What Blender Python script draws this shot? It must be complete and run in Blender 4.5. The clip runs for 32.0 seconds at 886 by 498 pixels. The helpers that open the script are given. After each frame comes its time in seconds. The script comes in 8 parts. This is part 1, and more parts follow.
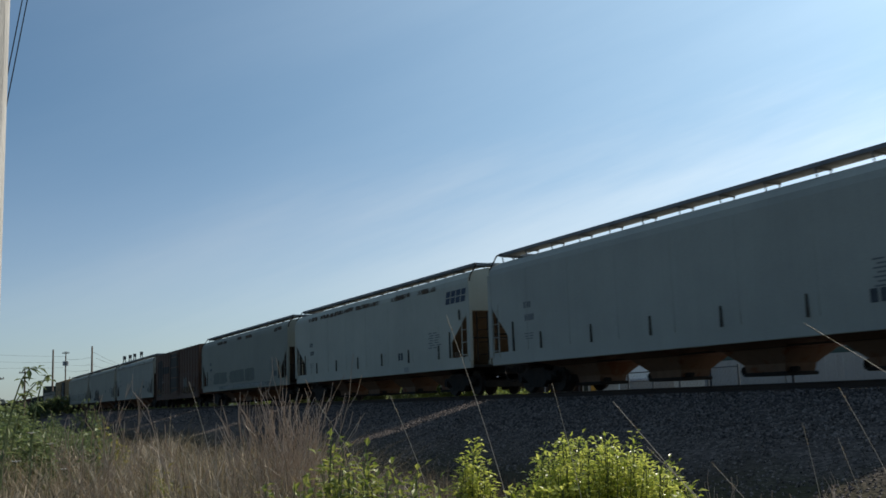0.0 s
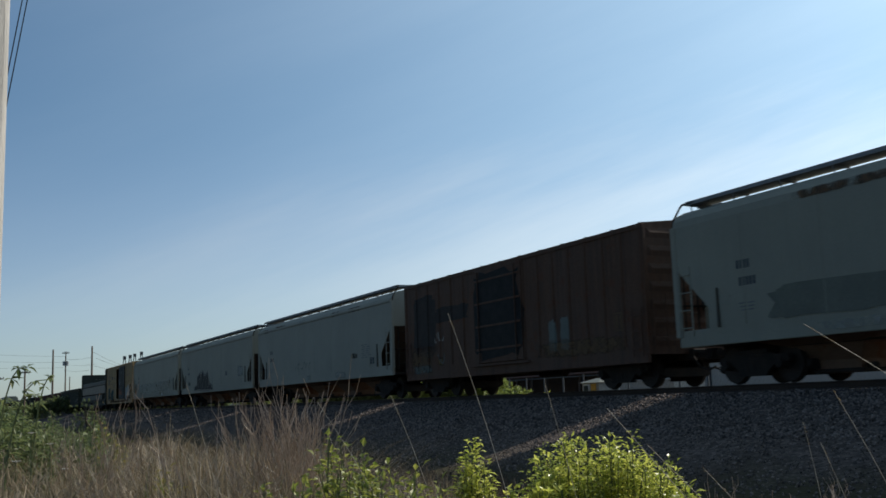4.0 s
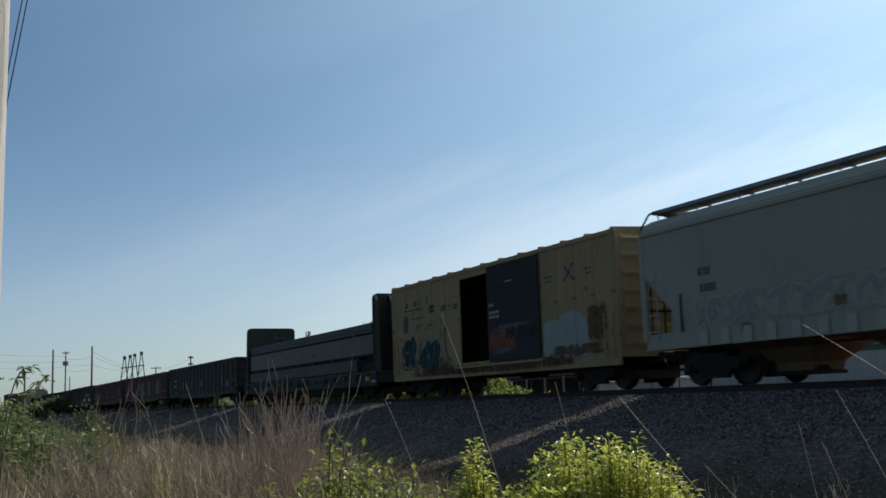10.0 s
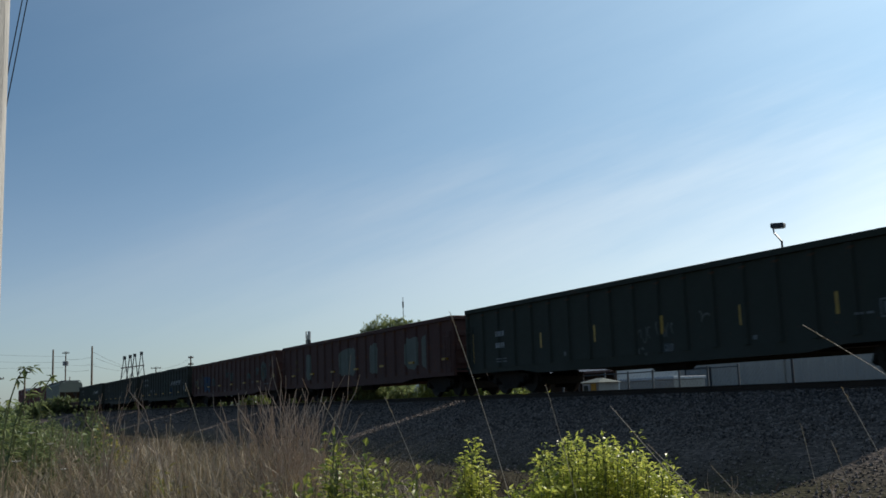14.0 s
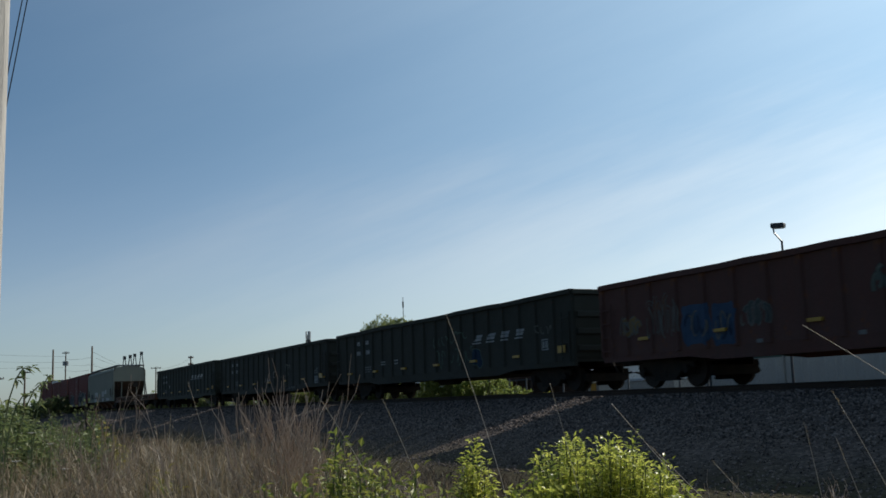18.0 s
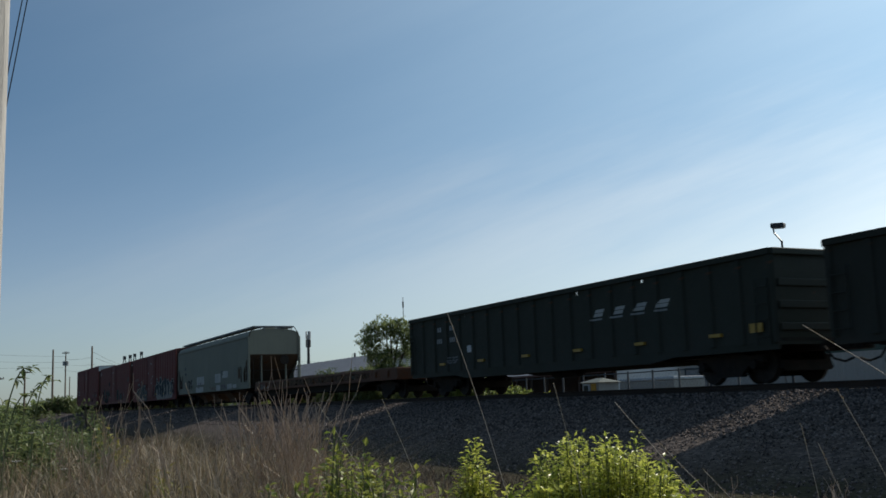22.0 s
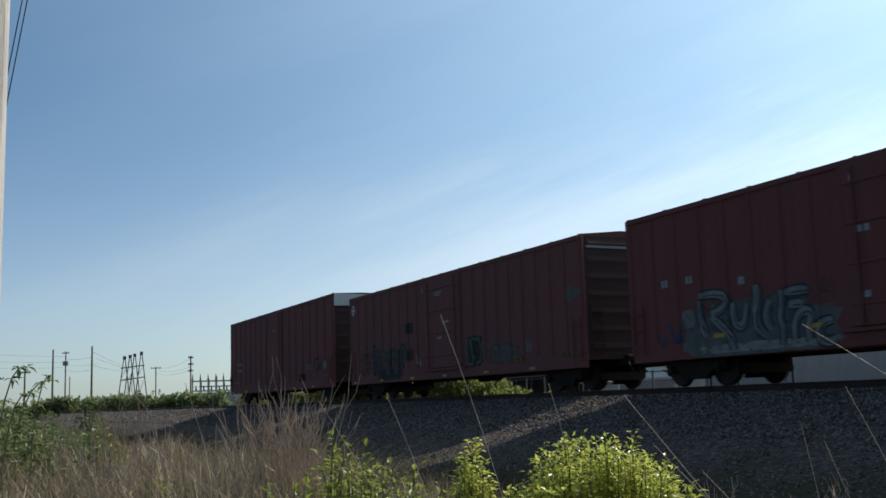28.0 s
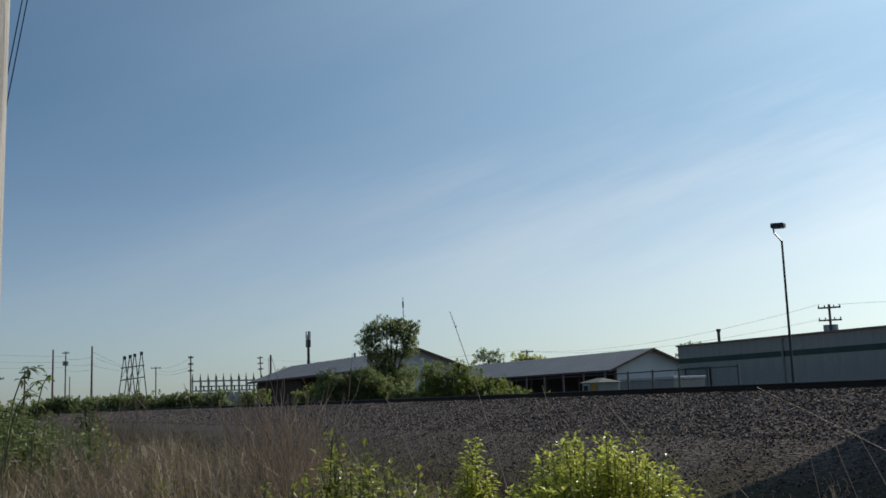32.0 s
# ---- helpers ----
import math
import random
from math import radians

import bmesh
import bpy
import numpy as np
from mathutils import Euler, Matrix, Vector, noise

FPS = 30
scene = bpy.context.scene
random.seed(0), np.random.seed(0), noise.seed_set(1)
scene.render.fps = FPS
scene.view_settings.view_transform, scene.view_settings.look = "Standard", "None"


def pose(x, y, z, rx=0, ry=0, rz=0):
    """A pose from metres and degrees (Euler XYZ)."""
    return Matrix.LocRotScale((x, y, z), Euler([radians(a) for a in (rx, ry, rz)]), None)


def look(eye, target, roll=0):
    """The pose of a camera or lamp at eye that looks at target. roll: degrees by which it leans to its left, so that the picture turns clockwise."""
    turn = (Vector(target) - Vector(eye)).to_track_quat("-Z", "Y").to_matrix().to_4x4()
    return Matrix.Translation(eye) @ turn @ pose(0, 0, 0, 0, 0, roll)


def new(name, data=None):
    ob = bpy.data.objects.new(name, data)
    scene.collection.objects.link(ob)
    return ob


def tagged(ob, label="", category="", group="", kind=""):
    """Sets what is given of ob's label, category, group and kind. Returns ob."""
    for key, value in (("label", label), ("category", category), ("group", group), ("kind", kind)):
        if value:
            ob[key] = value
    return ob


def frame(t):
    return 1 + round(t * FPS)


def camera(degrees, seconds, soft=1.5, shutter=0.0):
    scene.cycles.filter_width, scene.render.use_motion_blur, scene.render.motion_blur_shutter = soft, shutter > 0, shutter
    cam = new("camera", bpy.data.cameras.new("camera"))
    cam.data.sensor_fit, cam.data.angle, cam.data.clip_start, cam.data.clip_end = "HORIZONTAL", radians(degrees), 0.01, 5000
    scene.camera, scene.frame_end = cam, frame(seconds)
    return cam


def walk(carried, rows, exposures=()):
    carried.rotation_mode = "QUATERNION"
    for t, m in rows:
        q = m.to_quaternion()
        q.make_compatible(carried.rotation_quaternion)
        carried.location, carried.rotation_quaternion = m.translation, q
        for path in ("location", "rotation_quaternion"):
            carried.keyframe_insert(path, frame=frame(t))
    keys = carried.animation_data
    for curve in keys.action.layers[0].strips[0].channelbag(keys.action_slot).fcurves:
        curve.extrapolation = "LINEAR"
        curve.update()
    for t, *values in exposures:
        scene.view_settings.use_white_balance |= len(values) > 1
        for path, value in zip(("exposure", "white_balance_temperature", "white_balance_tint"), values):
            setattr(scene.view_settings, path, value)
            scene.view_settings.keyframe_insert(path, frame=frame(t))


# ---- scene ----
# camera: stands still on a tripod beside the embankment, tilted up and leaning a little
EYE = Vector((0.0, -18.28, 1.5))
HEAD, TILT = radians(26.512), radians(8.394)
AIM = Vector((-math.cos(HEAD) * math.cos(TILT), math.sin(HEAD) * math.cos(TILT), math.sin(TILT)))
cam = camera(46.76, 32.0, soft=1.6, shutter=0.2)
walk(cam, [(0.0, look(EYE, EYE + AIM, -1.956)), (32.0, look(EYE, EYE + AIM, -1.956))],
     [(0.0, -0.03, 6640, 11), (9.0, -0.02, 6640, 11), (12.0, 0.03, 6620, 11), (14.0, -0.12, 6640, 11), (20.0, -0.2, 6640, 11), (24.0, -0.27, 6640, 11), (28.0, 0.15, 6620, 11), (30.0, 0.13, 6630, 11), (31.0, 0.03, 6620, 11), (32.0, -0.3, 6650, 11.5)])

# world: hazy blue spring sky with thin cirrus, sun across the track and out of view
SUN_EL, SUN_AZ = radians(37), radians(-3)
world = bpy.data.worlds.new("sky")
scene.world = world
world.use_nodes = True
wn, wl = world.node_tree.nodes, world.node_tree.links
bg = wn["Background"]
sky = wn.new("ShaderNodeTexSky")
sky.sky_type, sky.sun_disc = "NISHITA", False
sky.sun_elevation, sky.sun_rotation = SUN_EL, SUN_AZ
sky.air_density, sky.dust_density, sky.ozone_density = 1.0, 0.7, 3.0
bg.inputs["Strength"].default_value = 0.052
wco = wn.new("ShaderNodeTexCoord")
wmap = wn.new("ShaderNodeMapping")
SIDE = AIM.cross(Vector((0, 0, 1))).normalized()
DRIFT = SIDE * math.cos(radians(19)) + SIDE.cross(AIM) * math.sin(radians(19))
wmap.vector_type = "TEXTURE"
wmap.inputs["Rotation"].default_value = Matrix((DRIFT, AIM, DRIFT.cross(AIM))).transposed().to_euler()
wmap.inputs["Scale"].default_value = (1.0, 1.0, 0.14)
wl.new(wco.outputs["Generated"], wmap.inputs["Vector"])
cir = wn.new("ShaderNodeTexNoise")
cir.inputs["Scale"].default_value, cir.inputs["Detail"].default_value, cir.inputs["Roughness"].default_value = 1.7, 6.0, 0.6
wl.new(wmap.outputs["Vector"], cir.inputs["Vector"])
crp = wn.new("ShaderNodeMapRange")
crp.inputs["From Min"].default_value, crp.inputs["From Max"].default_value = 0.42, 0.72
crp.inputs["To Min"].default_value, crp.inputs["To Max"].default_value = 0.0, 0.13
wl.new(cir.outputs["Fac"], crp.inputs["Value"])
cmx = wn.new("ShaderNodeMix")
cmx.data_type = "RGBA"
tint = wn.new("ShaderNodeMix")
tint.data_type, tint.blend_type = "RGBA", "MULTIPLY"
tint.inputs["Factor"].default_value = 1.0
wl.new(sky.outputs["Color"], tint.inputs["A"])
tint.inputs["B"].default_value = (0.81, 1.245, 1.49, 1.0)
wl.new(tint.outputs["Result"], cmx.inputs["A"])
cmx.inputs["B"].default_value = (17.0, 19.0, 20.5, 1.0)
# haze brightens the sky all round the sun
SUN_DIR = Vector((math.sin(SUN_AZ) * math.cos(SUN_EL), math.cos(SUN_AZ) * math.cos(SUN_EL), math.sin(SUN_EL)))
dot = wn.new("ShaderNodeVectorMath")
dot.operation = "DOT_PRODUCT"
wl.new(wco.outputs["Generated"], dot.inputs[0])
dot.inputs[1].default_value = SUN_DIR
dhalf = wn.new("ShaderNodeMapRange")
dhalf.inputs["From Min"].default_value, dhalf.inputs["From Max"].default_value = -1.0, 1.0
wl.new(dot.outputs["Value"], dhalf.inputs["Value"])
dpow = wn.new("ShaderNodeMath")
dpow.operation = "POWER"
wl.new(dhalf.outputs["Result"], dpow.inputs[0])
dpow.inputs[1].default_value = 5.0
veil = wn.new("ShaderNodeMath")
veil.operation = "MULTIPLY"
wl.new(crp.outputs["Result"], veil.inputs[0])
wl.new(dpow.outputs["Value"], veil.inputs[1])
wl.new(veil.outputs["Value"], cmx.inputs["Factor"])
glow = wn.new("ShaderNodeMix")
glow.data_type, glow.blend_type = "RGBA", "ADD"
glow.clamp_factor = False
wl.new(dpow.outputs["Value"], glow.inputs["Factor"])
wl.new(cmx.outputs["Result"], glow.inputs["A"])
glow.inputs["B"].default_value = (12.0, 15.8, 16.9, 1.0)
# a thin sheet of cirrus whitens the sky below a slanting edge, more towards the sun
edge = wn.new("ShaderNodeVectorMath")
edge.operation = "DOT_PRODUCT"
wl.new(wco.outputs["Generated"], edge.inputs[0])
edge.inputs[1].default_value = (-0.0920, 0.2513, -0.9635)
ragged = wn.new("ShaderNodeMath")
ragged.operation = "MULTIPLY_ADD"
wl.new(cir.outputs["Fac"], ragged.inputs[0])
ragged.inputs[1].default_value = 0.22
wl.new(edge.outputs["Value"], ragged.inputs[2])
sheet = wn.new("ShaderNodeMapRange")
sheet.interpolation_type = "SMOOTHSTEP"
sheet.inputs["From Min"].default_value, sheet.inputs["From Max"].default_value = 0.07, 0.22
wl.new(ragged.outputs["Value"], sheet.inputs["Value"])
whiten = wn.new("ShaderNodeMath")
whiten.operation = "MULTIPLY"
wl.new(sheet.outputs["Result"], whiten.inputs[0])
wl.new(dpow.outputs["Value"], whiten.inputs[1])
cirrus = wn.new("ShaderNodeMix")
cirrus.data_type, cirrus.blend_type = "RGBA", "ADD"
cirrus.clamp_factor = False
wl.new(whiten.outputs["Value"], cirrus.inputs["Factor"])
wl.new(glow.outputs["Result"], cirrus.inputs["A"])
cirrus.inputs["B"].default_value = (12.6, 9.0, 4.0, 1.0)
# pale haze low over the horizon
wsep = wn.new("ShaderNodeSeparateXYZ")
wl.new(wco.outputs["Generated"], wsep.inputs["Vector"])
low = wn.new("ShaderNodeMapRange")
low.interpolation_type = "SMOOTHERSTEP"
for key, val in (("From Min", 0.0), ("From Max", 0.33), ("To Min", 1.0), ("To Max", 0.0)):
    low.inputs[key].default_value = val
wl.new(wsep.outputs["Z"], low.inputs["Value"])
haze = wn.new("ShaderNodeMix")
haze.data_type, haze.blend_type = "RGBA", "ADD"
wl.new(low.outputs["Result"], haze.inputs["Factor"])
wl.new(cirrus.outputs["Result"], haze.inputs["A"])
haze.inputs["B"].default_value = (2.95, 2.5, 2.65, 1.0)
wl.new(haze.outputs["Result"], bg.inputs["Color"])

sun = new("sun", bpy.data.lights.new("sun", "SUN"))
sun.data.energy, sun.data.angle, sun.data.color = 5.0, radians(0.53), (1.0, 0.95, 0.86)
sun.matrix_world = look(SUN_DIR * 60, (0, 0, 0))

RAIL = 1.63          # height of the rail head over the field
rnd = random.Random(7)


# ---- materials ----
def nodes_of(name):
    m = bpy.data.materials.new(name)
    m.use_nodes = True
    n, l = m.node_tree.nodes, m.node_tree.links
    return m, n, l, n["Principled BSDF"]


def noise_of(n, l, co, scale, detail=4.0, rough=0.55, stretch=None):
    t = n.new("ShaderNodeTexNoise")
    t.inputs["Scale"].default_value, t.inputs["Detail"].default_value, t.inputs["Roughness"].default_value = scale, detail, rough
    if stretch:
        mp = n.new("ShaderNodeMapping")
        mp.inputs["Scale"].default_value = stretch
        l.new(co, mp.inputs["Vector"])
        co = mp.outputs["Vector"]
    l.new(co, t.inputs["Vector"])
    return t.outputs["Fac"]


def ranged(n, l, v, a, b, lo=0.0, hi=1.0):
    r = n.new("ShaderNodeMapRange")
    for k, x in (("From Min", a), ("From Max", b), ("To Min", lo), ("To Max", hi)):
        r.inputs[k].default_value = x
    l.new(v, r.inputs["Value"])
    return r.outputs["Result"]


def mixed(n, l, fac, a, b):
    x = n.new("ShaderNodeMix")
    x.data_type = "RGBA"
    l.new(fac, x.inputs["Factor"])
    for k, c in (("A", a), ("B", b)):
        if isinstance(c, tuple):
            x.inputs[k].default_value = (*c, 1.0)
        else:
            l.new(c, x.inputs[k])
    return x.outputs["Result"]


def bumped(n, l, p, v, strength, dist):
    b = n.new("ShaderNodeBump")
    b.inputs["Strength"].default_value, b.inputs["Distance"].default_value = strength, dist
    l.new(v, b.inputs["Height"])
    l.new(b.outputs["Normal"], p.inputs["Normal"])


TONES = {}           # the two tones of each plain surface


def flaky(mat):
    """The same paint, worn through in ragged patches and thinning out towards its rim."""
    key = "worn_" + mat.name
    if key in TONES:
        return TONES[key]
    c1, c2 = TONES[mat.name]
    m, n, l, p = nodes_of(key)
    tc = n.new("ShaderNodeTexCoord")
    co = tc.outputs["Object"]
    l.new(mixed(n, l, ranged(n, l, noise_of(n, l, co, 5.0), 0.35, 0.65), c1, c2), p.inputs["Base Color"])
    p.inputs["Roughness"].default_value = 0.8
    p.inputs["Specular IOR Level"].default_value = 0.1
    sep = n.new("ShaderNodeSeparateXYZ")
    l.new(tc.outputs["Generated"], sep.inputs["Vector"])
    rim = n.new("ShaderNodeMath")
    rim.operation = "MULTIPLY"
    for k, axis in enumerate("XZ"):
        b = n.new("ShaderNodeMath")
        b.operation = "ABSOLUTE"
        l.new(ranged(n, l, sep.outputs[axis], 0.0, 1.0, -1.0, 1.0), b.inputs[0])
        l.new(ranged(n, l, b.outputs[0], 0.5, 1.0, 1.0, 0.0), rim.inputs[k])
    blot = noise_of(n, l, co, 2.6, 7.0, 0.66)
    both = n.new("ShaderNodeMath")
    both.operation = "MULTIPLY"
    l.new(ranged(n, l, blot, 0.3, 0.7), both.inputs[0])
    l.new(rim.outputs[0], both.inputs[1])
    l.new(ranged(n, l, both.outputs[0], 0.14, 0.42, 0.0, 0.8), p.inputs["Alpha"])
    TONES[key] = m
    return m


def surface(name, c1, c2, scale=3.0, fine=30.0, rough=0.8, metal=0.0, bump=0.3, dist=0.01, spots=None, amount=0.62, spec=0.3):
    """Two tones at two scales, with optional spots of a third one."""
    m, n, l, p = nodes_of(name)
    co = n.new("ShaderNodeTexCoord").outputs["Object"]
    big, small = noise_of(n, l, co, scale), noise_of(n, l, co, fine, 6.0, 0.65)
    col = mixed(n, l, ranged(n, l, big, 0.35, 0.65), c1, c2)
    col = mixed(n, l, ranged(n, l, small, 0.35, 0.75, 0.0, 0.45), col, tuple(x * 0.55 for x in c1))
    if spots:
        col = mixed(n, l, ranged(n, l, noise_of(n, l, co, scale * 2.3), amount, amount + 0.06), col, spots)
    l.new(col, p.inputs["Base Color"])
    l.new(ranged(n, l, small, 0.3, 0.7, rough - 0.08, min(1.0, rough + 0.1)), p.inputs["Roughness"])
    p.inputs["Metallic"].default_value = metal
    p.inputs["Specular IOR Level"].default_value = spec
    bumped(n, l, p, small, bump, dist)
    TONES[name] = (c1, c2)
    return m


def paint(name, base, dirt=(0.05, 0.04, 0.03), rust=(0.13, 0.05, 0.022), wear=0.5, rusty=0.66, rough=0.65, run=0.8):
    """Weathered car paint: faded patches, streaks of grime running down, spots of rust."""
    m, n, l, p = nodes_of(name)
    co = n.new("ShaderNodeTexCoord").outputs["Object"]
    big = noise_of(n, l, co, 0.45, 5.0)
    streak = noise_of(n, l, co, 1.0, 5.0, 0.6, (5.0, 5.0, 0.28))
    grain = noise_of(n, l, co, 22.0, 6.0, 0.7)
    spots = noise_of(n, l, co, 1.6, 8.0, 0.68)
    col = mixed(n, l, ranged(n, l, big, 0.3, 0.7), base, tuple(x * 0.78 + 0.02 for x in base))
    col = mixed(n, l, ranged(n, l, streak, 0.45, 0.85, 0.0, wear * run), col, dirt)
    col = mixed(n, l, ranged(n, l, grain, 0.45, 0.8, 0.0, wear * 0.5), col, dirt)
    col = mixed(n, l, ranged(n, l, spots, rusty, rusty + 0.07), col, rust)
    l.new(col, p.inputs["Base Color"])
    l.new(ranged(n, l, grain, 0.3, 0.7, rough - 0.1, rough + 0.2), p.inputs["Roughness"])
    p.inputs["Specular IOR Level"].default_value = 0.14
    bumped(n, l, p, big, 0.25, 0.04)
    TONES[name] = (base, tuple(x * 0.8 for x in base))
    return m


def leafy(name, c1, c2, shine=0.45, through_=0.5):
    """Leaves that let light through, each with a tone of its own."""
    m, n, l, p = nodes_of(name)
    g = n.new("ShaderNodeNewGeometry").outputs["Random Per Island"]
    col = mixed(n, l, g, c1, c2)
    l.new(col, p.inputs["Base Color"])
    p.inputs["Roughness"].default_value = shine
    tr = n.new("ShaderNodeBsdfTranslucent")
    l.new(col, tr.inputs["Color"])
    mx = n.new("ShaderNodeMixShader")
    mx.inputs["Fac"].default_value = through_
    l.new(p.outputs["BSDF"], mx.inputs[1])
    l.new(tr.outputs["BSDF"], mx.inputs[2])
    l.new(mx.outputs["Shader"], n["Material Output"].inputs["Surface"])
    return m


GREY_PALE = paint("hopper_pale_grey", (0.41, 0.40, 0.335), wear=0.25, rusty=0.74, run=0.25)
GREY = paint("hopper_grey", (0.30, 0.285, 0.225), wear=0.25, rusty=0.72, run=0.25)
GREY_COOL = paint("hopper_cool_grey", (0.31, 0.30, 0.245), wear=0.3, rusty=0.72, run=0.25)
WHITE = paint("hopper_white", (0.46, 0.44, 0.355), wear=0.26, rusty=0.69, run=0.3)
GREEN_DULL = paint("hopper_dull_green_grey", (0.225, 0.225, 0.175), wear=0.35, rusty=0.7, run=0.4)
GREEN_GREY = paint("hopper_green_grey", (0.27, 0.265, 0.21), wear=0.3, rusty=0.71, run=0.3)
RUST = paint("rust_brown_paint", (0.11, 0.055, 0.032), dirt=(0.02, 0.017, 0.015), rust=(0.10, 0.045, 0.025), wear=0.75, rusty=0.56)
SLOPE_DARK = paint("dark_stained_slope_sheet", (0.115, 0.082, 0.058), wear=0.5, rusty=0.6)
CREAM = paint("hopper_cream", (0.325, 0.305, 0.235), wear=0.35, rusty=0.72, run=0.3)
HOPPER_RUST = paint("rusty_hopper_bay", (0.17, 0.095, 0.055), wear=0.55, rusty=0.55)
YELLOW = paint("boxcar_yellow", (0.37, 0.245, 0.115), dirt=(0.09, 0.055, 0.03), rust=(0.13, 0.065, 0.03), wear=0.65, rusty=0.62, run=0.5)
DARKDOOR = paint("dark_blue_door", (0.016, 0.0165, 0.016), wear=0.4, rusty=0.7)
OXIDE = paint("oxide_red", (0.185, 0.052, 0.045), wear=0.5, rusty=0.66)
# for end walls: their shade put into a darker, grimier copy of the red
OXIDE_END = paint("shaded_grimy_oxide_red", (0.055, 0.02, 0.017), wear=0.7, rusty=0.64)
OXIDE_DULL = paint("dull_oxide_red", (0.19, 0.062, 0.053), wear=0.5, rusty=0.64)
GON_GREEN = paint("gondola_dark_green", (0.032, 0.036, 0.025), wear=0.3, rusty=0.64)
GON_RED = paint("gondola_brown_red", (0.095, 0.038, 0.029), wear=0.5, rusty=0.6)
GON_BLACK = paint("gondola_black_green", (0.030, 0.031, 0.022), wear=0.35, rusty=0.66)
FLAT_BROWN = paint("flat_car_brown", (0.12, 0.052, 0.028), wear=0.5, rusty=0.55)
BULK_GREEN = paint("bulkhead_dark_green", (0.022, 0.026, 0.019), wear=0.35, rusty=0.68)
GRIME = surface("grimy_steel", (0.022, 0.019, 0.017), (0.036, 0.028, 0.022), 2.0, 25.0, 0.85, 0.0, spec=0.15)
WHEEL = surface("wheel_steel", (0.026, 0.022, 0.019), (0.042, 0.032, 0.026), 3.0, 30.0, 0.7, 0.2, spec=0.2)
TREAD = surface("polished_rail_head", (0.32, 0.31, 0.30), (0.24, 0.22, 0.2), 1.0, 40.0, 0.3, 0.9, 0.1)
RAILSTEEL = surface("rail_web", (0.07, 0.045, 0.032), (0.045, 0.032, 0.026), 1.0, 30.0, 0.8, 0.3)
GALV = surface("galvanised_steel", (0.36, 0.37, 0.37), (0.26, 0.27, 0.27), 2.0, 25.0, 0.5, 0.6)
TIMBERTIE = surface("creosoted_tie", (0.06, 0.045, 0.035), (0.10, 0.08, 0.065), 2.0, 18.0, 0.9)
INK = surface("black_lettering", (0.05, 0.055, 0.06), (0.08, 0.085, 0.085), 2.0, 12.0, 0.7)
CHALK = surface("white_lettering", (0.62, 0.62, 0.6), (0.42, 0.42, 0.4), 2.0, 10.0, 0.7)
FADED = surface("faded_lettering", (0.17, 0.175, 0.17), (0.13, 0.135, 0.13), 2.0, 10.0, 0.7)
REFLECT = surface("yellow_reflector", (0.44, 0.27, 0.04), (0.35, 0.2, 0.03), 4.0, 20.0, 0.4)


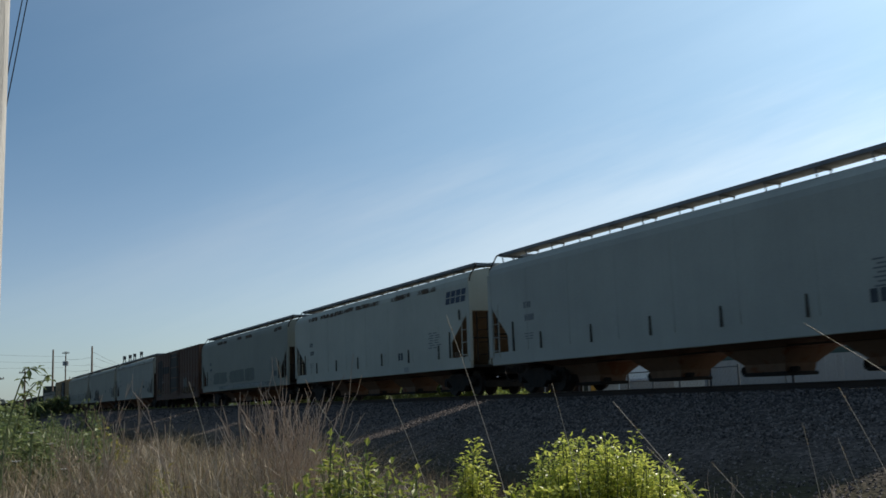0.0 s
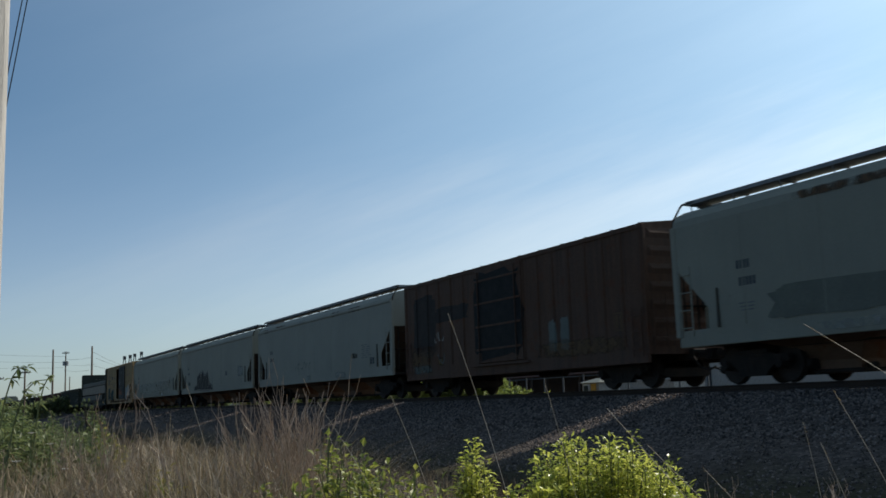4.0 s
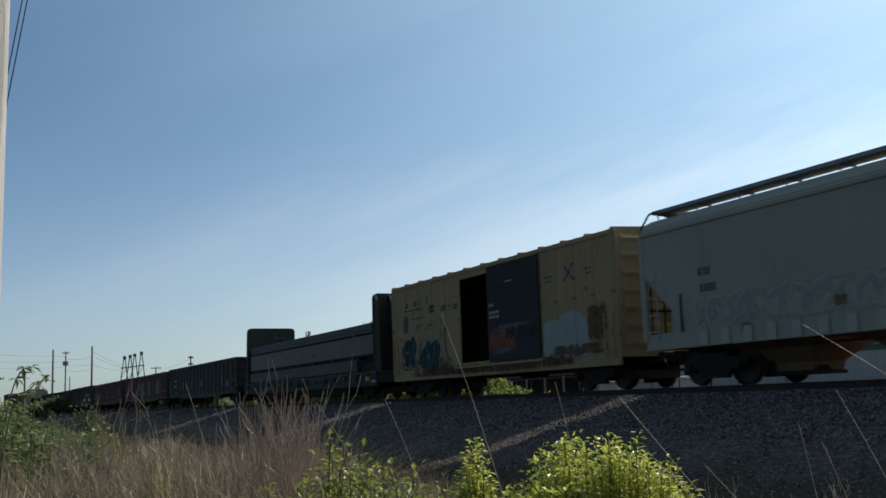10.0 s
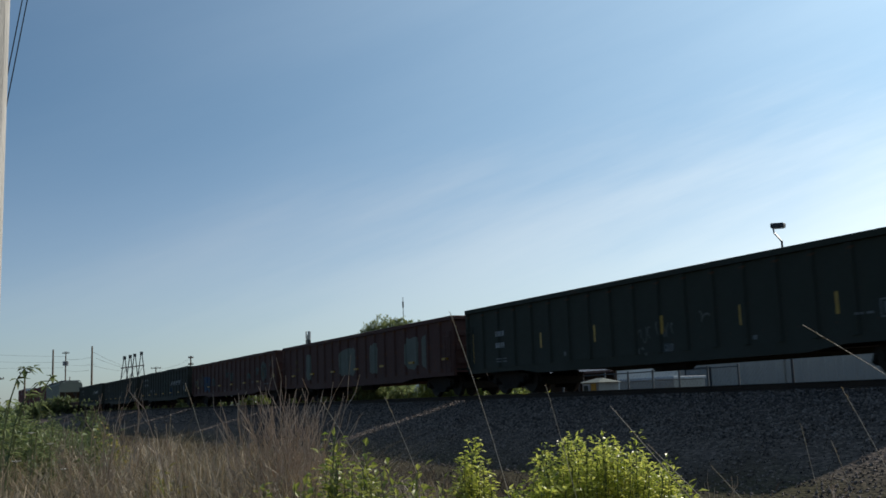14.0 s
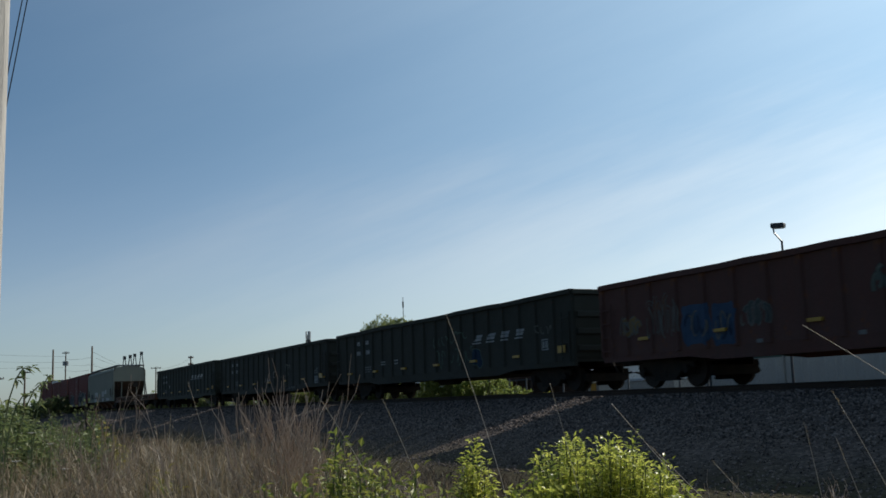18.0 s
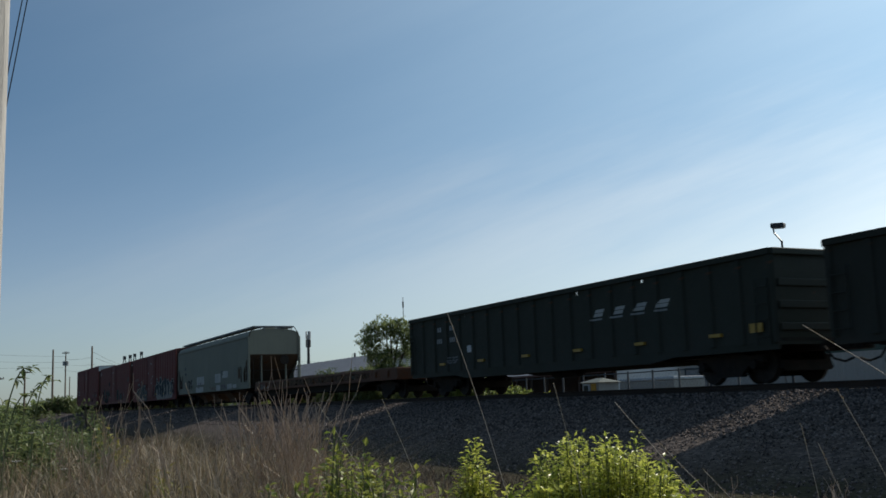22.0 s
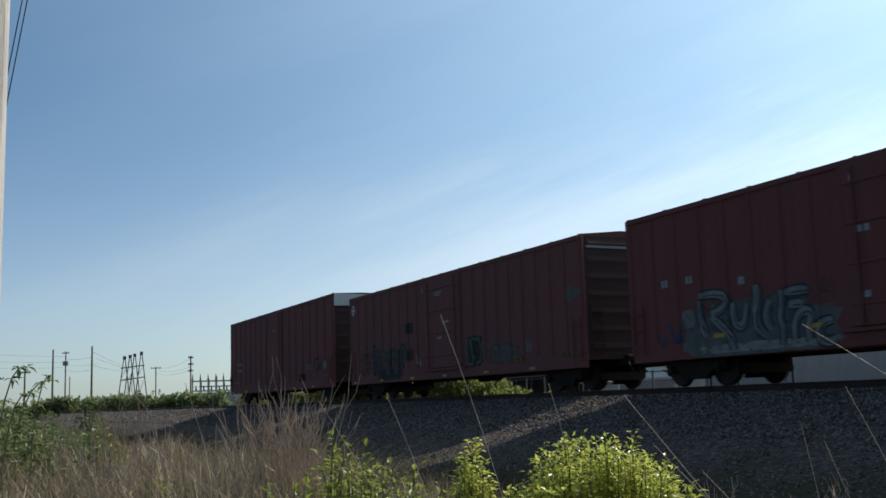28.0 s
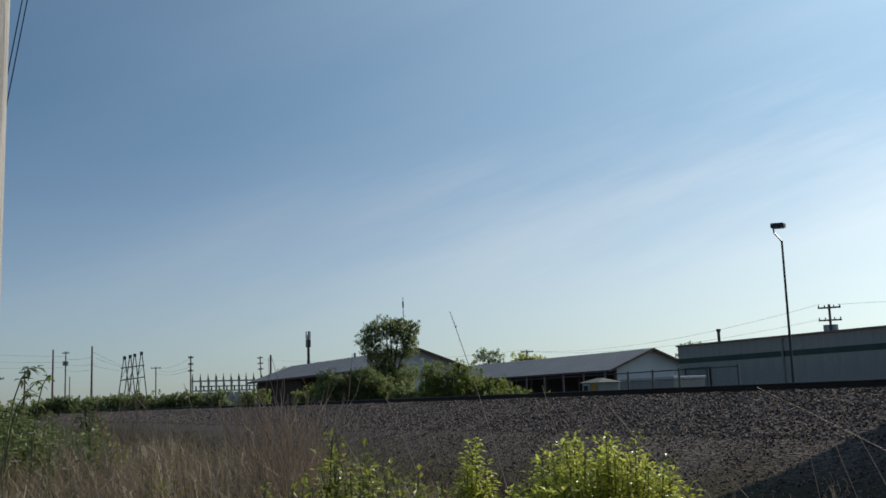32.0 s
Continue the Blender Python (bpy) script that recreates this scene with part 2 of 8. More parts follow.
# ---- mesh helpers ----
class Form:
    """Gathers simple solids into one mesh."""

    def __init__(self):
        self.v, self.f = [], []

    def add(self, verts, faces):
        k = len(self.v)
        self.v += [tuple(p) for p in verts]
        self.f += [tuple(i + k for i in q) for q in faces]
        return self

    def box(self, x0, x1, y0, y1, z0, z1, c=0.0):
        if c <= 0:
            p = [(x, y, z) for x in (x0, x1) for y in (y0, y1) for z in (z0, z1)]
            return self.add(p, [(0, 1, 3, 2), (4, 6, 7, 5), (0, 4, 5, 1), (2, 3, 7, 6), (0, 2, 6, 4), (1, 5, 7, 3)])
        p, at = [], {}
        for i, sx in enumerate((-1, 1)):
            for j, sy in enumerate((-1, 1)):
                for k, sz in enumerate((-1, 1)):
                    b = ((x0, x1)[i], (y0, y1)[j], (z0, z1)[k])
                    for a in range(3):
                        q = [b[0] - sx * c, b[1] - sy * c, b[2] - sz * c]
                        q[a] = b[a]
                        at[i, j, k, a] = len(p)
                        p.append(tuple(q))
        f = []
        for a in range(3):
            u, w = (a + 1) % 3, (a + 2) % 3
            for s in (0, 1):
                quad = []
                for d, e in ((0, 0), (1, 0), (1, 1), (0, 1)):
                    key = [0, 0, 0]
                    key[a], key[u], key[w] = s, d, e
                    quad.append(at[(*key, a)])
                f.append(tuple(quad if s else quad[::-1]))
            for d in (0, 1):
                for e in (0, 1):
                    key = [0, 0, 0]
                    key[u], key[w] = d, e
                    lo = list(key)
                    hi = list(key)
                    hi[a] = 1
                    f.append((at[(*lo, u)], at[(*hi, u)], at[(*hi, w)], at[(*lo, w)]))
        for i in (0, 1):
            for j in (0, 1):
                for k in (0, 1):
                    f.append(tuple(at[i, j, k, a] for a in range(3)))
        return self.add(p, f)

    def slab(self, xs, zs, gap, y0, y1):
        """An upright plate on a grid of lines, one cell of which is left open."""
        n, at = len(zs), {}
        cells = [(i, j) for i in range(len(xs) - 1) for j in range(n - 1) if (i, j) != gap]
        pts, f = [], []

        def v(i, j, k):
            if (i, j, k) not in at:
                at[i, j, k] = len(pts)
                pts.append((xs[i], (y0, y1)[k], zs[j]))
            return at[i, j, k]
        for i, j in cells:
            ring = [(i, j), (i + 1, j), (i + 1, j + 1), (i, j + 1)]
            f += [tuple(v(*q, 0) for q in ring), tuple(v(*q, 1) for q in ring[::-1])]
            for (p, q), nb in zip(zip(ring, ring[1:] + ring[:1]), ((i, j - 1), (i + 1, j), (i, j + 1), (i - 1, j))):
                if nb not in cells:
                    f.append((v(*p, 0), v(*p, 1), v(*q, 1), v(*q, 0)))
        return self.add(pts, f)

    def prism(self, poly, axis, a, b):
        """A polygon in the plane across axis, drawn out from a to b."""
        def put(u, w, t):
            return {0: (t, u, w), 1: (u, t, w), 2: (u, w, t)}[axis]
        n = len(poly)
        pts = [put(u, w, a) for u, w in poly] + [put(u, w, b) for u, w in poly]
        return self.add(pts, [tuple(range(n))[::-1], tuple(range(n, 2 * n))] + [(i, (i + 1) % n, n + (i + 1) % n, n + i) for i in range(n)])

    def rod(self, p0, p1, r0, r1=None, n=8, caps=True):
        r1 = r0 if r1 is None else r1
        p0, p1 = Vector(p0), Vector(p1)
        d = (p1 - p0).normalized()
        u = d.orthogonal().normalized()
        w = d.cross(u)
        ring = [(math.cos(2 * math.pi * i / n), math.sin(2 * math.pi * i / n)) for i in range(n)]
        pts = [p0 + (u * c + w * s) * r0 for c, s in ring] + [p1 + (u * c + w * s) * r1 for c, s in ring]
        f = [(i, (i + 1) % n, n + (i + 1) % n, n + i) for i in range(n)]
        if caps:
            f += [tuple(range(n))[::-1], tuple(range(n, 2 * n))]
        return self.add(pts, f)

    def tube(self, pts, r, n=6, r_end=None):
        r_end = r if r_end is None else r_end
        k = len(pts) - 1
        for i in range(k):
            self.rod(pts[i], pts[i + 1], r + (r_end - r) * i / k, r + (r_end - r) * (i + 1) / k, n, caps=i in (0, k - 1))
        return self

    def loft(self, rings, closed=True, caps=True):
        n = len(rings[0])
        pts = [p for r in rings for p in r]
        f = []
        for j in range(len(rings) - 1):
            for i in range(n if closed else n - 1):
                f.append((j * n + i, j * n + (i + 1) % n, (j + 1) * n + (i + 1) % n, (j + 1) * n + i))
        if caps:
            f += [tuple(range(n))[::-1], tuple(range((len(rings) - 1) * n, len(rings) * n))]
        return self.add(pts, f)

    def weld(self):
        """Joins points that lie on one another."""
        at, new_, put = {}, [], []
        for p in self.v:
            key = tuple(round(c, 5) for c in p)
            if key not in at:
                at[key] = len(new_)
                new_.append(p)
            put.append(at[key])
        faces = [tuple(dict.fromkeys(put[i] for i in q)) for q in self.f]
        self.v, self.f = new_, [q for q in faces if len(q) > 2]
        return self

    def mesh(self, name, smooth=False, fix=True):
        me = bpy.data.meshes.new(name)
        me.from_pydata(self.v, [], self.f)
        if fix:
            bm = bmesh.new()
            bm.from_mesh(me)
            bmesh.ops.recalc_face_normals(bm, faces=bm.faces)
            bm.to_mesh(me)
            bm.free()
        if smooth:
            me.polygons.foreach_set("use_smooth", [True] * len(me.polygons))
        me.update()
        return me


kept_meshes = {}


def part(name, form, material, parent, label="", m=None, smooth=False, key=None):
    """Links a form (or a mesh kept under key) as one mesh object under a thing or a part."""
    me = kept_meshes.get(key) if key else None
    if me is None:
        me = (form() if callable(form) else form).mesh(name, smooth)
        me.materials.append(material)
        if key:
            kept_meshes[key] = me
    ob = new(name, me)
    ob.parent = parent
    if m is not None:
        ob.matrix_basis = m
    if label:
        tagged(ob, label)
    return ob


def thing(name, label, category, at=(0, 0, 0), group="", kind="", rz=0.0):
    ob = new(name)
    ob.matrix_basis = pose(*at, 0, 0, rz)
    return tagged(ob, label, category, group, kind)


def solid(name, form, material, label="", category="", group="", kind="", smooth=False, at=None):
    me = form.mesh(name, smooth)
    me.materials.append(material)
    ob = new(name, me)
    if at is not None:
        ob.matrix_basis = at
    return tagged(ob, label, category, group, kind)

# ---- ground and track ----
PROFILE = ((-11.0, 0.0), (-9.4, -0.14), (-8.2, -0.1), (-6.6, 0.22), (-5.6, 0.46), (-4.5, 0.72), (-2.1, 1.33), (-1.75, 1.43), (1.75, 1.43), (4.5, 0.75), (7.0, 0.3), (12.0, 0.15))


def ground_z(x, y):
    z = np.interp(y, [p[0] for p in PROFILE], [p[1] for p in PROFILE])
    near = max(0.0, 1.0 - abs(x + 30) / 140) if abs(y) > 1.7 else 0.0
    return float(z) + near * 0.05 * noise.noise(Vector((x * 0.7, y * 0.7, 0.0)))


def ground_material():
    m, n, l, p = nodes_of("embankment_soil")
    co = n.new("ShaderNodeTexCoord").outputs["Object"]
    sep = n.new("ShaderNodeSeparateXYZ")
    l.new(co, sep.inputs["Vector"])
    wob = noise_of(n, l, co, 0.8, 4.0)
    edge = n.new("ShaderNodeMath")
    edge.operation = "ABSOLUTE"
    l.new(sep.outputs["Y"], edge.inputs[0])
    e2 = n.new("ShaderNodeMath")
    e2.operation = "MULTIPLY_ADD"
    l.new(wob, e2.inputs[0])
    e2.inputs[1].default_value = 2.2
    l.new(edge.outputs[0], e2.inputs[2])
    bed = ranged(n, l, e2.outputs[0], 6.8, 8.6)
    stone = noise_of(n, l, co, 14.0, 3.0, 0.7)
    vor = n.new("ShaderNodeTexVoronoi")
    vor.inputs["Scale"].default_value = 13.0
    l.new(co, vor.inputs["Vector"])
    gravel = mixed(n, l, ranged(n, l, vor.outputs["Color"], 0.1, 0.9), (0.04, 0.034, 0.031), (0.16, 0.131, 0.115))
    gravel = mixed(n, l, ranged(n, l, vor.outputs["Distance"], 0.35, 0.75, 0.0, 0.7), gravel, (0.058, 0.05, 0.046))
    soil = mixed(n, l, ranged(n, l, noise_of(n, l, co, 0.35, 6.0), 0.35, 0.65), (0.05, 0.04, 0.031), (0.045, 0.043, 0.025))
    soil = mixed(n, l, ranged(n, l, stone, 0.4, 0.7, 0.0, 0.6), soil, (0.06, 0.05, 0.03))
    l.new(mixed(n, l, bed, gravel, soil), p.inputs["Base Color"])
    p.inputs["Roughness"].default_value = 1.0
    p.inputs["Specular IOR Level"].default_value = 0.04
    bumped(n, l, p, vor.outputs["Distance"], 0.8, 0.04)
    return m


SOIL = ground_material()


def spread(lo, hi, near_lo, near_hi, step):
    """Grid lines: even within the near stretch, ever wider beyond it."""
    out = list(np.arange(near_lo, near_hi + 1e-6, step))
    s, a = step, near_hi
    while a < hi:
        s *= 1.5
        a = min(hi, a + s)
        out.append(a)
    s, a = step, near_lo
    while a > lo:
        s *= 1.5
        a = max(lo, a - s)
        out.insert(0, a)
    return out


def build_ground():
    xs = spread(-3500, 3500, -90, 20, 1.0)
    ys = spread(-3500, 3500, -20, 14, 0.5)
    form = Form()
    nx, ny = len(xs), len(ys)
    pts = [(x, y, ground_z(x, y)) for x in xs for y in ys]
    form.add(pts, [(i * ny + j, (i + 1) * ny + j, (i + 1) * ny + j + 1, i * ny + j + 1) for i in range(nx - 1) for j in range(ny - 1)])
    me = form.mesh("ground", True, False)
    me.materials.append(SOIL)
    tagged(new("ground", me), "flat field rising to a gravel railway embankment", "ground", kind="structure")


build_ground()
TRACK = thing("railway_track", "straight railway track with rusty rails on dark timber ties", "railway track", kind="structure")


def rail_form(kind):
    prof = [(-0.075, -0.175), (0.075, -0.175), (0.075, -0.16), (0.012, -0.14), (0.012, -0.05), (0.036, -0.035), (0.036, -0.006), (-0.036, -0.006), (-0.036, -0.035), (-0.012, -0.05), (-0.012, -0.14), (-0.075, -0.16)]
    head = [(-0.036, -0.006), (0.036, -0.006), (0.030, 0.0), (-0.030, 0.0)]
    return Form().prism(prof if kind == "web" else head, 0, -700.0, 160.0)


for y in (-0.755, 0.755):
    rail = part("rail", lambda: rail_form("web"), RAILSTEEL, TRACK, "rusty steel rail", pose(0, y, RAIL), key="rail")
    part("rail_head", lambda: rail_form("head"), TREAD, rail, "worn shiny rail head", key="rail_head")


def tie_form():
    return Form().box(-0.115, 0.115, -1.3, 1.3, -0.36, -0.182, 0.012)


for i in range(200):
    part("tie", tie_form, TIMBERTIE, TRACK, m=pose(6.0 - 0.5 * i + rnd.uniform(-0.03, 0.03), rnd.uniform(-0.05, 0.05), RAIL, 0, 0, rnd.uniform(-1, 1)), key="tie")
far_ties = Form()
for i in range(900):
    far_ties.box(-94.6 - 0.5 * i, -94.37 - 0.5 * i, -1.3, 1.3, RAIL - 0.36, RAIL - 0.182)
tagged(part("far_ties", far_ties, TIMBERTIE, TRACK), kind="stuff")


def stones_form(count, x0, x1, y0, y1, lo, hi, r):
    """Loose broken stones lying on the embankment."""
    form = Form()
    base = [(1, 0, 0), (-1, 0, 0), (0, 1, 0), (0, -1, 0), (0, 0, 1), (0, 0, -1)]
    tri = [(0, 2, 4), (2, 1, 4), (1, 3, 4), (3, 0, 4), (2, 0, 5), (1, 2, 5), (3, 1, 5), (0, 3, 5)]
    for _ in range(count):
        x, y = r.uniform(x0, x1), r.uniform(y0, y1)
        s = r.uniform(lo, hi)
        e = Euler((r.uniform(0, 6.3), r.uniform(0, 6.3), r.uniform(0, 6.3))).to_matrix()
        c = Vector((x, y, ground_z(x, y) + s * r.uniform(-0.1, 0.5)))
        form.add([c + e @ (Vector(b) * s * r.uniform(0.7, 1.3)) for b in base], tri)
    return form


def stone_material():
    m, n, l, p = nodes_of("ballast_stone")
    g = n.new("ShaderNodeNewGeometry").outputs["Random Per Island"]
    co = n.new("ShaderNodeTexCoord").outputs["Object"]
    col = mixed(n, l, g, (0.038, 0.032, 0.029), (0.25, 0.205, 0.18))
    col = mixed(n, l, ranged(n, l, noise_of(n, l, co, 30.0), 0.4, 0.7, 0.0, 0.5), col, (0.075, 0.063, 0.057))
    l.new(col, p.inputs["Base Color"])
    p.inputs["Roughness"].default_value = 0.95
    p.inputs["Specular IOR Level"].default_value = 0.15
    return m


STONE = stone_material()
rs = random.Random(3)
form = stones_form(30000, -62, -6, -4.9, -1.5, 0.018, 0.046, rs)
form2 = stones_form(9000, -130, -60, -4.9, -1.6, 0.04, 0.08, rs)
form.add(form2.v, form2.f)
form3 = stones_form(11000, -45, -6, -7.8, -4.6, 0.012, 0.034, rs)
form.add(form3.v, form3.f)
me = form.mesh("ballast_stones", False, False)
me.materials.append(STONE)
tagged(new("ballast_stones", me), "loose grey-brown crushed stone ballast along the track", "ballast", kind="stuff")

# ---- train: parts shared by all cars ----
SIDEFRAME = [(-1.15, 0.50), (-1.12, 0.66), (-0.75, 0.66), (-0.42, 0.74), (0.42, 0.74), (0.75, 0.66), (1.12, 0.66), (1.15, 0.50), (0.72, 0.47), (0.42, 0.24), (-0.42, 0.24), (-0.72, 0.47)]
WHEELS = []          # (wheelset, car) pairs, keyed at the end


def wheelset_form():
    f = Form().rod((0, -0.95, 0), (0, 0.95, 0), 0.075, n=10)
    for s in (-1, 1):
        f.rod((0, s * 0.69, 0), (0, s * 0.725, 0), 0.455, n=24)
        f.rod((0, s * 0.725, 0), (0, s * 0.82, 0), 0.43, 0.42, n=24)
        f.rod((0, s * 0.82, 0), (0, s * 0.86, 0), 0.16, n=12)
        f.box(-0.05, 0.05, s * 0.82 - 0.004, s * 0.825, 0.2, 0.3)
    return f


def truck_bolster():
    f = Form().box(-0.2, 0.2, -1.05, 1.05, 0.42, 0.62, 0.03)
    f.rod((0, 0, 0.6), (0, 0, 0.78), 0.3, n=12)
    f.box(-0.5, 0.5, -1.1, 1.1, 0.7, 0.8, 0.02)
    return f


def springs_form():
    f = Form()
    for dx in (-0.2, 0.0, 0.2):
        f.rod((dx, 0, 0.26), (dx, 0, 0.46), 0.075, n=8)
    return f


def truck(car, x):
    t = part("truck", truck_bolster, GRIME, car, "grimy cast steel truck", pose(x, 0, 0), key="bolster")
    for s in (-1, 1):
        def frame_form(s=s):
            f = Form().prism(SIDEFRAME, 1, s * 0.96, s * 1.08)
            f.prism([(-0.5, 0.24), (0.5, 0.24), (0.42, 0.18), (-0.42, 0.18)], 1, s * 0.94, s * 1.12)
            f.box(-0.34, 0.34, s * 1.0 - 0.09, s * 1.0 + 0.11, 0.62, 0.78, 0.02)
            for dx in (-0.89, 0.89):
                f.rod((dx, s * 0.93, 0.455), (dx, s * 1.17, 0.455), 0.13, 0.11, n=12)
            return f
        part("sideframe", frame_form, GRIME, t, key=("sideframe", s))
        tagged(part("spring_nest", springs_form, GRIME, t, m=pose(0, s * 1.02, 0), key="springs"), kind="stuff")
    for dx in (-1.42, -0.37, 0.37, 1.42):
        part("brake_beam", lambda: Form().prism([(-0.8, -0.05), (-0.7, -0.12), (0.7, -0.12), (0.8, -0.05), (0.72, 0.12), (-0.72, 0.12)], 0, -0.06, 0.06), GRIME, t, m=pose(dx, 0, 0.4), key="brake_beam")
    for dx in (-0.89, 0.89):
        w = part("wheelset", wheelset_form, WHEEL, t, m=pose(dx, 0, 0.455), key="wheelset")
        WHEELS.append((w, car, dx))
    return t


def coupler(car, x, s):
    def form():
        f = Form().box(-0.35, 0.42, -0.075, 0.075, 0.76, 0.92, 0.02)
        f.prism([(0.36, -0.16), (0.62, -0.17), (0.70, -0.05), (0.58, 0.02), (0.62, 0.16), (0.5, 0.2), (0.36, 0.12)], 2, 0.70, 0.98)
        f.tube([(0.1, -0.35, 0.78), (0.35, -0.36, 0.5), (0.62, -0.3, 0.42), (0.8, -0.22, 0.5)], 0.028)
        return f
    part("coupler", form, GRIME, car, "rusty knuckle coupler with air hose", pose(x, 0, 0, 0, 0, 0 if s > 0 else 180), key="coupler")


def ladder_form(height, width, rungs):
    f = Form()
    for u in (-width / 2, width / 2):
        f.box(u - 0.02, u + 0.02, -0.012, 0.012, 0, height)
    for i in range(rungs):
        z = height * (i + 0.5) / rungs
        f.rod((-width / 2, -0.03, z), (width / 2, -0.03, z), 0.014, n=6)
    return f


def ladder(car, x, y, z, height, width, mat, rz=0.0):
    n = max(3, round(height / 0.4))
    part("ladder", lambda: ladder_form(height, width, n), mat, car, m=pose(x, y, z, 0, 0, rz), key=("ladder", round(height, 2), round(width, 2), mat.name))


SKIN = {}            # outer face of each car's side: base, raised ribs (centre, flat half, foot half, face), stretches with a face of their own


def face_y(car, x):
    base, ribs, spans = SKIN.get(car, (-1.602, (), ()))
    for a, b, y in spans:
        if a <= x <= b:
            return y
    for c, flat, foot, y in ribs:
        d = abs(x - c)
        if d < foot:
            return y if d <= flat else y + (base - y) * (d - flat) / (foot - flat)
    return base


def drape(form, poly, car, lift):
    """A convex patch of paint laid over the side of a car, following its ribs."""
    base, ribs, spans = SKIN.get(car, (-1.602, (), ()))
    lo, hi = min(p[0] for p in poly), max(p[0] for p in poly)
    marks = [q for c, flat, foot, y in ribs for q in (c - foot, c - flat, c + flat, c + foot)] + [q for a, b, y in spans for q in (a, b)]
    lines = [lo] + sorted(q for q in marks if lo + 1e-4 < q < hi - 1e-4) + [hi]
    for a, b in zip(lines, lines[1:]):
        piece_ = list(poly)
        for sign, limit in ((1, a), (-1, b)):
            out = []
            for p, q in zip(piece_, piece_[1:] + piece_[:1]):
                dp, dq = sign * (p[0] - limit), sign * (q[0] - limit)
                if dp >= -1e-9:
                    out.append(p)
                if dp * dq < -1e-14:
                    k = dp / (dp - dq)
                    out.append((p[0] + (q[0] - p[0]) * k, p[1] + (q[1] - p[1]) * k))
            piece_ = out
        if len(piece_) > 2:
            mid = (a + b) / 2
            form.add([(x, face_y(car, x + (mid - x) * 1e-3) - lift, z) for x, z in piece_], [tuple(range(len(piece_)))])


def fan(form, rim, car, lift):
    """A star-shaped patch laid over the side of a car."""
    cx, cz = sum(p[0] for p in rim) / len(rim), sum(p[1] for p in rim) / len(rim)
    for p, q in zip(rim, rim[1:] + rim[:1]):
        drape(form, [(cx, cz), p, q], car, lift)


def ribbon(form, pts, half, car, lift, taper=0.0):
    """A stroke of even or tapering width along a line of points."""
    n = len(pts) - 1
    sides = []
    for i, (x, z) in enumerate(pts):
        a, b = pts[max(0, i - 1)], pts[min(n, i + 1)]
        dx, dz = b[0] - a[0], b[1] - a[1]
        d = math.hypot(dx, dz) or 1.0
        h = half * (1 - taper * abs(2 * i / n - 1) ** 2)
        sides.append(((x - dz / d * h, z + dx / d * h), (x + dz / d * h, z - dx / d * h)))
    for (a, b), (c, d) in zip(sides, sides[1:]):
        drape(form, [a, b, d, c], car, lift)


def softened(line):
    """A line of points with its corners rounded off."""
    fine = []
    for a, b in zip(line, line[1:]):
        fine += [(a[0] + (b[0] - a[0]) * k / 4, a[1] + (b[1] - a[1]) * k / 4) for k in range(4)]
    fine.append(line[-1])
    return [tuple(sum(fine[max(0, min(len(fine) - 1, k + d))][j] for d in (-2, -1, 0, 1, 2)) / 5 for j in (0, 1)) for k in range(len(fine))]


def lift_of(y):
    d = -1.6 - y
    return min(max(d, 0.002), 0.018) if d < 0.03 else 0.003 + max(0.0, d - 0.066)


def bars(car, rows, mat, name="lettering", label="illegible stencilled lettering", y=-1.602):
    """Blocks in the place of stencilled words: rows of (x, z, letter width, letter height, count)."""
    f = Form()
    for x, z, w, h, count in rows:
        for i in range(count):
            a = x + i * w * 1.35
            drape(f, [(a, z), (a + w, z), (a + w, z + h), (a, z + h)], car, lift_of(y))
    return tagged(part(name, f, mat, car, label), kind="stuff")


def smear(car, x, z, w, h, mat, lift=0.002, label="blotchy worn paint"):
    """A ragged, worn patch of paint."""
    f = Form()
    n = max(1, round(w / 0.5))
    for i in range(n):
        a, b = x + w * i / n, x + w * (i + 1) / n
        drape(f, [(a, z), (b, z), (b, z + h), (a, z + h)], car, lift)
    return tagged(part("worn_paint", f.weld(), flaky(mat), car, label), kind="stuff")


HOOKS = (((0.25, 0.0), (0.1, 0.5), (0.5, 1.0), (0.7, 0.45)),
         ((0.1, 0.85), (0.65, 0.75), (0.5, 0.3), (0.6, 0.0)),
         ((0.85, 1.0), (0.25, 0.8), (0.75, 0.35), (0.2, 0.0)),
         ((0.3, 0.0), (0.2, 0.6), (0.45, 1.0)),
         ((0.7, 0.0), (0.85, 0.5), (0.5, 0.95), (0.2, 0.6)))


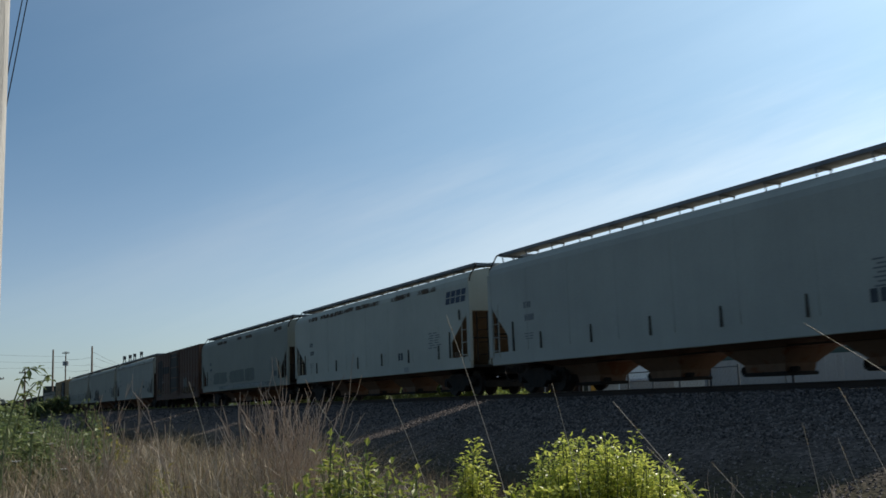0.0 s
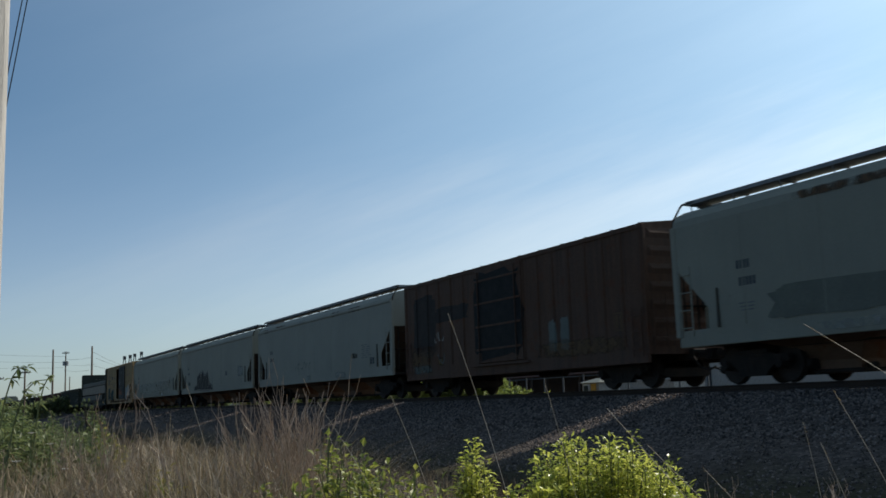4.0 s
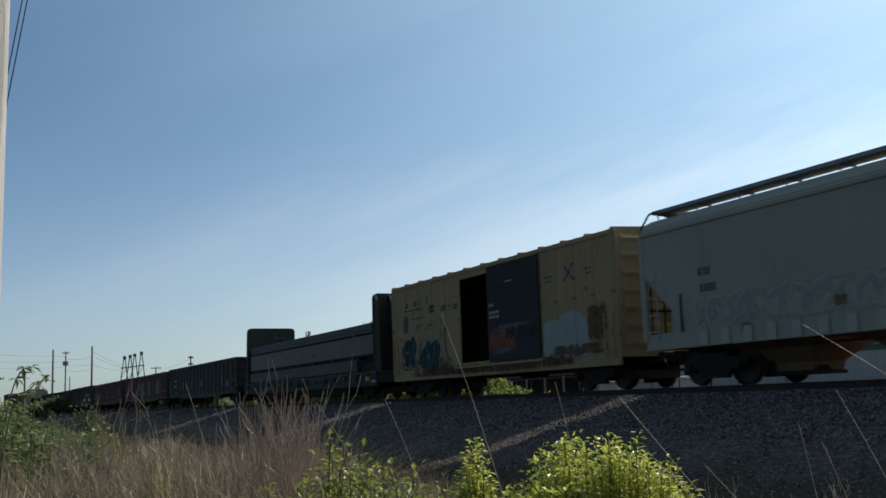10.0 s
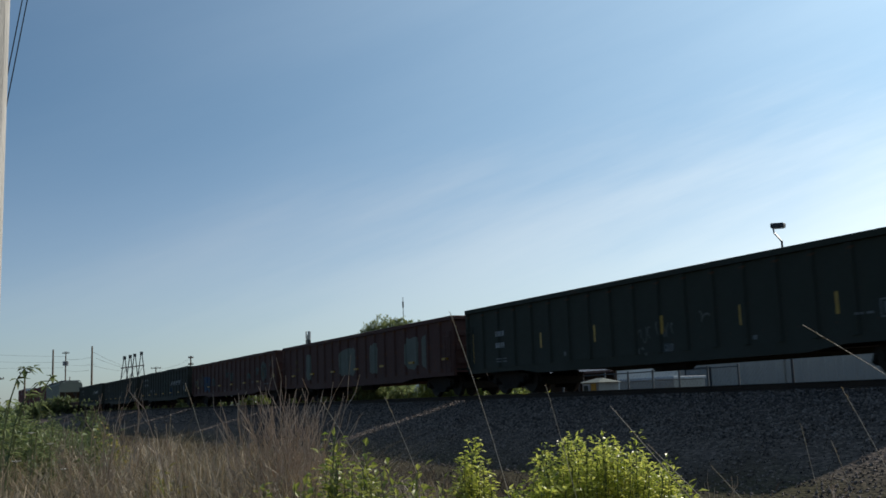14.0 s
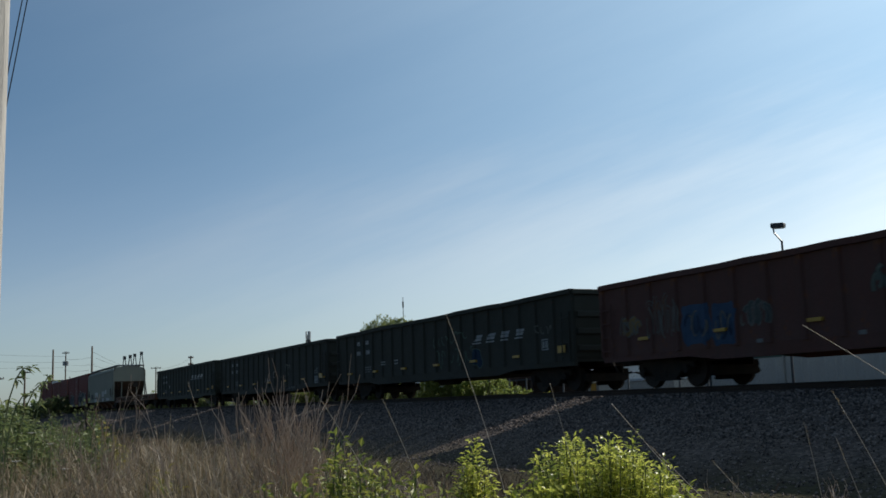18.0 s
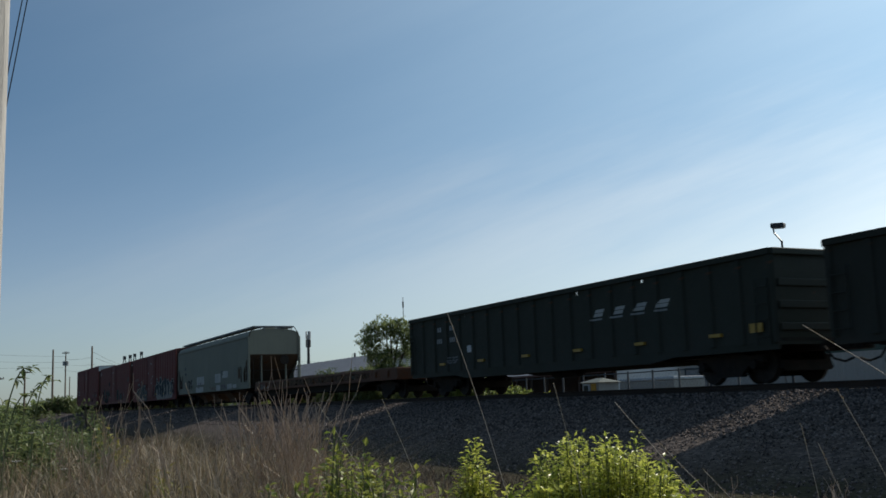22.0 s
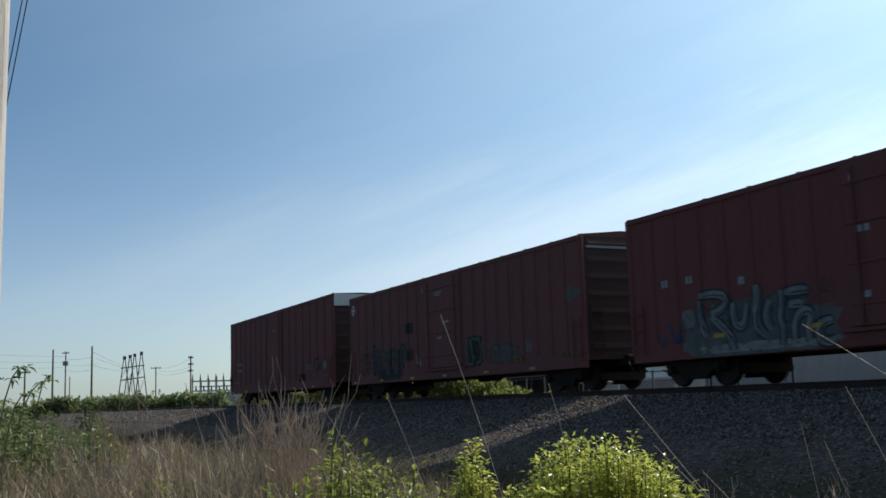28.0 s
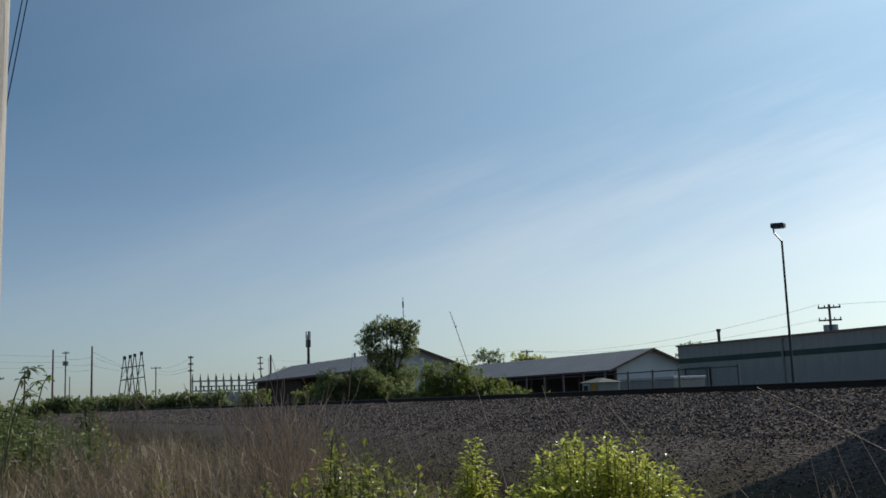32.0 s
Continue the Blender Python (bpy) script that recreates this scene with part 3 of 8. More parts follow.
def tangle(car, x, z, w, h, count, fill, edge, seed, lift=0.003, fat=0.2, hill=0.0, shade=None, label="row of sprayed interlocking shapes"):
    """Fat interlocking sprayed strokes, with a dark edge, a filling and a shade along one flank."""
    r = random.Random(seed)
    fe, ff, fs = Form(), Form(), Form()
    step = w / count
    half = min(step, h) * fat * 0.85
    for n_ in range(count * 2):
        i = n_ / 2
        g = HOOKS[r.randint(0, 4)]
        u = (i + 0.5) / count
        top = h * (1 - hill * abs(2 * u - 1) ** 1.5) * r.uniform(0.88, 1.05)
        lean, low = step * r.uniform(-0.3, 0.3), h * r.uniform(-0.02, 0.12)
        line = [(x + step * (i + 0.02 + 0.96 * p) + lean * q, z + half + low + q * (top - 2 * half)) for p, q in g]
        soft = softened(line)
        d = 0.0006 * (n_ % 4)
        ribbon(fe, soft, half * 1.45, car, lift + d)
        ribbon(ff, soft, half, car, lift + 0.004 + d, 0.25)
        ribbon(fs, [(p[0] + half * 0.5, p[1] - half * 0.45) for p in soft[2:-2]], half * 0.22, car, lift + 0.008 + d, 0.6)
    g = tagged(part("graffiti", fe, edge, car, label), kind="stuff")
    tagged(part("graffiti_fill", ff, fill, g), kind="stuff")
    tagged(part("graffiti_shade", fs, shade or edge, g), kind="stuff")


def bubbles(car, rows, fill, edge, seed, lift=0.003, rim=0.05, label="cluster of dark sprayed bubbles outlined in white"):
    """Overlapping ovals (centre x, centre z, radii) of one colour, each with a sprayed rim."""
    r = random.Random(seed)
    fe, ff = Form(), Form()
    for k, (cx, cz, rx, rz) in enumerate(rows):
        wob = [r.uniform(0.93, 1.07) for _ in range(16)]
        ring = [(math.cos(i * math.pi / 8) * wob[i], math.sin(i * math.pi / 8) * wob[i]) for i in range(16)]
        fan(fe, [(cx + (rx + rim) * c, cz + (rz + rim) * q) for c, q in ring], car, lift + 0.0002 * k)
        fan(ff, [(cx + rx * c, cz + rz * q) for c, q in ring], car, lift + 0.003 + 0.0002 * k)
    g = tagged(part("graffiti", fe, edge, car, label), kind="stuff")
    tagged(part("graffiti_fill", ff, fill, g), kind="stuff")


def blob(car, x, z, w, h, mat, seed, y=-1.602, name="paint_blob", label="rounded patch of sprayed paint", square=0.6):
    """A rounded uneven patch of paint."""
    r = random.Random(seed)
    n = 26
    pts = []
    for i in range(n):
        a = 2 * math.pi * i / n
        k = 1 + r.uniform(-0.1, 0.1)
        c, s = math.cos(a), math.sin(a)
        pts.append((x + w / 2 + w / 2 * k * math.copysign(abs(c) ** square, c), z + h / 2 + h / 2 * k * math.copysign(abs(s) ** square, s)))
    f = Form()
    fan(f, pts, car, lift_of(y))
    return part(name, f.weld(), mat, car, label)


WALKSTEEL = surface("dull_walkway_steel", (0.23, 0.235, 0.24), (0.16, 0.165, 0.17), 2.0, 25.0, 0.7, 0.0)
STREAK = surface("dark_streak", (0.06, 0.055, 0.045), (0.10, 0.08, 0.055), 3.0, 20.0, 0.9)
OCHRE = surface("ochre_stain", (0.20, 0.13, 0.05), (0.15, 0.10, 0.045), 3.0, 20.0, 0.9)
ROOF_RUST = surface("rust_along_the_roof", (0.14, 0.085, 0.05), (0.09, 0.06, 0.04), 3.0, 20.0, 0.9)


def strokes(car, x, z, w, h, mat, seed, count=4, half=0.028, y=-1.586, label="thin sprayed scrawl"):
    """A few thin curved strokes of chalk or spray."""
    r = random.Random(seed)
    f = Form()
    for k in range(count):
        cx, cz = x + w * (k + 0.5) / count, z + h * r.uniform(0.4, 0.6)
        rx, rz = w / count * r.uniform(0.25, 0.55), h * r.uniform(0.22, 0.42)
        a0, n = r.uniform(0, 6.28), 10
        turn = r.uniform(2.2, 4.2) / n
        bend = r.uniform(-0.6, 0.6)
        ribbon(f, [(cx + rx * math.cos(a0 + turn * j) + bend * rz * math.sin(a0 + turn * j) * 0.5, cz + rz * math.sin(a0 + turn * j)) for j in range(n + 1)], half, car, lift_of(y) + 0.0008 * (k % 3), 0.4)
    return tagged(part("scrawl", f, mat, car, label), kind="stuff")


def stencil_frame(car, x0, x1, z0, z1, mat, y=-1.586):
    """A framed stencil box with two bars in it."""
    b = 0.035
    f = Form()
    for u0, u1, w0, w1 in ((x0, x1, z0, z0 + b), (x0, x1, z1 - b, z1), (x0, x0 + b, z0 + b, z1 - b), (x1 - b, x1, z0 + b, z1 - b)):
        drape(f, [(u0, w0), (u1, w0), (u1, w1), (u0, w1)], car, 0.004)
    g = part("stencil_frame", f, mat, car, "white framed stencil box")
    for k in (0, 1):
        f = Form()
        a, b2 = x0 + (x1 - x0) * (0.16 + 0.42 * k), x0 + (x1 - x0) * (0.42 + 0.42 * k)
        drape(f, [(a, z0 + 2 * b), (b2, z0 + 2 * b), (b2, z1 - 2 * b), (a, z1 - 2 * b)], car, 0.004)
        part("stencil_bar", f, mat, g)


def underframe(car, half, mat):
    part("center_sill", lambda: Form().box(-half, half, -0.22, 0.22, 0.72, 1.0, 0.02), mat, car, key=("sill", round(half, 2), mat.name))


# ---- covered hopper ----
def hopper(c_rear, c_front, body, bays, label, marks=None, chord=True, posts=0, sill=None, cut=1.12, slope_mat=None, board=0.0, edge_rust=0.0):
    L = c_front - c_rear
    h = L / 2
    car = thing("covered_hopper", label, "railway wagon", group="train of freight cars")
    sill = sill or body
    key = (round(L, 1), chord)
    # barrel: side sheets are cut back at the lower corners, so the shell is lofted over the whole length and the sides below close in
    def shell():
        f = Form()
        half = [(1.60, 2.95), (1.60, 3.7), (1.595, 3.95), (1.56, 4.12), (1.44, 4.28), (1.2, 4.39), (0.8, 4.46), (0.0, 4.50)]
        ring = [(-y, z) for y, z in half] + [(y, z) for y, z in half[-2::-1]]
        f.loft([[(x, y, z) for y, z in ring] for x in (-h, -h + 0.04, h - 0.04, h)])
        return f
    part("upper_body", shell, body, car, smooth=False)
    for s in (-1, 1):
        def side(s=s):
            prof = [(1.60, 2.95), (1.60, 2.42), (1.60, 1.9), (1.58, 1.2)]
            ends = [h - 0.02, h - cut * 0.5, h - cut, h - cut]
            f = Form()
            outer = [[(-e, s * y, z), (e, s * y, z)] for (y, z), e in zip(prof, ends)]
            inner = [[(-e, s * (y - 0.03), z), (e, s * (y - 0.03), z)] for (y, z), e in zip(prof, ends)]
            pts = [p for row in outer + inner for p in row]
            k = len(prof)
            fc = []
            for a in range(k - 1):
                fc += [(2 * a, 2 * a + 1, 2 * a + 3, 2 * a + 2), (2 * k + 2 * a, 2 * k + 2 * a + 2, 2 * k + 2 * a + 3, 2 * k + 2 * a + 1)]
                fc += [(2 * a, 2 * a + 2, 2 * k + 2 * a + 2, 2 * k + 2 * a), (2 * a + 1, 2 * k + 2 * a + 1, 2 * k + 2 * a + 3, 2 * a + 3)]
            f.add(pts, fc)
            return f
        part("side_sheet", side, body, car)
        part("side_sill", lambda s=s: Form().box(-h, h, s * 1.53 - 0.05, s * 1.53 + 0.062, 0.95, 1.36, 0.015), sill, car)
        if chord:
            part("top_chord", lambda s=s: Form().box(-h, h, s * 1.59 - 0.05, s * 1.59 + 0.045, 3.93, 4.05, 0.02), body, car)
        for e in (-1, 1):
            part("corner_post", lambda s=s, e=e: Form().box(e * h - 0.09, e * h + 0.09, s * 1.56 - 0.06, s * 1.56 + 0.06, 1.2, 3.98, 0.012), body, car)
    # end walls, sloping in under the barrel, with stays
    for e in (-1, 1):
        def slope(e=e):
            f = Form()
            pts = []
            for x, z in ((h - 0.02, 2.96), (h - 3.1, 1.0)):
                for y in (-1.57, 1.57):
                    pts += [(e * x, y, z), (e * (x - 0.02), y, z - 0.05)]
            return f.add(pts, [(0, 2, 6, 4), (1, 5, 7, 3), (0, 1, 3, 2), (4, 6, 7, 5), (0, 4, 5, 1), (2, 3, 7, 6)])
        part("end_slope_sheet", slope, slope_mat or SLOPE_DARK, car, "stained sloping end sheet")
        part("end_platform", lambda e=e: Form().box(min(e * h, e * (h - 2.0)), max(e * h, e * (h - 2.0)), -1.46, 1.46, 0.98, 1.06), GRIME, car)
        for y in (-0.75, 0.75):
            part("end_stay", lambda e=e, y=y: Form().rod((e * (h - 0.12), y, 1.06), (e * (h - 0.12), y, 2.96), 0.05, n=6), body, car)
        part("crosswise_stay", lambda e=e: Form().rod((e * (h - 0.12), -1.5, 2.0), (e * (h - 0.12), 1.5, 2.0), 0.025, n=6), GRIME, car)
        for s in (-1, 1):
            ladder(car, e * (h - 0.34), s * 1.60, 1.2, 1.75, 0.42, body, 0 if s < 0 else 180)
        ladder(car, e * (h + 0.06), -1.1, 1.2, 1.7, 0.42, GRIME, 90 if e > 0 else -90)
        coupler(car, e * (h + 0.1), e)
    part("brake_wheel", lambda: Form().rod((h + 0.1, 0.6, 2.6), (h + 0.14, 0.6, 2.6), 0.28, n=16), GRIME, car)
    # bays and outlets under the belly
    span = 2 * h - 4.1
    w = span / bays
    for i in range(bays):
        cx = -span / 2 + w * (i + 0.5)
        def bay(cx=cx):
            f = Form()
            sizes = ((w * 0.48, 1.44, 1.0), (1.04, 0.84, 0.8), (0.68, 0.5, 0.46), (0.62, 0.47, 0.24))
            return f.loft([[(cx + a * u, b * v, z) for a, b in ((-1, -1), (1, -1), (1, 1), (-1, 1))] for u, v, z in sizes])
        b = part("hopper_bay", bay, HOPPER_RUST, car, "rust-brown discharge bay")
        part("outlet_gate", lambda cx=cx: Form().box(cx - 0.72, cx + 0.72, -0.52, 0.52, 0.18, 0.27, 0.02), GRIME, b)
        part("outlet_tube", lambda cx=cx: Form().rod((cx - 0.9, -0.3, 0.32), (cx + 0.9, -0.3, 0.32), 0.06, n=8).rod((cx - 0.9, -0.3, 0.32), (cx - 0.84, -0.3, 0.32), 0.12, n=8), GRIME, b)
    part("brake_pipe", lambda: Form().rod((-h + 3.0, -0.9, 0.84), (h - 3.0, -0.9, 0.84), 0.025, n=5), GRIME, car)
    # roof walks along both sides and across the ends, on thin stands; hatches
    zb = 4.555 + board
    for s in (-1, 1):
        part("running_board", lambda s=s: Form().box(-h + 0.12, h - 0.05, s * 0.97 - 0.28, s * 0.97 + 0.28, zb, zb + 0.095), WALKSTEEL, car, "steel grating walkway on the roof")
        for i in range(13):
            x = -h + 0.3 + i * (L - 0.6) / 12
            part("walk_stand", lambda: Form().rod((0, -0.2, 4.3), (0, -0.24, zb), 0.018, n=5).rod((0, 0.2, 4.4), (0, 0.24, zb), 0.018, n=5).box(-0.02, 0.02, -0.26, 0.26, zb - 0.045, zb), WALKSTEEL, car, m=pose(x, s * 0.97, 0, 0, 0, 0 if s > 0 else 180), key=("walk_stand", board))
        for e in (-1, 1):
            part("corner_grab_rail", lambda e=e, s=s: Form().tube([(e * (h - 0.75), s * 1.22, zb + 0.03), (e * (h + 0.0), s * 1.24, zb + 0.05), (e * (h + 0.05), s * 1.27, zb - 0.02), (e * (h + 0.05), s * 1.5, 4.2), (e * (h + 0.05), s * 1.56, 3.9)], 0.026), GRIME, car)
    for e in (-1, 1):
        part("end_walk", lambda e=e: Form().box(min(e * (h - 0.45), e * (h + 0.06)), max(e * (h - 0.45), e * (h + 0.06)), -0.69, 0.69, zb, zb + 0.09), WALKSTEEL, car)
        for y in (-0.6, 0.6):
            part("end_walk_stay", lambda e=e, y=y: Form().rod((e * (h - 0.02), y, 4.2), (e * (h + 0.03), y, zb), 0.02, n=5), WALKSTEEL, car)
    for i in range(8):
        x = -h + 1.4 + i * (L - 2.8) / 7
        part("roof_hatch", lambda: Form().box(-0.62, 0.62, -0.34, 0.34, 4.44, 4.6, 0.03), body, car, m=pose(x, 0, 0), key=("hatch", body.name))
    for e in (-1, 1):
        part("center_sill", lambda e=e: Form().box(min(e * h, e * (h - 3.3)), max(e * h, e * (h - 3.3)), -0.22, 0.22, 0.72, 1.0, 0.02), GRIME, car)
    for x in (-h + 1.95, h - 1.95):
        truck(car, x)
    for i in range(posts):
        x = -0.96 + (i - posts // 2 + 1) * 2.7
        part("side_bracket", lambda: Form().prism([(-0.03, 1.36), (0.03, 1.36), (0.015, 1.86), (-0.015, 1.86)], 1, -1.64, -1.595), STREAK, car, "dark rusty upright bracket", m=pose(x, 0, 0), key="side_bracket")
    for e in (-1, 1):
        part("tall_bracket", lambda e=e: Form().prism([(e * (h - 1.5) - 0.035, 1.36), (e * (h - 1.5) + 0.035, 1.36), (e * (h - 1.5) + 0.02, 2.3), (e * (h - 1.5) - 0.02, 2.3)], 1, -1.64, -1.595), STREAK, car, "tall rusty bracket beside the end opening")
    for i in range(1, 8):
        x = -h + i * L / 8
        part("weld_seam", lambda x=x: Form().box(x - 0.008, x + 0.008, -1.606, -1.59, 1.37, 3.9), body, car)
    if edge_rust:
        r = random.Random(int(c_rear * 10))
        for k in range(int(14 * edge_rust)):
            smear(car, r.uniform(-h + 0.4, h - 1.6), 3.86 + 0.06 * r.random(), r.uniform(0.5, 2.2), 0.24, ROOF_RUST, label="rust flaking along the roof edge")
    # small stencils at both ends and a black inspection panel
    if marks:
        big, x0, z0 = (tuple(marks) + (1.5,))[:3]
        bars(car, [(-h + 2.2, 2.66, 0.085, 0.2, 4), (-h + 2.25, 2.26, 0.085, 0.2, 5)], big, label="stencilled reporting marks as plain blocks")
        bars(car, [(-h + 2.2 + 0.03 * i, 1.84 - 0.08 * i, 0.22 - 0.02 * i, 0.03, 2) for i in range(3)] + [(h - 3.3 + 0.1 * (i % 2), 2.34 - 0.09 * i, 0.3 + 0.06 * (i * 7 % 3), 0.035, 2) for i in range(7)], FADED)
        bars(car, [(x0, z0, 0.19, 0.28, 2)], INK, "consolidated_stencil", "small black stencil panel")
    return car


# ---- box car ----
def boxcar(c_rear, c_front, body, label, eave=4.4, floor=0.98, rib=9, door=None, roof=None, end_mat=None, name="boxcar", wavy=False, ends=7, roof_rise=0.2):
    L = c_front - c_rear
    h = L / 2
    car = thing(name, label, "railway wagon", group="train of freight cars")
    roof, end_mat = roof or GALV, end_mat or body
    dx0, dx1, state = door
    # side walls with a real doorway
    near_posts = []
    for s in (-1, 1):
        y0, y1 = sorted((s * 1.50, s * 1.56))
        segs = [(-h, dx0), (dx1, h)] if s < 0 and state == "open" else [(-h, h)]
        for a, b in segs:
            part("side_wall", lambda a=a, b=b: Form().box(a, b, y0, y1, floor + 0.12, eave), body, car)
        if len(segs) == 2:
            part("door_header", lambda: Form().box(dx0, dx1, y0, y1, eave - 0.28, eave), body, car)
        # far sill coloured dark instead of body paint, to deepen shade under the car
        part("side_sill", lambda s=s: Form().box(-h, h, s * 1.505 - 0.05, s * 1.505 + 0.05, floor - 0.32, floor + 0.16, 0.01), body if s < 0 else GRIME, car)
        part("eave_rail", lambda s=s: Form().box(-h, h, s * 1.54 - 0.06, s * 1.54 + 0.05, eave - 0.1, eave + 0.03, 0.015), body, car)
        for side_a, side_b in ((-h + 0.1, dx0), (dx1, h - 0.1)):
            n = max(2, round((side_b - side_a) / (L / (2 * rib))))
            if s < 0:
                near_posts.append((side_a, side_b, n))
            for i in range(n + 1):
                x = side_a + (side_b - side_a) * i / n
                part("side_post", lambda: Form().prism([(-0.10, -1.55), (-0.055, -1.60), (0.055, -1.60), (0.10, -1.55)], 2, floor + 0.16, eave - 0.1), body, car, m=pose(x, 0, 0, 0, 0, 0 if s < 0 else 180), key=("post", body.name, eave, floor))
        for e in (-1, 1):
            ladder(car, e * (h - 0.34), s * 1.62, floor - 0.15, 1.3, 0.42, body, 0 if s < 0 else 180)
    SKIN[car] = (-1.562, tuple((side_a + (side_b - side_a) * i / n_, 0.055, 0.09, -1.602) for side_a, side_b, n_ in near_posts for i in range(n_ + 1)), ((dx0 if state != "open" else dx0 + (dx1 - dx0) * 0.42, dx1 if state != "open" else dx1 + 0.15, -1.642 if state != "open" else -1.662),))
    # doors on the near side
    if state == "open":
        part("sliding_door", lambda: Form().box(dx0 + (dx1 - dx0) * 0.42, dx1 + 0.15, -1.66, -1.60, floor + 0.1, eave - 0.12, 0.01), DARKDOOR, car, "dark blue-black sliding door, half open")
    else:
        d = part("sliding_door", lambda: Form().box(dx0, dx1, -1.64, -1.57, floor + 0.08, eave - 0.1, 0.01), body, car)
        for i in range(4):
            part("door_panel_rib", lambda: Form().box(dx0 + 0.08, dx1 - 0.08, -1.665, -1.64, 0, 0.07, 0.008), body, d, m=pose(0, 0, floor + 0.5 + i * (eave - floor - 1.0) / 3), key=("door_rib", round(L, 1), dx0, body.name))
        for x in (dx0 + 0.35, dx1 - 0.35):
            part("lock_rod", lambda x=x: Form().rod((x, -1.68, floor + 0.1), (x, -1.68, eave - 0.15), 0.022, n=6), body, d)
    part("door_track", lambda: Form().box(dx0 - 0.3, dx1 + 0.3, -1.68, -1.60, floor - 0.02, floor + 0.05), body, car)
    # roof: shallow pitch, sheet joints as ribs
    ridge = eave + roof_rise
    part("roof", lambda: Form().prism([(-1.56, eave), (-1.56, eave + 0.05), (0, ridge), (1.56, eave + 0.05), (1.56, eave)], 0, -h, h), roof, car, "weathered sheet roof")
    n = 12
    for i in range(n + 1):
        x = -h + 0.08 + i * (L - 0.16) / n
        z = 0.05 if wavy else 0.02
        part("roof_rib", lambda z=z: Form().prism([(-1.56, eave + 0.02), (-1.56, eave + 0.05 + z), (0, ridge + z), (1.56, eave + 0.05 + z), (1.56, eave + 0.02)], 0, -0.07 if wavy else -0.03, 0.07 if wavy else 0.03), roof, car, m=pose(x, 0, 0), key=("roof_rib", eave, roof.name, wavy, roof_rise))
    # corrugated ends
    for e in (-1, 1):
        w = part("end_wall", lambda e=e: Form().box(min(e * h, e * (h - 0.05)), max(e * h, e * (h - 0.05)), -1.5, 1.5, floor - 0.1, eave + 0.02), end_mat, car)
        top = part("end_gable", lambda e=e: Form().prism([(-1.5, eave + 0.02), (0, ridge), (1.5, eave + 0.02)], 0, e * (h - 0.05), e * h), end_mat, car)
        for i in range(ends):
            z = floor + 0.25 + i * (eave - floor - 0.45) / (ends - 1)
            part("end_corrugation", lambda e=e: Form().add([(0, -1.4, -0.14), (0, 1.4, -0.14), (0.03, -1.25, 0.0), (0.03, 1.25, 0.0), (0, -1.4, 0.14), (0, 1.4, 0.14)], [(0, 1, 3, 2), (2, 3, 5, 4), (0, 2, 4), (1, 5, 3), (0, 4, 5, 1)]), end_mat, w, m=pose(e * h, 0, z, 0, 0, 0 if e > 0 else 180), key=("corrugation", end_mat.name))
        for y in (-1.52, 1.52):
            part("corner_post", lambda e=e, y=y: Form().box(e * h - 0.05, e * h + 0.05, y - 0.045, y + 0.045, floor - 0.1, eave + 0.02, 0.012), body, car)
        ladder(car, e * (h + 0.09), -1.15, floor + 0.1, 1.4, 0.42, end_mat, 90 if e > 0 else -90)
        coupler(car, e * (h + 0.25), e)
    part("brake_wheel", lambda: Form().rod((h + 0.14, 0.5, 2.2), (h + 0.18, 0.5, 2.2), 0.28, n=16), GRIME, car)
    part("floor_deck", lambda: Form().box(-h + 0.05, h - 0.05, -1.47, 1.47, floor - 0.05, floor + 0.1), GRIME, car)
    underframe(car, h + 0.2, GRIME)
    for x in (-h * 0.45, -h * 0.15, h * 0.15, h * 0.45):
        part("cross_bearer", lambda x=x: Form().box(x - 0.05, x + 0.05, -1.45, 1.45, floor - 0.24, floor - 0.04), GRIME, car)
    part("air_reservoir", lambda: Form().rod((-0.9, 0.5, 0.7), (0.5, 0.5, 0.7), 0.19, n=10), GRIME, car)
    for x in (-h + 1.85, h - 1.85):
        truck(car, x)
    return car


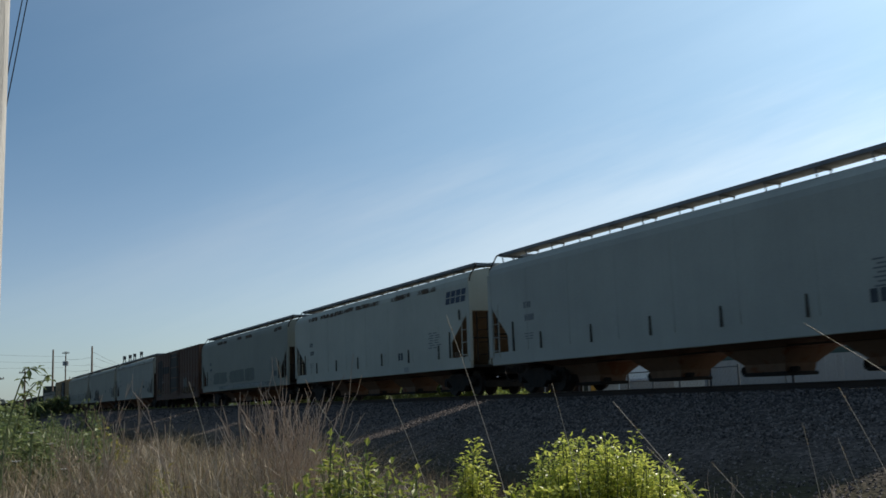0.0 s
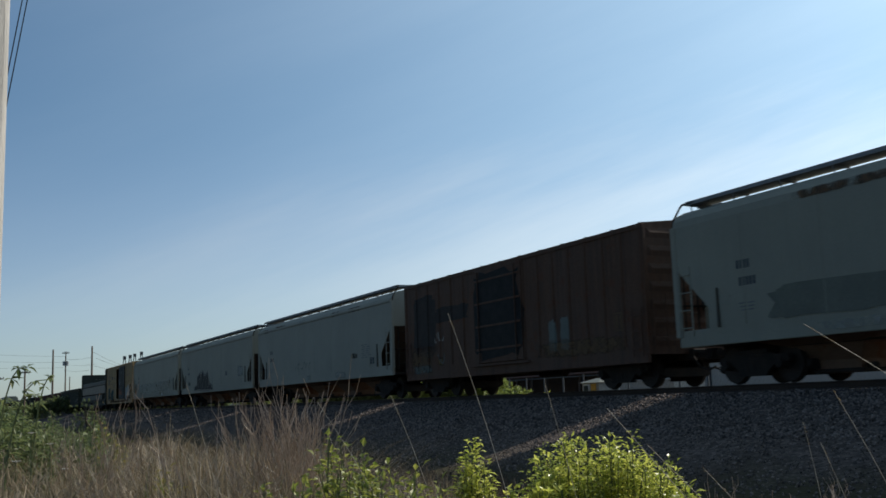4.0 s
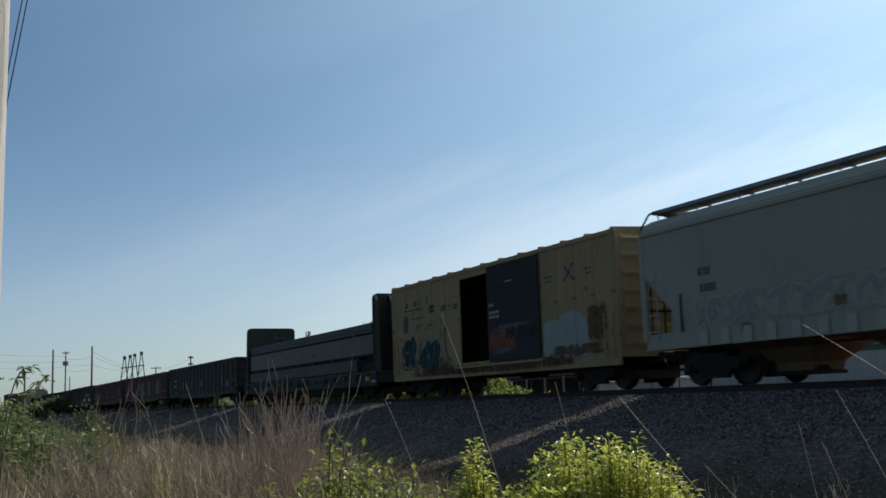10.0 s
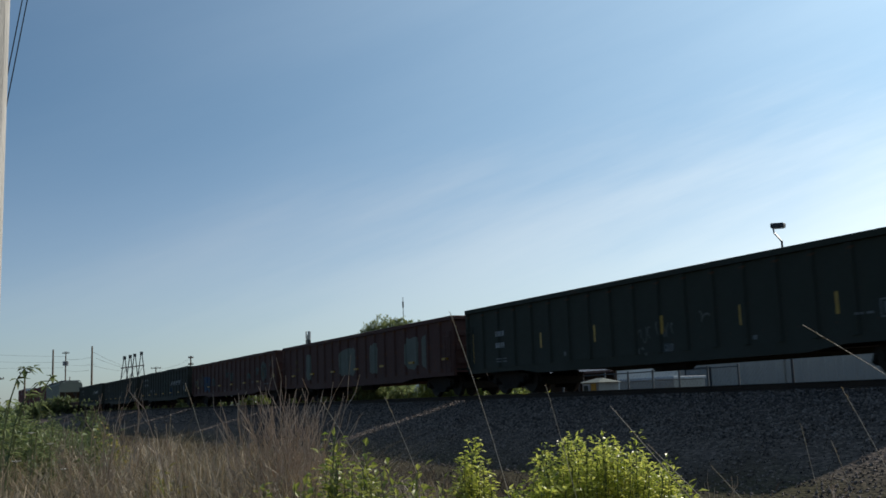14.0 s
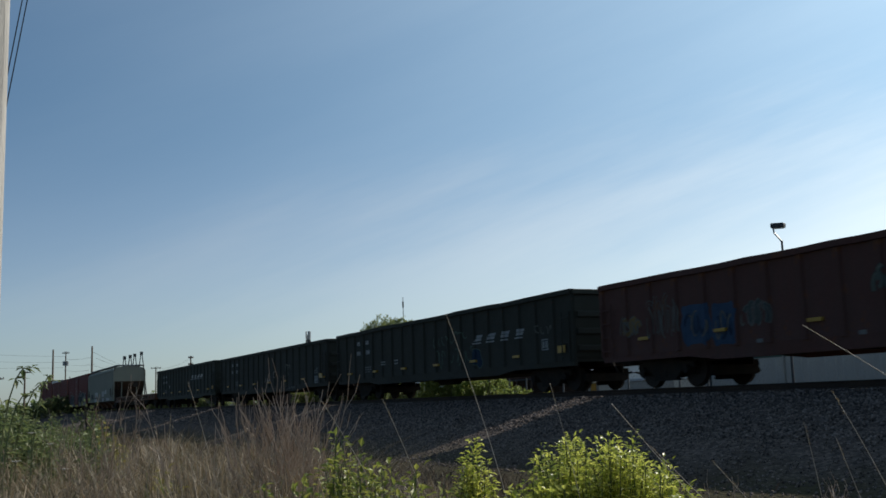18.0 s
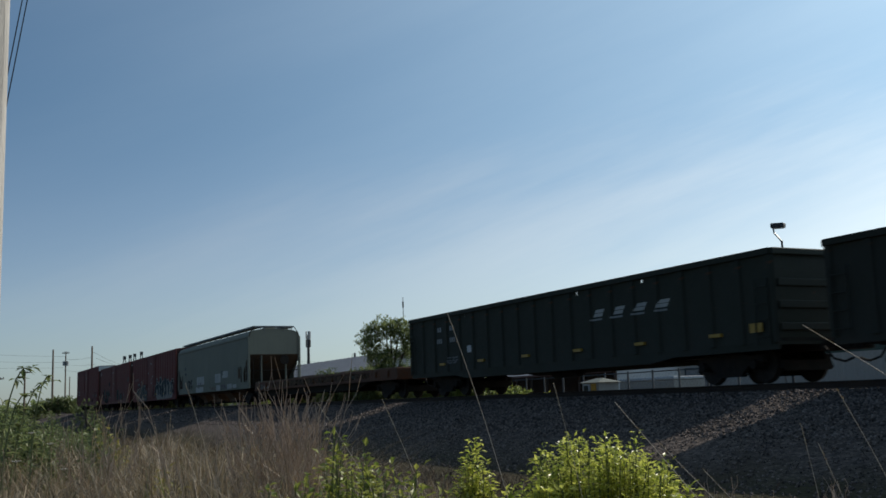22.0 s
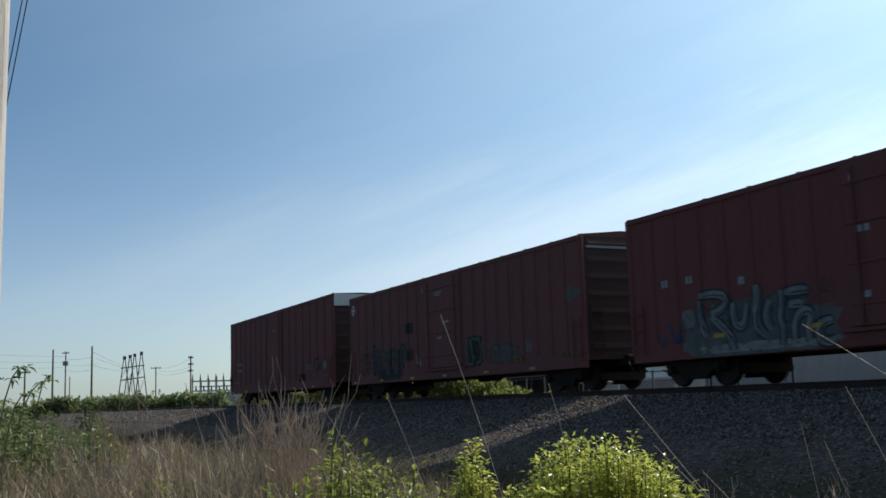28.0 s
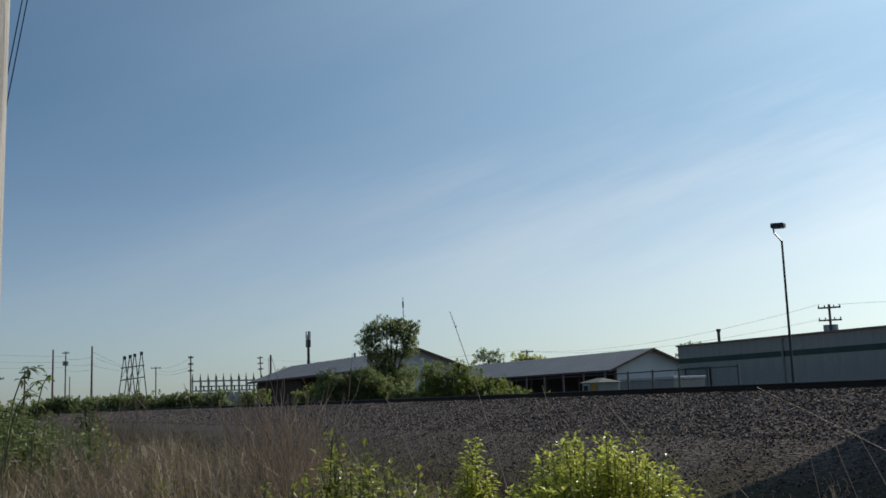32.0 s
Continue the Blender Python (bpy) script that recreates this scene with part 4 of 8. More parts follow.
# ---- gondola ----
def gondola(c_rear, c_front, body, label, top=2.93, posts=15, yellow=True, holes=(), rough_top=0.0, seed=0, ref=(0.6, 1.17)):
    L = c_front - c_rear
    h = L / 2
    r = random.Random(seed)
    car = thing("gondola", label, "railway wagon", group="train of freight cars")
    for s in (-1, 1):
        y0, y1 = sorted((s * 1.47, s * 1.52))
        # side sheet in panels between the posts
        for i in range(posts):
            a, b = -h + L * i / posts, -h + L * (i + 1) / posts
            gap = next((round(q - a, 2) for q in holes if a + 0.2 < q < b - 0.2 and s < 0), 0)
            def panel(s=s, y0=y0, y1=y1, gap=gap):
                f = Form()
                if gap:      # a lashing hole under the rim lets the sky through
                    return f.slab([0, gap - 0.05, gap + 0.05, L / posts], [0.92, top - 0.20, top - 0.11, top - 0.03], (1, 1), y0, y1)
                return f.box(0, L / posts, y0, y1, 0.92, top - 0.03)
            part("side_panel", panel, body, car, m=pose(a, 0, 0), key=("gon_panel", body.name, s, posts, round(L, 1), top, gap))
        for i in range(posts + 1):
            x = -h + 0.06 + (L - 0.12) * i / posts
            part("side_post", lambda: Form().prism([(-0.12, -1.51), (-0.07, -1.58), (0.07, -1.58), (0.12, -1.51)], 2, 0.9, top - 0.1), body, car, m=pose(x, 0, 0, 0, 0, 0 if s < 0 else 180), key=("gon_post", body.name, top))
        part("side_sill", lambda s=s: Form().prism([(-h, 0.74), (-h + 3.6, 0.74), (-h + 4.6, 0.62), (h - 4.6, 0.62), (h - 3.6, 0.74), (h, 0.74), (h, 1.02), (-h, 1.02)], 1, s * 1.47 - 0.048, s * 1.47 + 0.048), body, car)
        pts = [(-h + L * i / 24, s * 1.52, top + (r.uniform(-1, 1) * rough_top)) for i in range(25)]
        f = Form().loft([[(q[0], q[1] + dy, q[2] + dz) for dy, dz in ((-0.09, -0.09), (0.09, -0.09), (0.09, 0.05), (-0.09, 0.05))] for q in pts])
        part("top_chord", f, body, car)
        for e in (-1, 1):
            ladder(car, e * (h - 0.32), s * 1.61, 0.85, 1.5, 0.42, body, 0 if s < 0 else 180)
    for e in (-1, 1):
        w = part("end_wall", lambda e=e: Form().box(min(e * h, e * (h - 0.06)), max(e * h, e * (h - 0.06)), -1.46, 1.46, 0.85, top), body, car)
        for z in (1.25, 1.75, 2.25):
            part("end_rib", lambda: Form().box(-0.02, 0.045, -1.4, 1.4, -0.09, 0.09, 0.02), body, w, m=pose(e * h, 0, z, 0, 0, 0 if e > 0 else 180), key=("gon_rib", body.name))
        part("end_cap", lambda e=e: Form().box(e * h - 0.1, e * h + 0.1, -1.56, 1.56, top - 0.1, top + 0.05, 0.02), body, car)
        coupler(car, e * (h + 0.12), e)
    part("floor_deck", lambda: Form().box(-h, h, -1.44, 1.44, 0.92, 1.0), GRIME, car)
    underframe(car, h, GRIME)
    for i in range(7):
        x = -h * 0.7 + i * h * 1.4 / 6
        part("cross_bearer", lambda x=x: Form().prism([(-1.45, 0.92), (1.45, 0.92), (1.45, 0.8), (0.3, 0.66), (-0.3, 0.66), (-1.45, 0.8)], 0, x - 0.05, x + 0.05), GRIME, car)
    part("air_reservoir", lambda: Form().rod((-0.7, -0.7, 0.62), (0.7, -0.7, 0.62), 0.18, n=10), GRIME, car)
    for x in (-h + 2.1, h - 2.1):
        truck(car, x)
    SKIN[car] = (-1.522, tuple((-h + 0.06 + (L - 0.12) * i / posts, 0.07, 0.115, -1.582) for i in range(posts + 1)), ())
    if yellow:
        for i in range(-4, 5):
            x = ref[0] + 2.95 * i
            if abs(x) < h - 0.6:
                part("reflector", lambda: Form().box(-0.2, 0.2, -1.60, -1.50, -0.04, 0.04), REFLECT, car, "yellow reflector strip", m=pose(x, 0, ref[1]), key="reflector")
    return car

# ---- flat cars ----
def deck_car(name, c_rear, c_front, body, label, top=1.25, belly=0.5, pockets=13, band=0.45, slope=1.8):
    L = c_front - c_rear
    h = L / 2
    car = thing(name, label, "railway wagon", group="train of freight cars")
    for s in (-1, 1):
        part("side_sill", lambda s=s: Form().box(-h, h, s * 1.46 - 0.05, s * 1.46 + 0.05, top - band, top - 0.02, 0.01), body, car)
        part("sill_flange", lambda s=s: Form().box(-h, h, s * 1.46 - 0.11, s * 1.46 + 0.11, top - band - 0.04, top - band + 0.012), body, car)
        part("belly_girder", lambda s=s: Form().prism([(-h + 3.4, top - band), (-h + 3.4 + slope, belly), (h - 3.4 - slope, belly), (h - 3.4, top - band)], 1, s * 1.2 - 0.04, s * 1.2 + 0.04), GRIME, car)
        for i in range(pockets):
            x = -h + 0.9 + i * (L - 1.8) / (pockets - 1)
            part("stake_pocket", lambda: Form().box(-0.09, 0.09, -1.583, -1.50, top - 0.36, top - 0.09, 0.015), body, car, m=pose(x, 0, 0, 0, 0, 0 if s < 0 else 180), key=("pocket", body.name, top))
    n = 24
    for i in range(n):
        part("deck_plank", lambda: Form().box(0.004, L / n - 0.012, -1.5, 1.5, top - 0.06, top, 0.006), DECKWOOD, car, m=pose(-h + L * i / n, 0, 0), key=("plank", round(L / n, 2), top))
    for e in (-1, 1):
        part("end_sill", lambda e=e: Form().box(min(e * h, e * (h - 0.12)), max(e * h, e * (h - 0.12)), -1.5, 1.5, top - 0.5, top - 0.02, 0.02), body, car)
        coupler(car, e * (h + 0.1), e)
    underframe(car, h, GRIME)
    for i in range(6):
        x = -h * 0.6 + i * h * 1.2 / 5
        part("cross_bearer", lambda x=x: Form().prism([(-1.42, top - 0.1), (1.42, top - 0.1), (1.42, 0.85), (0.3, belly), (-0.3, belly), (-1.42, 0.85)], 0, x - 0.04, x + 0.04), GRIME, car)
    for x in (-h + 2.0, h - 2.0):
        truck(car, x)
    SKIN[car] = (-1.512, tuple((-h + 0.9 + i * (L - 1.8) / (pockets - 1), 0.09, 0.095, -1.585) for i in range(pockets)), ())
    return car


DECKWOOD = surface("worn_deck_planks", (0.16, 0.11, 0.07), (0.10, 0.075, 0.05), 2.0, 20.0, 0.9)
WRAP = surface("dark_wrapped_lumber", (0.026, 0.026, 0.024), (0.04, 0.039, 0.035), 1.2, 14.0, 0.5)
WRAP_GREEN = surface("dark_green_wrapped_lumber", (0.03, 0.038, 0.034), (0.042, 0.05, 0.044), 1.2, 14.0, 0.6)
DUNNAGE = surface("fresh_dunnage_blocks", (0.11, 0.062, 0.038), (0.08, 0.05, 0.033), 2.0, 20.0, 0.9)
TAG_PALE = surface("pale_paper_tag", (0.16, 0.15, 0.14), (0.12, 0.11, 0.1), 3.0, 20.0, 0.8)
SPRAY_WHITE = surface("spray_white", (0.32, 0.305, 0.27), (0.24, 0.225, 0.20), 2.5, 15.0, 0.7, spec=0.08)
SPRAY_CHALK = surface("spray_chalky", (0.25, 0.24, 0.215), (0.16, 0.165, 0.155), 3.0, 15.0, 0.8, spec=0.08)
SPRAY_GREY = surface("spray_grey", (0.14, 0.14, 0.125), (0.10, 0.10, 0.09), 2.5, 15.0, 0.7, spec=0.08)
SPRAY_BLACK = surface("spray_black", (0.013, 0.013, 0.013), (0.024, 0.023, 0.022), 2.5, 15.0, 0.6, spec=0.08)
SPRAY_TEAL = surface("spray_teal", (0.028, 0.055, 0.05), (0.02, 0.04, 0.038), 2.5, 15.0, 0.7, spec=0.08)
DARK_TEAL = surface("dim_teal_spray", (0.045, 0.055, 0.05), (0.06, 0.065, 0.058), 2.5, 15.0, 0.7)
SPRAY_BLUE = surface("spray_blue", (0.05, 0.085, 0.14), (0.035, 0.06, 0.10), 2.5, 15.0, 0.7, spec=0.08)
SPRAY_ORANGE = surface("spray_orange", (0.22, 0.075, 0.035), (0.15, 0.055, 0.03), 2.5, 15.0, 0.7, spec=0.08)
SPRAY_GHOST = surface("buffed_paint", (0.36, 0.345, 0.28), (0.39, 0.36, 0.28), 2.5, 15.0, 0.7, spec=0.08)
FAINT = surface("worn_faint_lettering", (0.045, 0.05, 0.048), (0.06, 0.065, 0.06), 2.0, 12.0, 0.8, spec=0.1)
DIM_TAN = surface("worn_tan_paint", (0.15, 0.095, 0.055), (0.11, 0.07, 0.04), 2.0, 10.0, 0.8, spec=0.1)
DIM_WHITE = surface("dull_white_lettering", (0.30, 0.31, 0.30), (0.22, 0.23, 0.225), 2.0, 12.0, 0.7)
PATCH_GREY = surface("grey_patch_paint", (0.125, 0.14, 0.12), (0.15, 0.165, 0.145), 1.5, 15.0, 0.7)
PATCH_DIM = surface("dim_patch_paint", (0.15, 0.155, 0.125), (0.12, 0.125, 0.10), 1.5, 15.0, 0.75)
SOOT = surface("sooty_paint", (0.03, 0.024, 0.02), (0.045, 0.033, 0.026), 1.5, 15.0, 0.8)
GHOST_DIM = surface("washed_grey_green_paint", (0.27, 0.265, 0.215), (0.24, 0.235, 0.19), 1.5, 15.0, 0.75)
SPRAY_PURPLE = surface("spray_purple", (0.11, 0.06, 0.12), (0.14, 0.08, 0.14), 2.5, 15.0, 0.7, spec=0.08)
SPRAY_SLATE = surface("spray_slate", (0.05, 0.06, 0.062), (0.075, 0.085, 0.085), 2.5, 15.0, 0.7, spec=0.08)
SPRAY_NAVY = surface("spray_navy", (0.03, 0.045, 0.06), (0.05, 0.065, 0.08), 2.5, 15.0, 0.7, spec=0.08)
BLUE_DEEP = surface("spray_deep_blue", (0.02, 0.035, 0.06), (0.03, 0.05, 0.08), 2.5, 15.0, 0.7, spec=0.08)
DISC_DULL = surface("dull_green_grey_spray", (0.10, 0.12, 0.10), (0.14, 0.145, 0.115), 3.5, 15.0, 0.7, spec=0.08)
CHALK_GREEN = surface("spray_dull_green", (0.10, 0.145, 0.115), (0.07, 0.11, 0.085), 2.5, 15.0, 0.7, spec=0.08)
PINK_HAZE = surface("pinkish_spray", (0.19, 0.10, 0.09), (0.16, 0.075, 0.065), 2.5, 15.0, 0.8, spec=0.08)
PATCH_WHITE = surface("whitish_patch_paint", (0.47, 0.46, 0.42), (0.36, 0.36, 0.33), 1.5, 15.0, 0.7)
PATCH_PALE = surface("pale_patch_paint", (0.33, 0.33, 0.29), (0.28, 0.28, 0.245), 1.5, 15.0, 0.7)


def patch(car, x0, x1, z0, z1, mat, label, y=-1.602, name="paint_patch"):
    c = min(0.05, (z1 - z0) * 0.2, (x1 - x0) * 0.2)
    rim = [(x0 + c, z0), (x1 - c, z0), (x1, z0 + c), (x1, z1 - c), (x1 - c, z1), (x0 + c, z1), (x0, z1 - c), (x0, z0 + c)]
    if y < -1.5:
        f = Form()
        drape(f, rim, car, lift_of(y))
        return part(name, f.weld(), mat, car, label)
    return part(name, lambda: Form().prism(rim, 1, y - 0.002, y + 0.01), mat, car, label)


CARS = []            # (car, centre along the train)


def join_train(car, rear, front):
    CARS.append((car, (rear + front) / 2))
    return car


# ---- the train, from the head to the tail ----
def slanted(car, rows, mat, name, label, lean=0.12):
    """Slanted blocks in the place of company letters: (x, z, width, height), the wide ones slit across."""
    for x, z, w, h in rows:
        f = Form()
        for u0, u1, w0, w1 in ((0, w, 0, h * 0.47), (0, w, h * 0.54, h)) if w > 0.2 else ((0, w, 0, h),):
            drape(f, [(x + u0 + lean * w0 / h, z + w0), (x + u1 + lean * w0 / h, z + w0), (x + u1 + lean * w1 / h, z + w1), (x + u0 + lean * w1 / h, z + w1)], car, 0.003)
        part(name, f, mat, car, label)


def shape(car, rim, mat, name, label, lift=0.003, parent=None):
    f = Form()
    fan(f, rim, car, lift)
    return part(name, f.weld(), mat, parent or car, label)


def grown(rim, by):
    cx, cz = sum(p[0] for p in rim) / len(rim), sum(p[1] for p in rim) / len(rim)
    return [(x + (x - cx) / (math.hypot(x - cx, z - cz) or 1) * by, z + (z - cz) / (math.hypot(x - cx, z - cz) or 1) * by) for x, z in rim]


TAN_SLOPE = surface("tan_rust", (0.30, 0.20, 0.11), (0.23, 0.145, 0.08), 2.0, 14.0, 0.9)
NAVY = surface("dark_blue_lettering", (0.04, 0.05, 0.075), (0.06, 0.07, 0.095), 2.0, 12.0, 0.7)
a = join_train(hopper(173.9, 192.95, GREY_PALE, 4, "light grey covered hopper with smooth barrel sides, faded stencils", (FADED, 6.1), chord=False, posts=6, board=0.06, slope_mat=TAN_SLOPE), 173.9, 192.95)
b = join_train(hopper(153.2, 172.35, WHITE, 4, "off-white covered hopper with rust-stained end and belly", (INK, 3.42), chord=False, posts=6, cut=1.4, slope_mat=TAN_SLOPE, edge_rust=1.2), 153.2, 172.35)
slanted(b, [(7.8 + i * 0.4, 3.3, 0.34, 0.46) for i in range(4)], NAVY, "logo_letter", "dark blue company letter as a plain slanted shape")
smear(b, 8.3, 1.3, 1.1, 0.3, ROOF_RUST, label="rust stains at the corner of the sill")
smear(b, 8.75, 2.6, 0.25, 0.5, STREAK, label="dark streak under a bolt")
patch(b, 3.95, 4.4, 1.0, 1.2, PATCH_PALE, "small pale painted-over patch")
c = join_train(hopper(132.6, 151.75, GREEN_GREY, 4, "dull grey covered hopper with overpainted patches along the side", (INK, 7.2), chord=False, edge_rust=0.6), 132.6, 151.75)
for k, (x0, x1) in enumerate(((-6.4, -2.9), (-2.2, 1.2), (1.3, 3.3))):
    blob(c, x0, 1.4, x1 - x0, 0.72, PATCH_DIM, 90 + k, label="darker grey patch of overpainting", square=0.35)
smear(c, -6.0, 1.0, 14.0, 0.3, PATCH_PALE, 0.014, label="pale scuffs along the sill")
patch(c, 8.28, 8.36, 1.4, 2.2, OCHRE, "ochre upright streak", name="stain")
d = join_train(boxcar(115.9, 131.25, RUST, "rust-brown boxcar with patchy peeling paint", eave=4.32, rib=8.4, door=(-1.72, 1.46, "shut"), roof=RUST), 115.9, 131.25)
blob(d, -1.7, 1.2, 3.1, 2.9, SPRAY_BLACK, 22, -1.672, label="black sprayed-over area on the door", square=0.4)
blob(d, -6.9, 1.5, 1.9, 2.35, SOOT, 23, label="dark sooty painted-over area", square=0.35)
blob(d, -4.95, 2.7, 2.6, 0.55, SOOT, 25, label="dark painted-over band", square=0.3)
blob(d, 2.9, 1.2, 0.42, 0.95, PATCH_GREY, 26, label="pale grey painted-over patch", square=0.4)
blob(d, 3.55, 1.25, 0.5, 0.95, PATCH_GREY, 27, label="pale grey painted-over patch", square=0.4)
smear(d, -7.4, 0.9, 2.4, 1.0, DIM_TAN, label="pale flaking paint low on the side")
smear(d, -7.2, 0.85, 2.0, 0.4, PATCH_GREY, label="grey flaking paint low on the side")
smear(d, -0.9, 1.2, 1.6, 0.7, DIM_TAN, 0.008, label="pale flaking paint on the door")
smear(d, 1.8, 0.95, 5.5, 0.6, DIM_TAN, label="pale flaking paint low on the side")
strokes(d, -5.05, 1.95, 0.75, 0.45, SPRAY_WHITE, 21, 4, 0.028, -1.606)
strokes(d, -4.95, 1.2, 0.7, 0.5, SPRAY_GREY, 32, 2, 0.035, -1.606)
smear(d, -4.75, 1.1, 0.4, 0.4, OCHRE, 0.006, label="ochre smudges")
stencil_frame(d, 6.25, 6.72, 1.58, 2.08, DIM_TAN)
e = join_train(hopper(95.5, 114.55, GREY_COOL, 4, "cool grey covered hopper, clean smooth side with small stencils", (INK, 7.2), chord=True, edge_rust=0.4), 95.5, 114.55)
smear(e, 2.8, 1.0, 1.6, 0.34, PATCH_PALE, 0.014, label="pale scuffed paint on the sill")
smear(e, -1.2, 1.05, 0.7, 0.3, PATCH_PALE, 0.014, label="pale scuffed paint on the sill")
smear(e, 4.9, 1.8, 0.9, 0.3, STREAK, label="dim dark smudges")
strokes(e, -3.0, 1.5, 2.6, 0.5, PATCH_GREY, 737, 6, 0.03, -1.602, "faint washed-out scrawl")
g1 = join_train(hopper(74.9, 94.05, GREY, 4, "grey covered hopper with black and white spray-painted letters", (INK, 3.38, 1.9), chord=True), 74.9, 94.05)
for k, rim in enumerate((((-5.25, 1.16), (-5.1, 1.4), (-4.57, 1.5), (-4.2, 1.45), (-4.1, 1.16)),
                         ((-4.3, 1.2), (-4.36, 2.05), (-3.38, 2.34), (-3.2, 1.98), (-3.12, 1.15)),
                         ((-3.12, 1.12), (-3.2, 2.0), (-2.85, 2.46), (-2.08, 2.08), (-2.0, 1.5), (-2.2, 1.12)),
                         ((-2.15, 1.12), (-2.08, 2.05), (-1.72, 2.12), (-1.3, 2.32), (-0.98, 1.5), (-0.95, 1.12)),
                         ((-1.0, 1.12), (-0.98, 1.45), (-0.4, 1.46), (0.1, 1.12)))):
    g = shape(g1, grown(rim, 0.09), SPRAY_BLACK, "graffiti", "angular black shape outlined in white", 0.015 + 0.0006 * k)
    shape(g1, grown(rim, 0.04), SPRAY_WHITE, "graffiti_outline", "", 0.018 + 0.0006 * k, g)
    shape(g1, grown(rim, -0.03), SPRAY_BLACK, "graffiti_fill", "", 0.021 + 0.0006 * k, g)
f = Form()
for line in (((-4.0, 1.3), (-3.75, 1.75), (-3.5, 2.05)), ((-2.7, 1.25), (-2.62, 1.6), (-2.4, 1.9)), ((-2.5, 2.15), (-2.3, 2.05)), ((-1.75, 1.3), (-1.7, 1.7), (-1.5, 1.95)), ((-1.3, 1.25), (-1.25, 1.5))):
    ribbon(f, list(line), 0.022, g1, 0.0245)
tagged(part("graffiti_highlight", f, SPRAY_WHITE, g1, "thin white slashes across the black shapes"), kind="stuff")
smear(g1, 6.3, 1.7, 1.4, 0.7, PATCH_PALE, label="pale scuffs beside the end opening")
smear(g1, -7.4, 1.5, 1.0, 0.3, PATCH_DIM, label="dim smudge under the stencils")
g2 = join_train(hopper(54.55, 73.6, CREAM, 4, "grey covered hopper with a band of buffed pale graffiti", (INK, 3.0), chord=True), 54.55, 73.6)
smear(g2, -7.8, 1.3, 15.6, 0.95, SPRAY_GHOST, label="pale buffed-over paint along the side")
tangle(g2, -7.6, 1.38, 8.0, 0.8, 9, GHOST_DIM, SPRAY_GHOST, 9, 0.004, 0.15, label="pale washed-out sprayed shapes", shade=GHOST_DIM)
tangle(g2, 0.5, 1.38, 7.2, 0.95, 7, GHOST_DIM, SPRAY_GHOST, 10, 0.004, 0.15, label="pale washed-out sprayed shapes", shade=OCHRE)
for k in range(20):
    patch(g2, -7.4 + k * 0.75, -7.1 + k * 0.75, 0.97, 1.34, SPRAY_GHOST, "pale drip of overpainting across the sill", -1.615)
for k, (x, z) in enumerate(((-3.2, 1.5), (1.0, 1.75), (2.6, 1.05), (6.3, 1.9), (3.8, 1.12), (-6.0, 1.15))):
    smear(g2, x, z, 0.45, 0.3, OCHRE, 0.0145, label="ochre smudge")
patch(g2, 3.2, 3.75, 1.05, 1.2, CHALK, "white painted patch on the sill", -1.615)
hh = join_train(boxcar(37.95, 53.3, YELLOW, "weathered yellow boxcar with its door half open and graffiti", eave=4.38, rib=7, door=(-1.75, 3.6, "open"), roof=YELLOW, wavy=True, roof_rise=0.12), 37.95, 53.3)
slanted(hh, [(-6.36, 3.5, 0.2, 0.2), (-5.66, 3.5, 0.4, 0.2), (-5.1, 3.5, 0.1, 0.26), (-4.5, 3.5, 0.12, 0.3), (-4.18, 3.14, 0.38, 0.28), (-3.25, 3.12, 0.4, 0.2), (-2.25, 3.1, 0.36, 0.2)], INK, "logo_letter", "black company letter as a plain slanted shape", 0.08)
f = Form()
for u0, u1, w0, w1 in ((-6.55, -4.8, 3.36, 3.41), (-5.86, -4.9, 3.0, 3.05), (-4.9, -4.84, 3.0, 3.38), (-5.86, -5.5, 3.22, 3.26)):
    drape(f, [(u0, w0), (u1, w0), (u1, w1), (u0, w1)], hh, 0.003)
part("logo_outline", f, INK, hh)
bubbles(hh, [(-6.55, 1.8, 0.26, 0.3), (-6.25, 1.45, 0.3, 0.26), (-5.75, 1.95, 0.32, 0.42), (-6.2, 2.02, 0.24, 0.24), (-5.75, 1.35, 0.24, 0.22), (-6.0, 1.7, 0.22, 0.2)], SPRAY_TEAL, SPRAY_WHITE, 31)
bubbles(hh, [(-4.75, 1.45, 0.36, 0.4), (-4.4, 1.85, 0.3, 0.26), (-3.75, 1.7, 0.42, 0.4), (-4.3, 1.15, 0.3, 0.3), (-3.8, 1.2, 0.32, 0.28), (-4.1, 1.6, 0.24, 0.24)], SPRAY_TEAL, SPRAY_WHITE, 32)
strokes(hh, -7.0, 1.0, 4.4, 1.5, SPRAY_GREY, 35, 14, 0.022, -1.614, "thin pale sprayed loops")
smear(hh, -6.7, 2.45, 0.65, 0.8, SPRAY_GREY, label="faint pale sprayed smear")
strokes(hh, -3.3, 1.9, 0.6, 0.9, SPRAY_GREY, 45, 3, 0.04, -1.606)
strokes(hh, -5.6, 2.45, 2.6, 0.4, STREAK, 46, 6, 0.02, -1.606, "thin dark scrawl")
for k, (x, w, hgt) in enumerate(((3.8, 1.1, 1.15), (4.75, 1.2, 1.35), (5.75, 0.5, 1.1))):
    blob(hh, x, 1.0, w, hgt, PATCH_PALE, 37 + k, -1.602 - 0.001 * k, label="whitish painted-over area", square=0.45)
smear(hh, 6.1, 1.2, 1.2, 1.4, DIM_TAN, label="dim smudges of old lettering")
smear(hh, -7.4, 1.0, 5.4, 0.5, DIM_TAN, 0.0025, label="grimy lower panels")
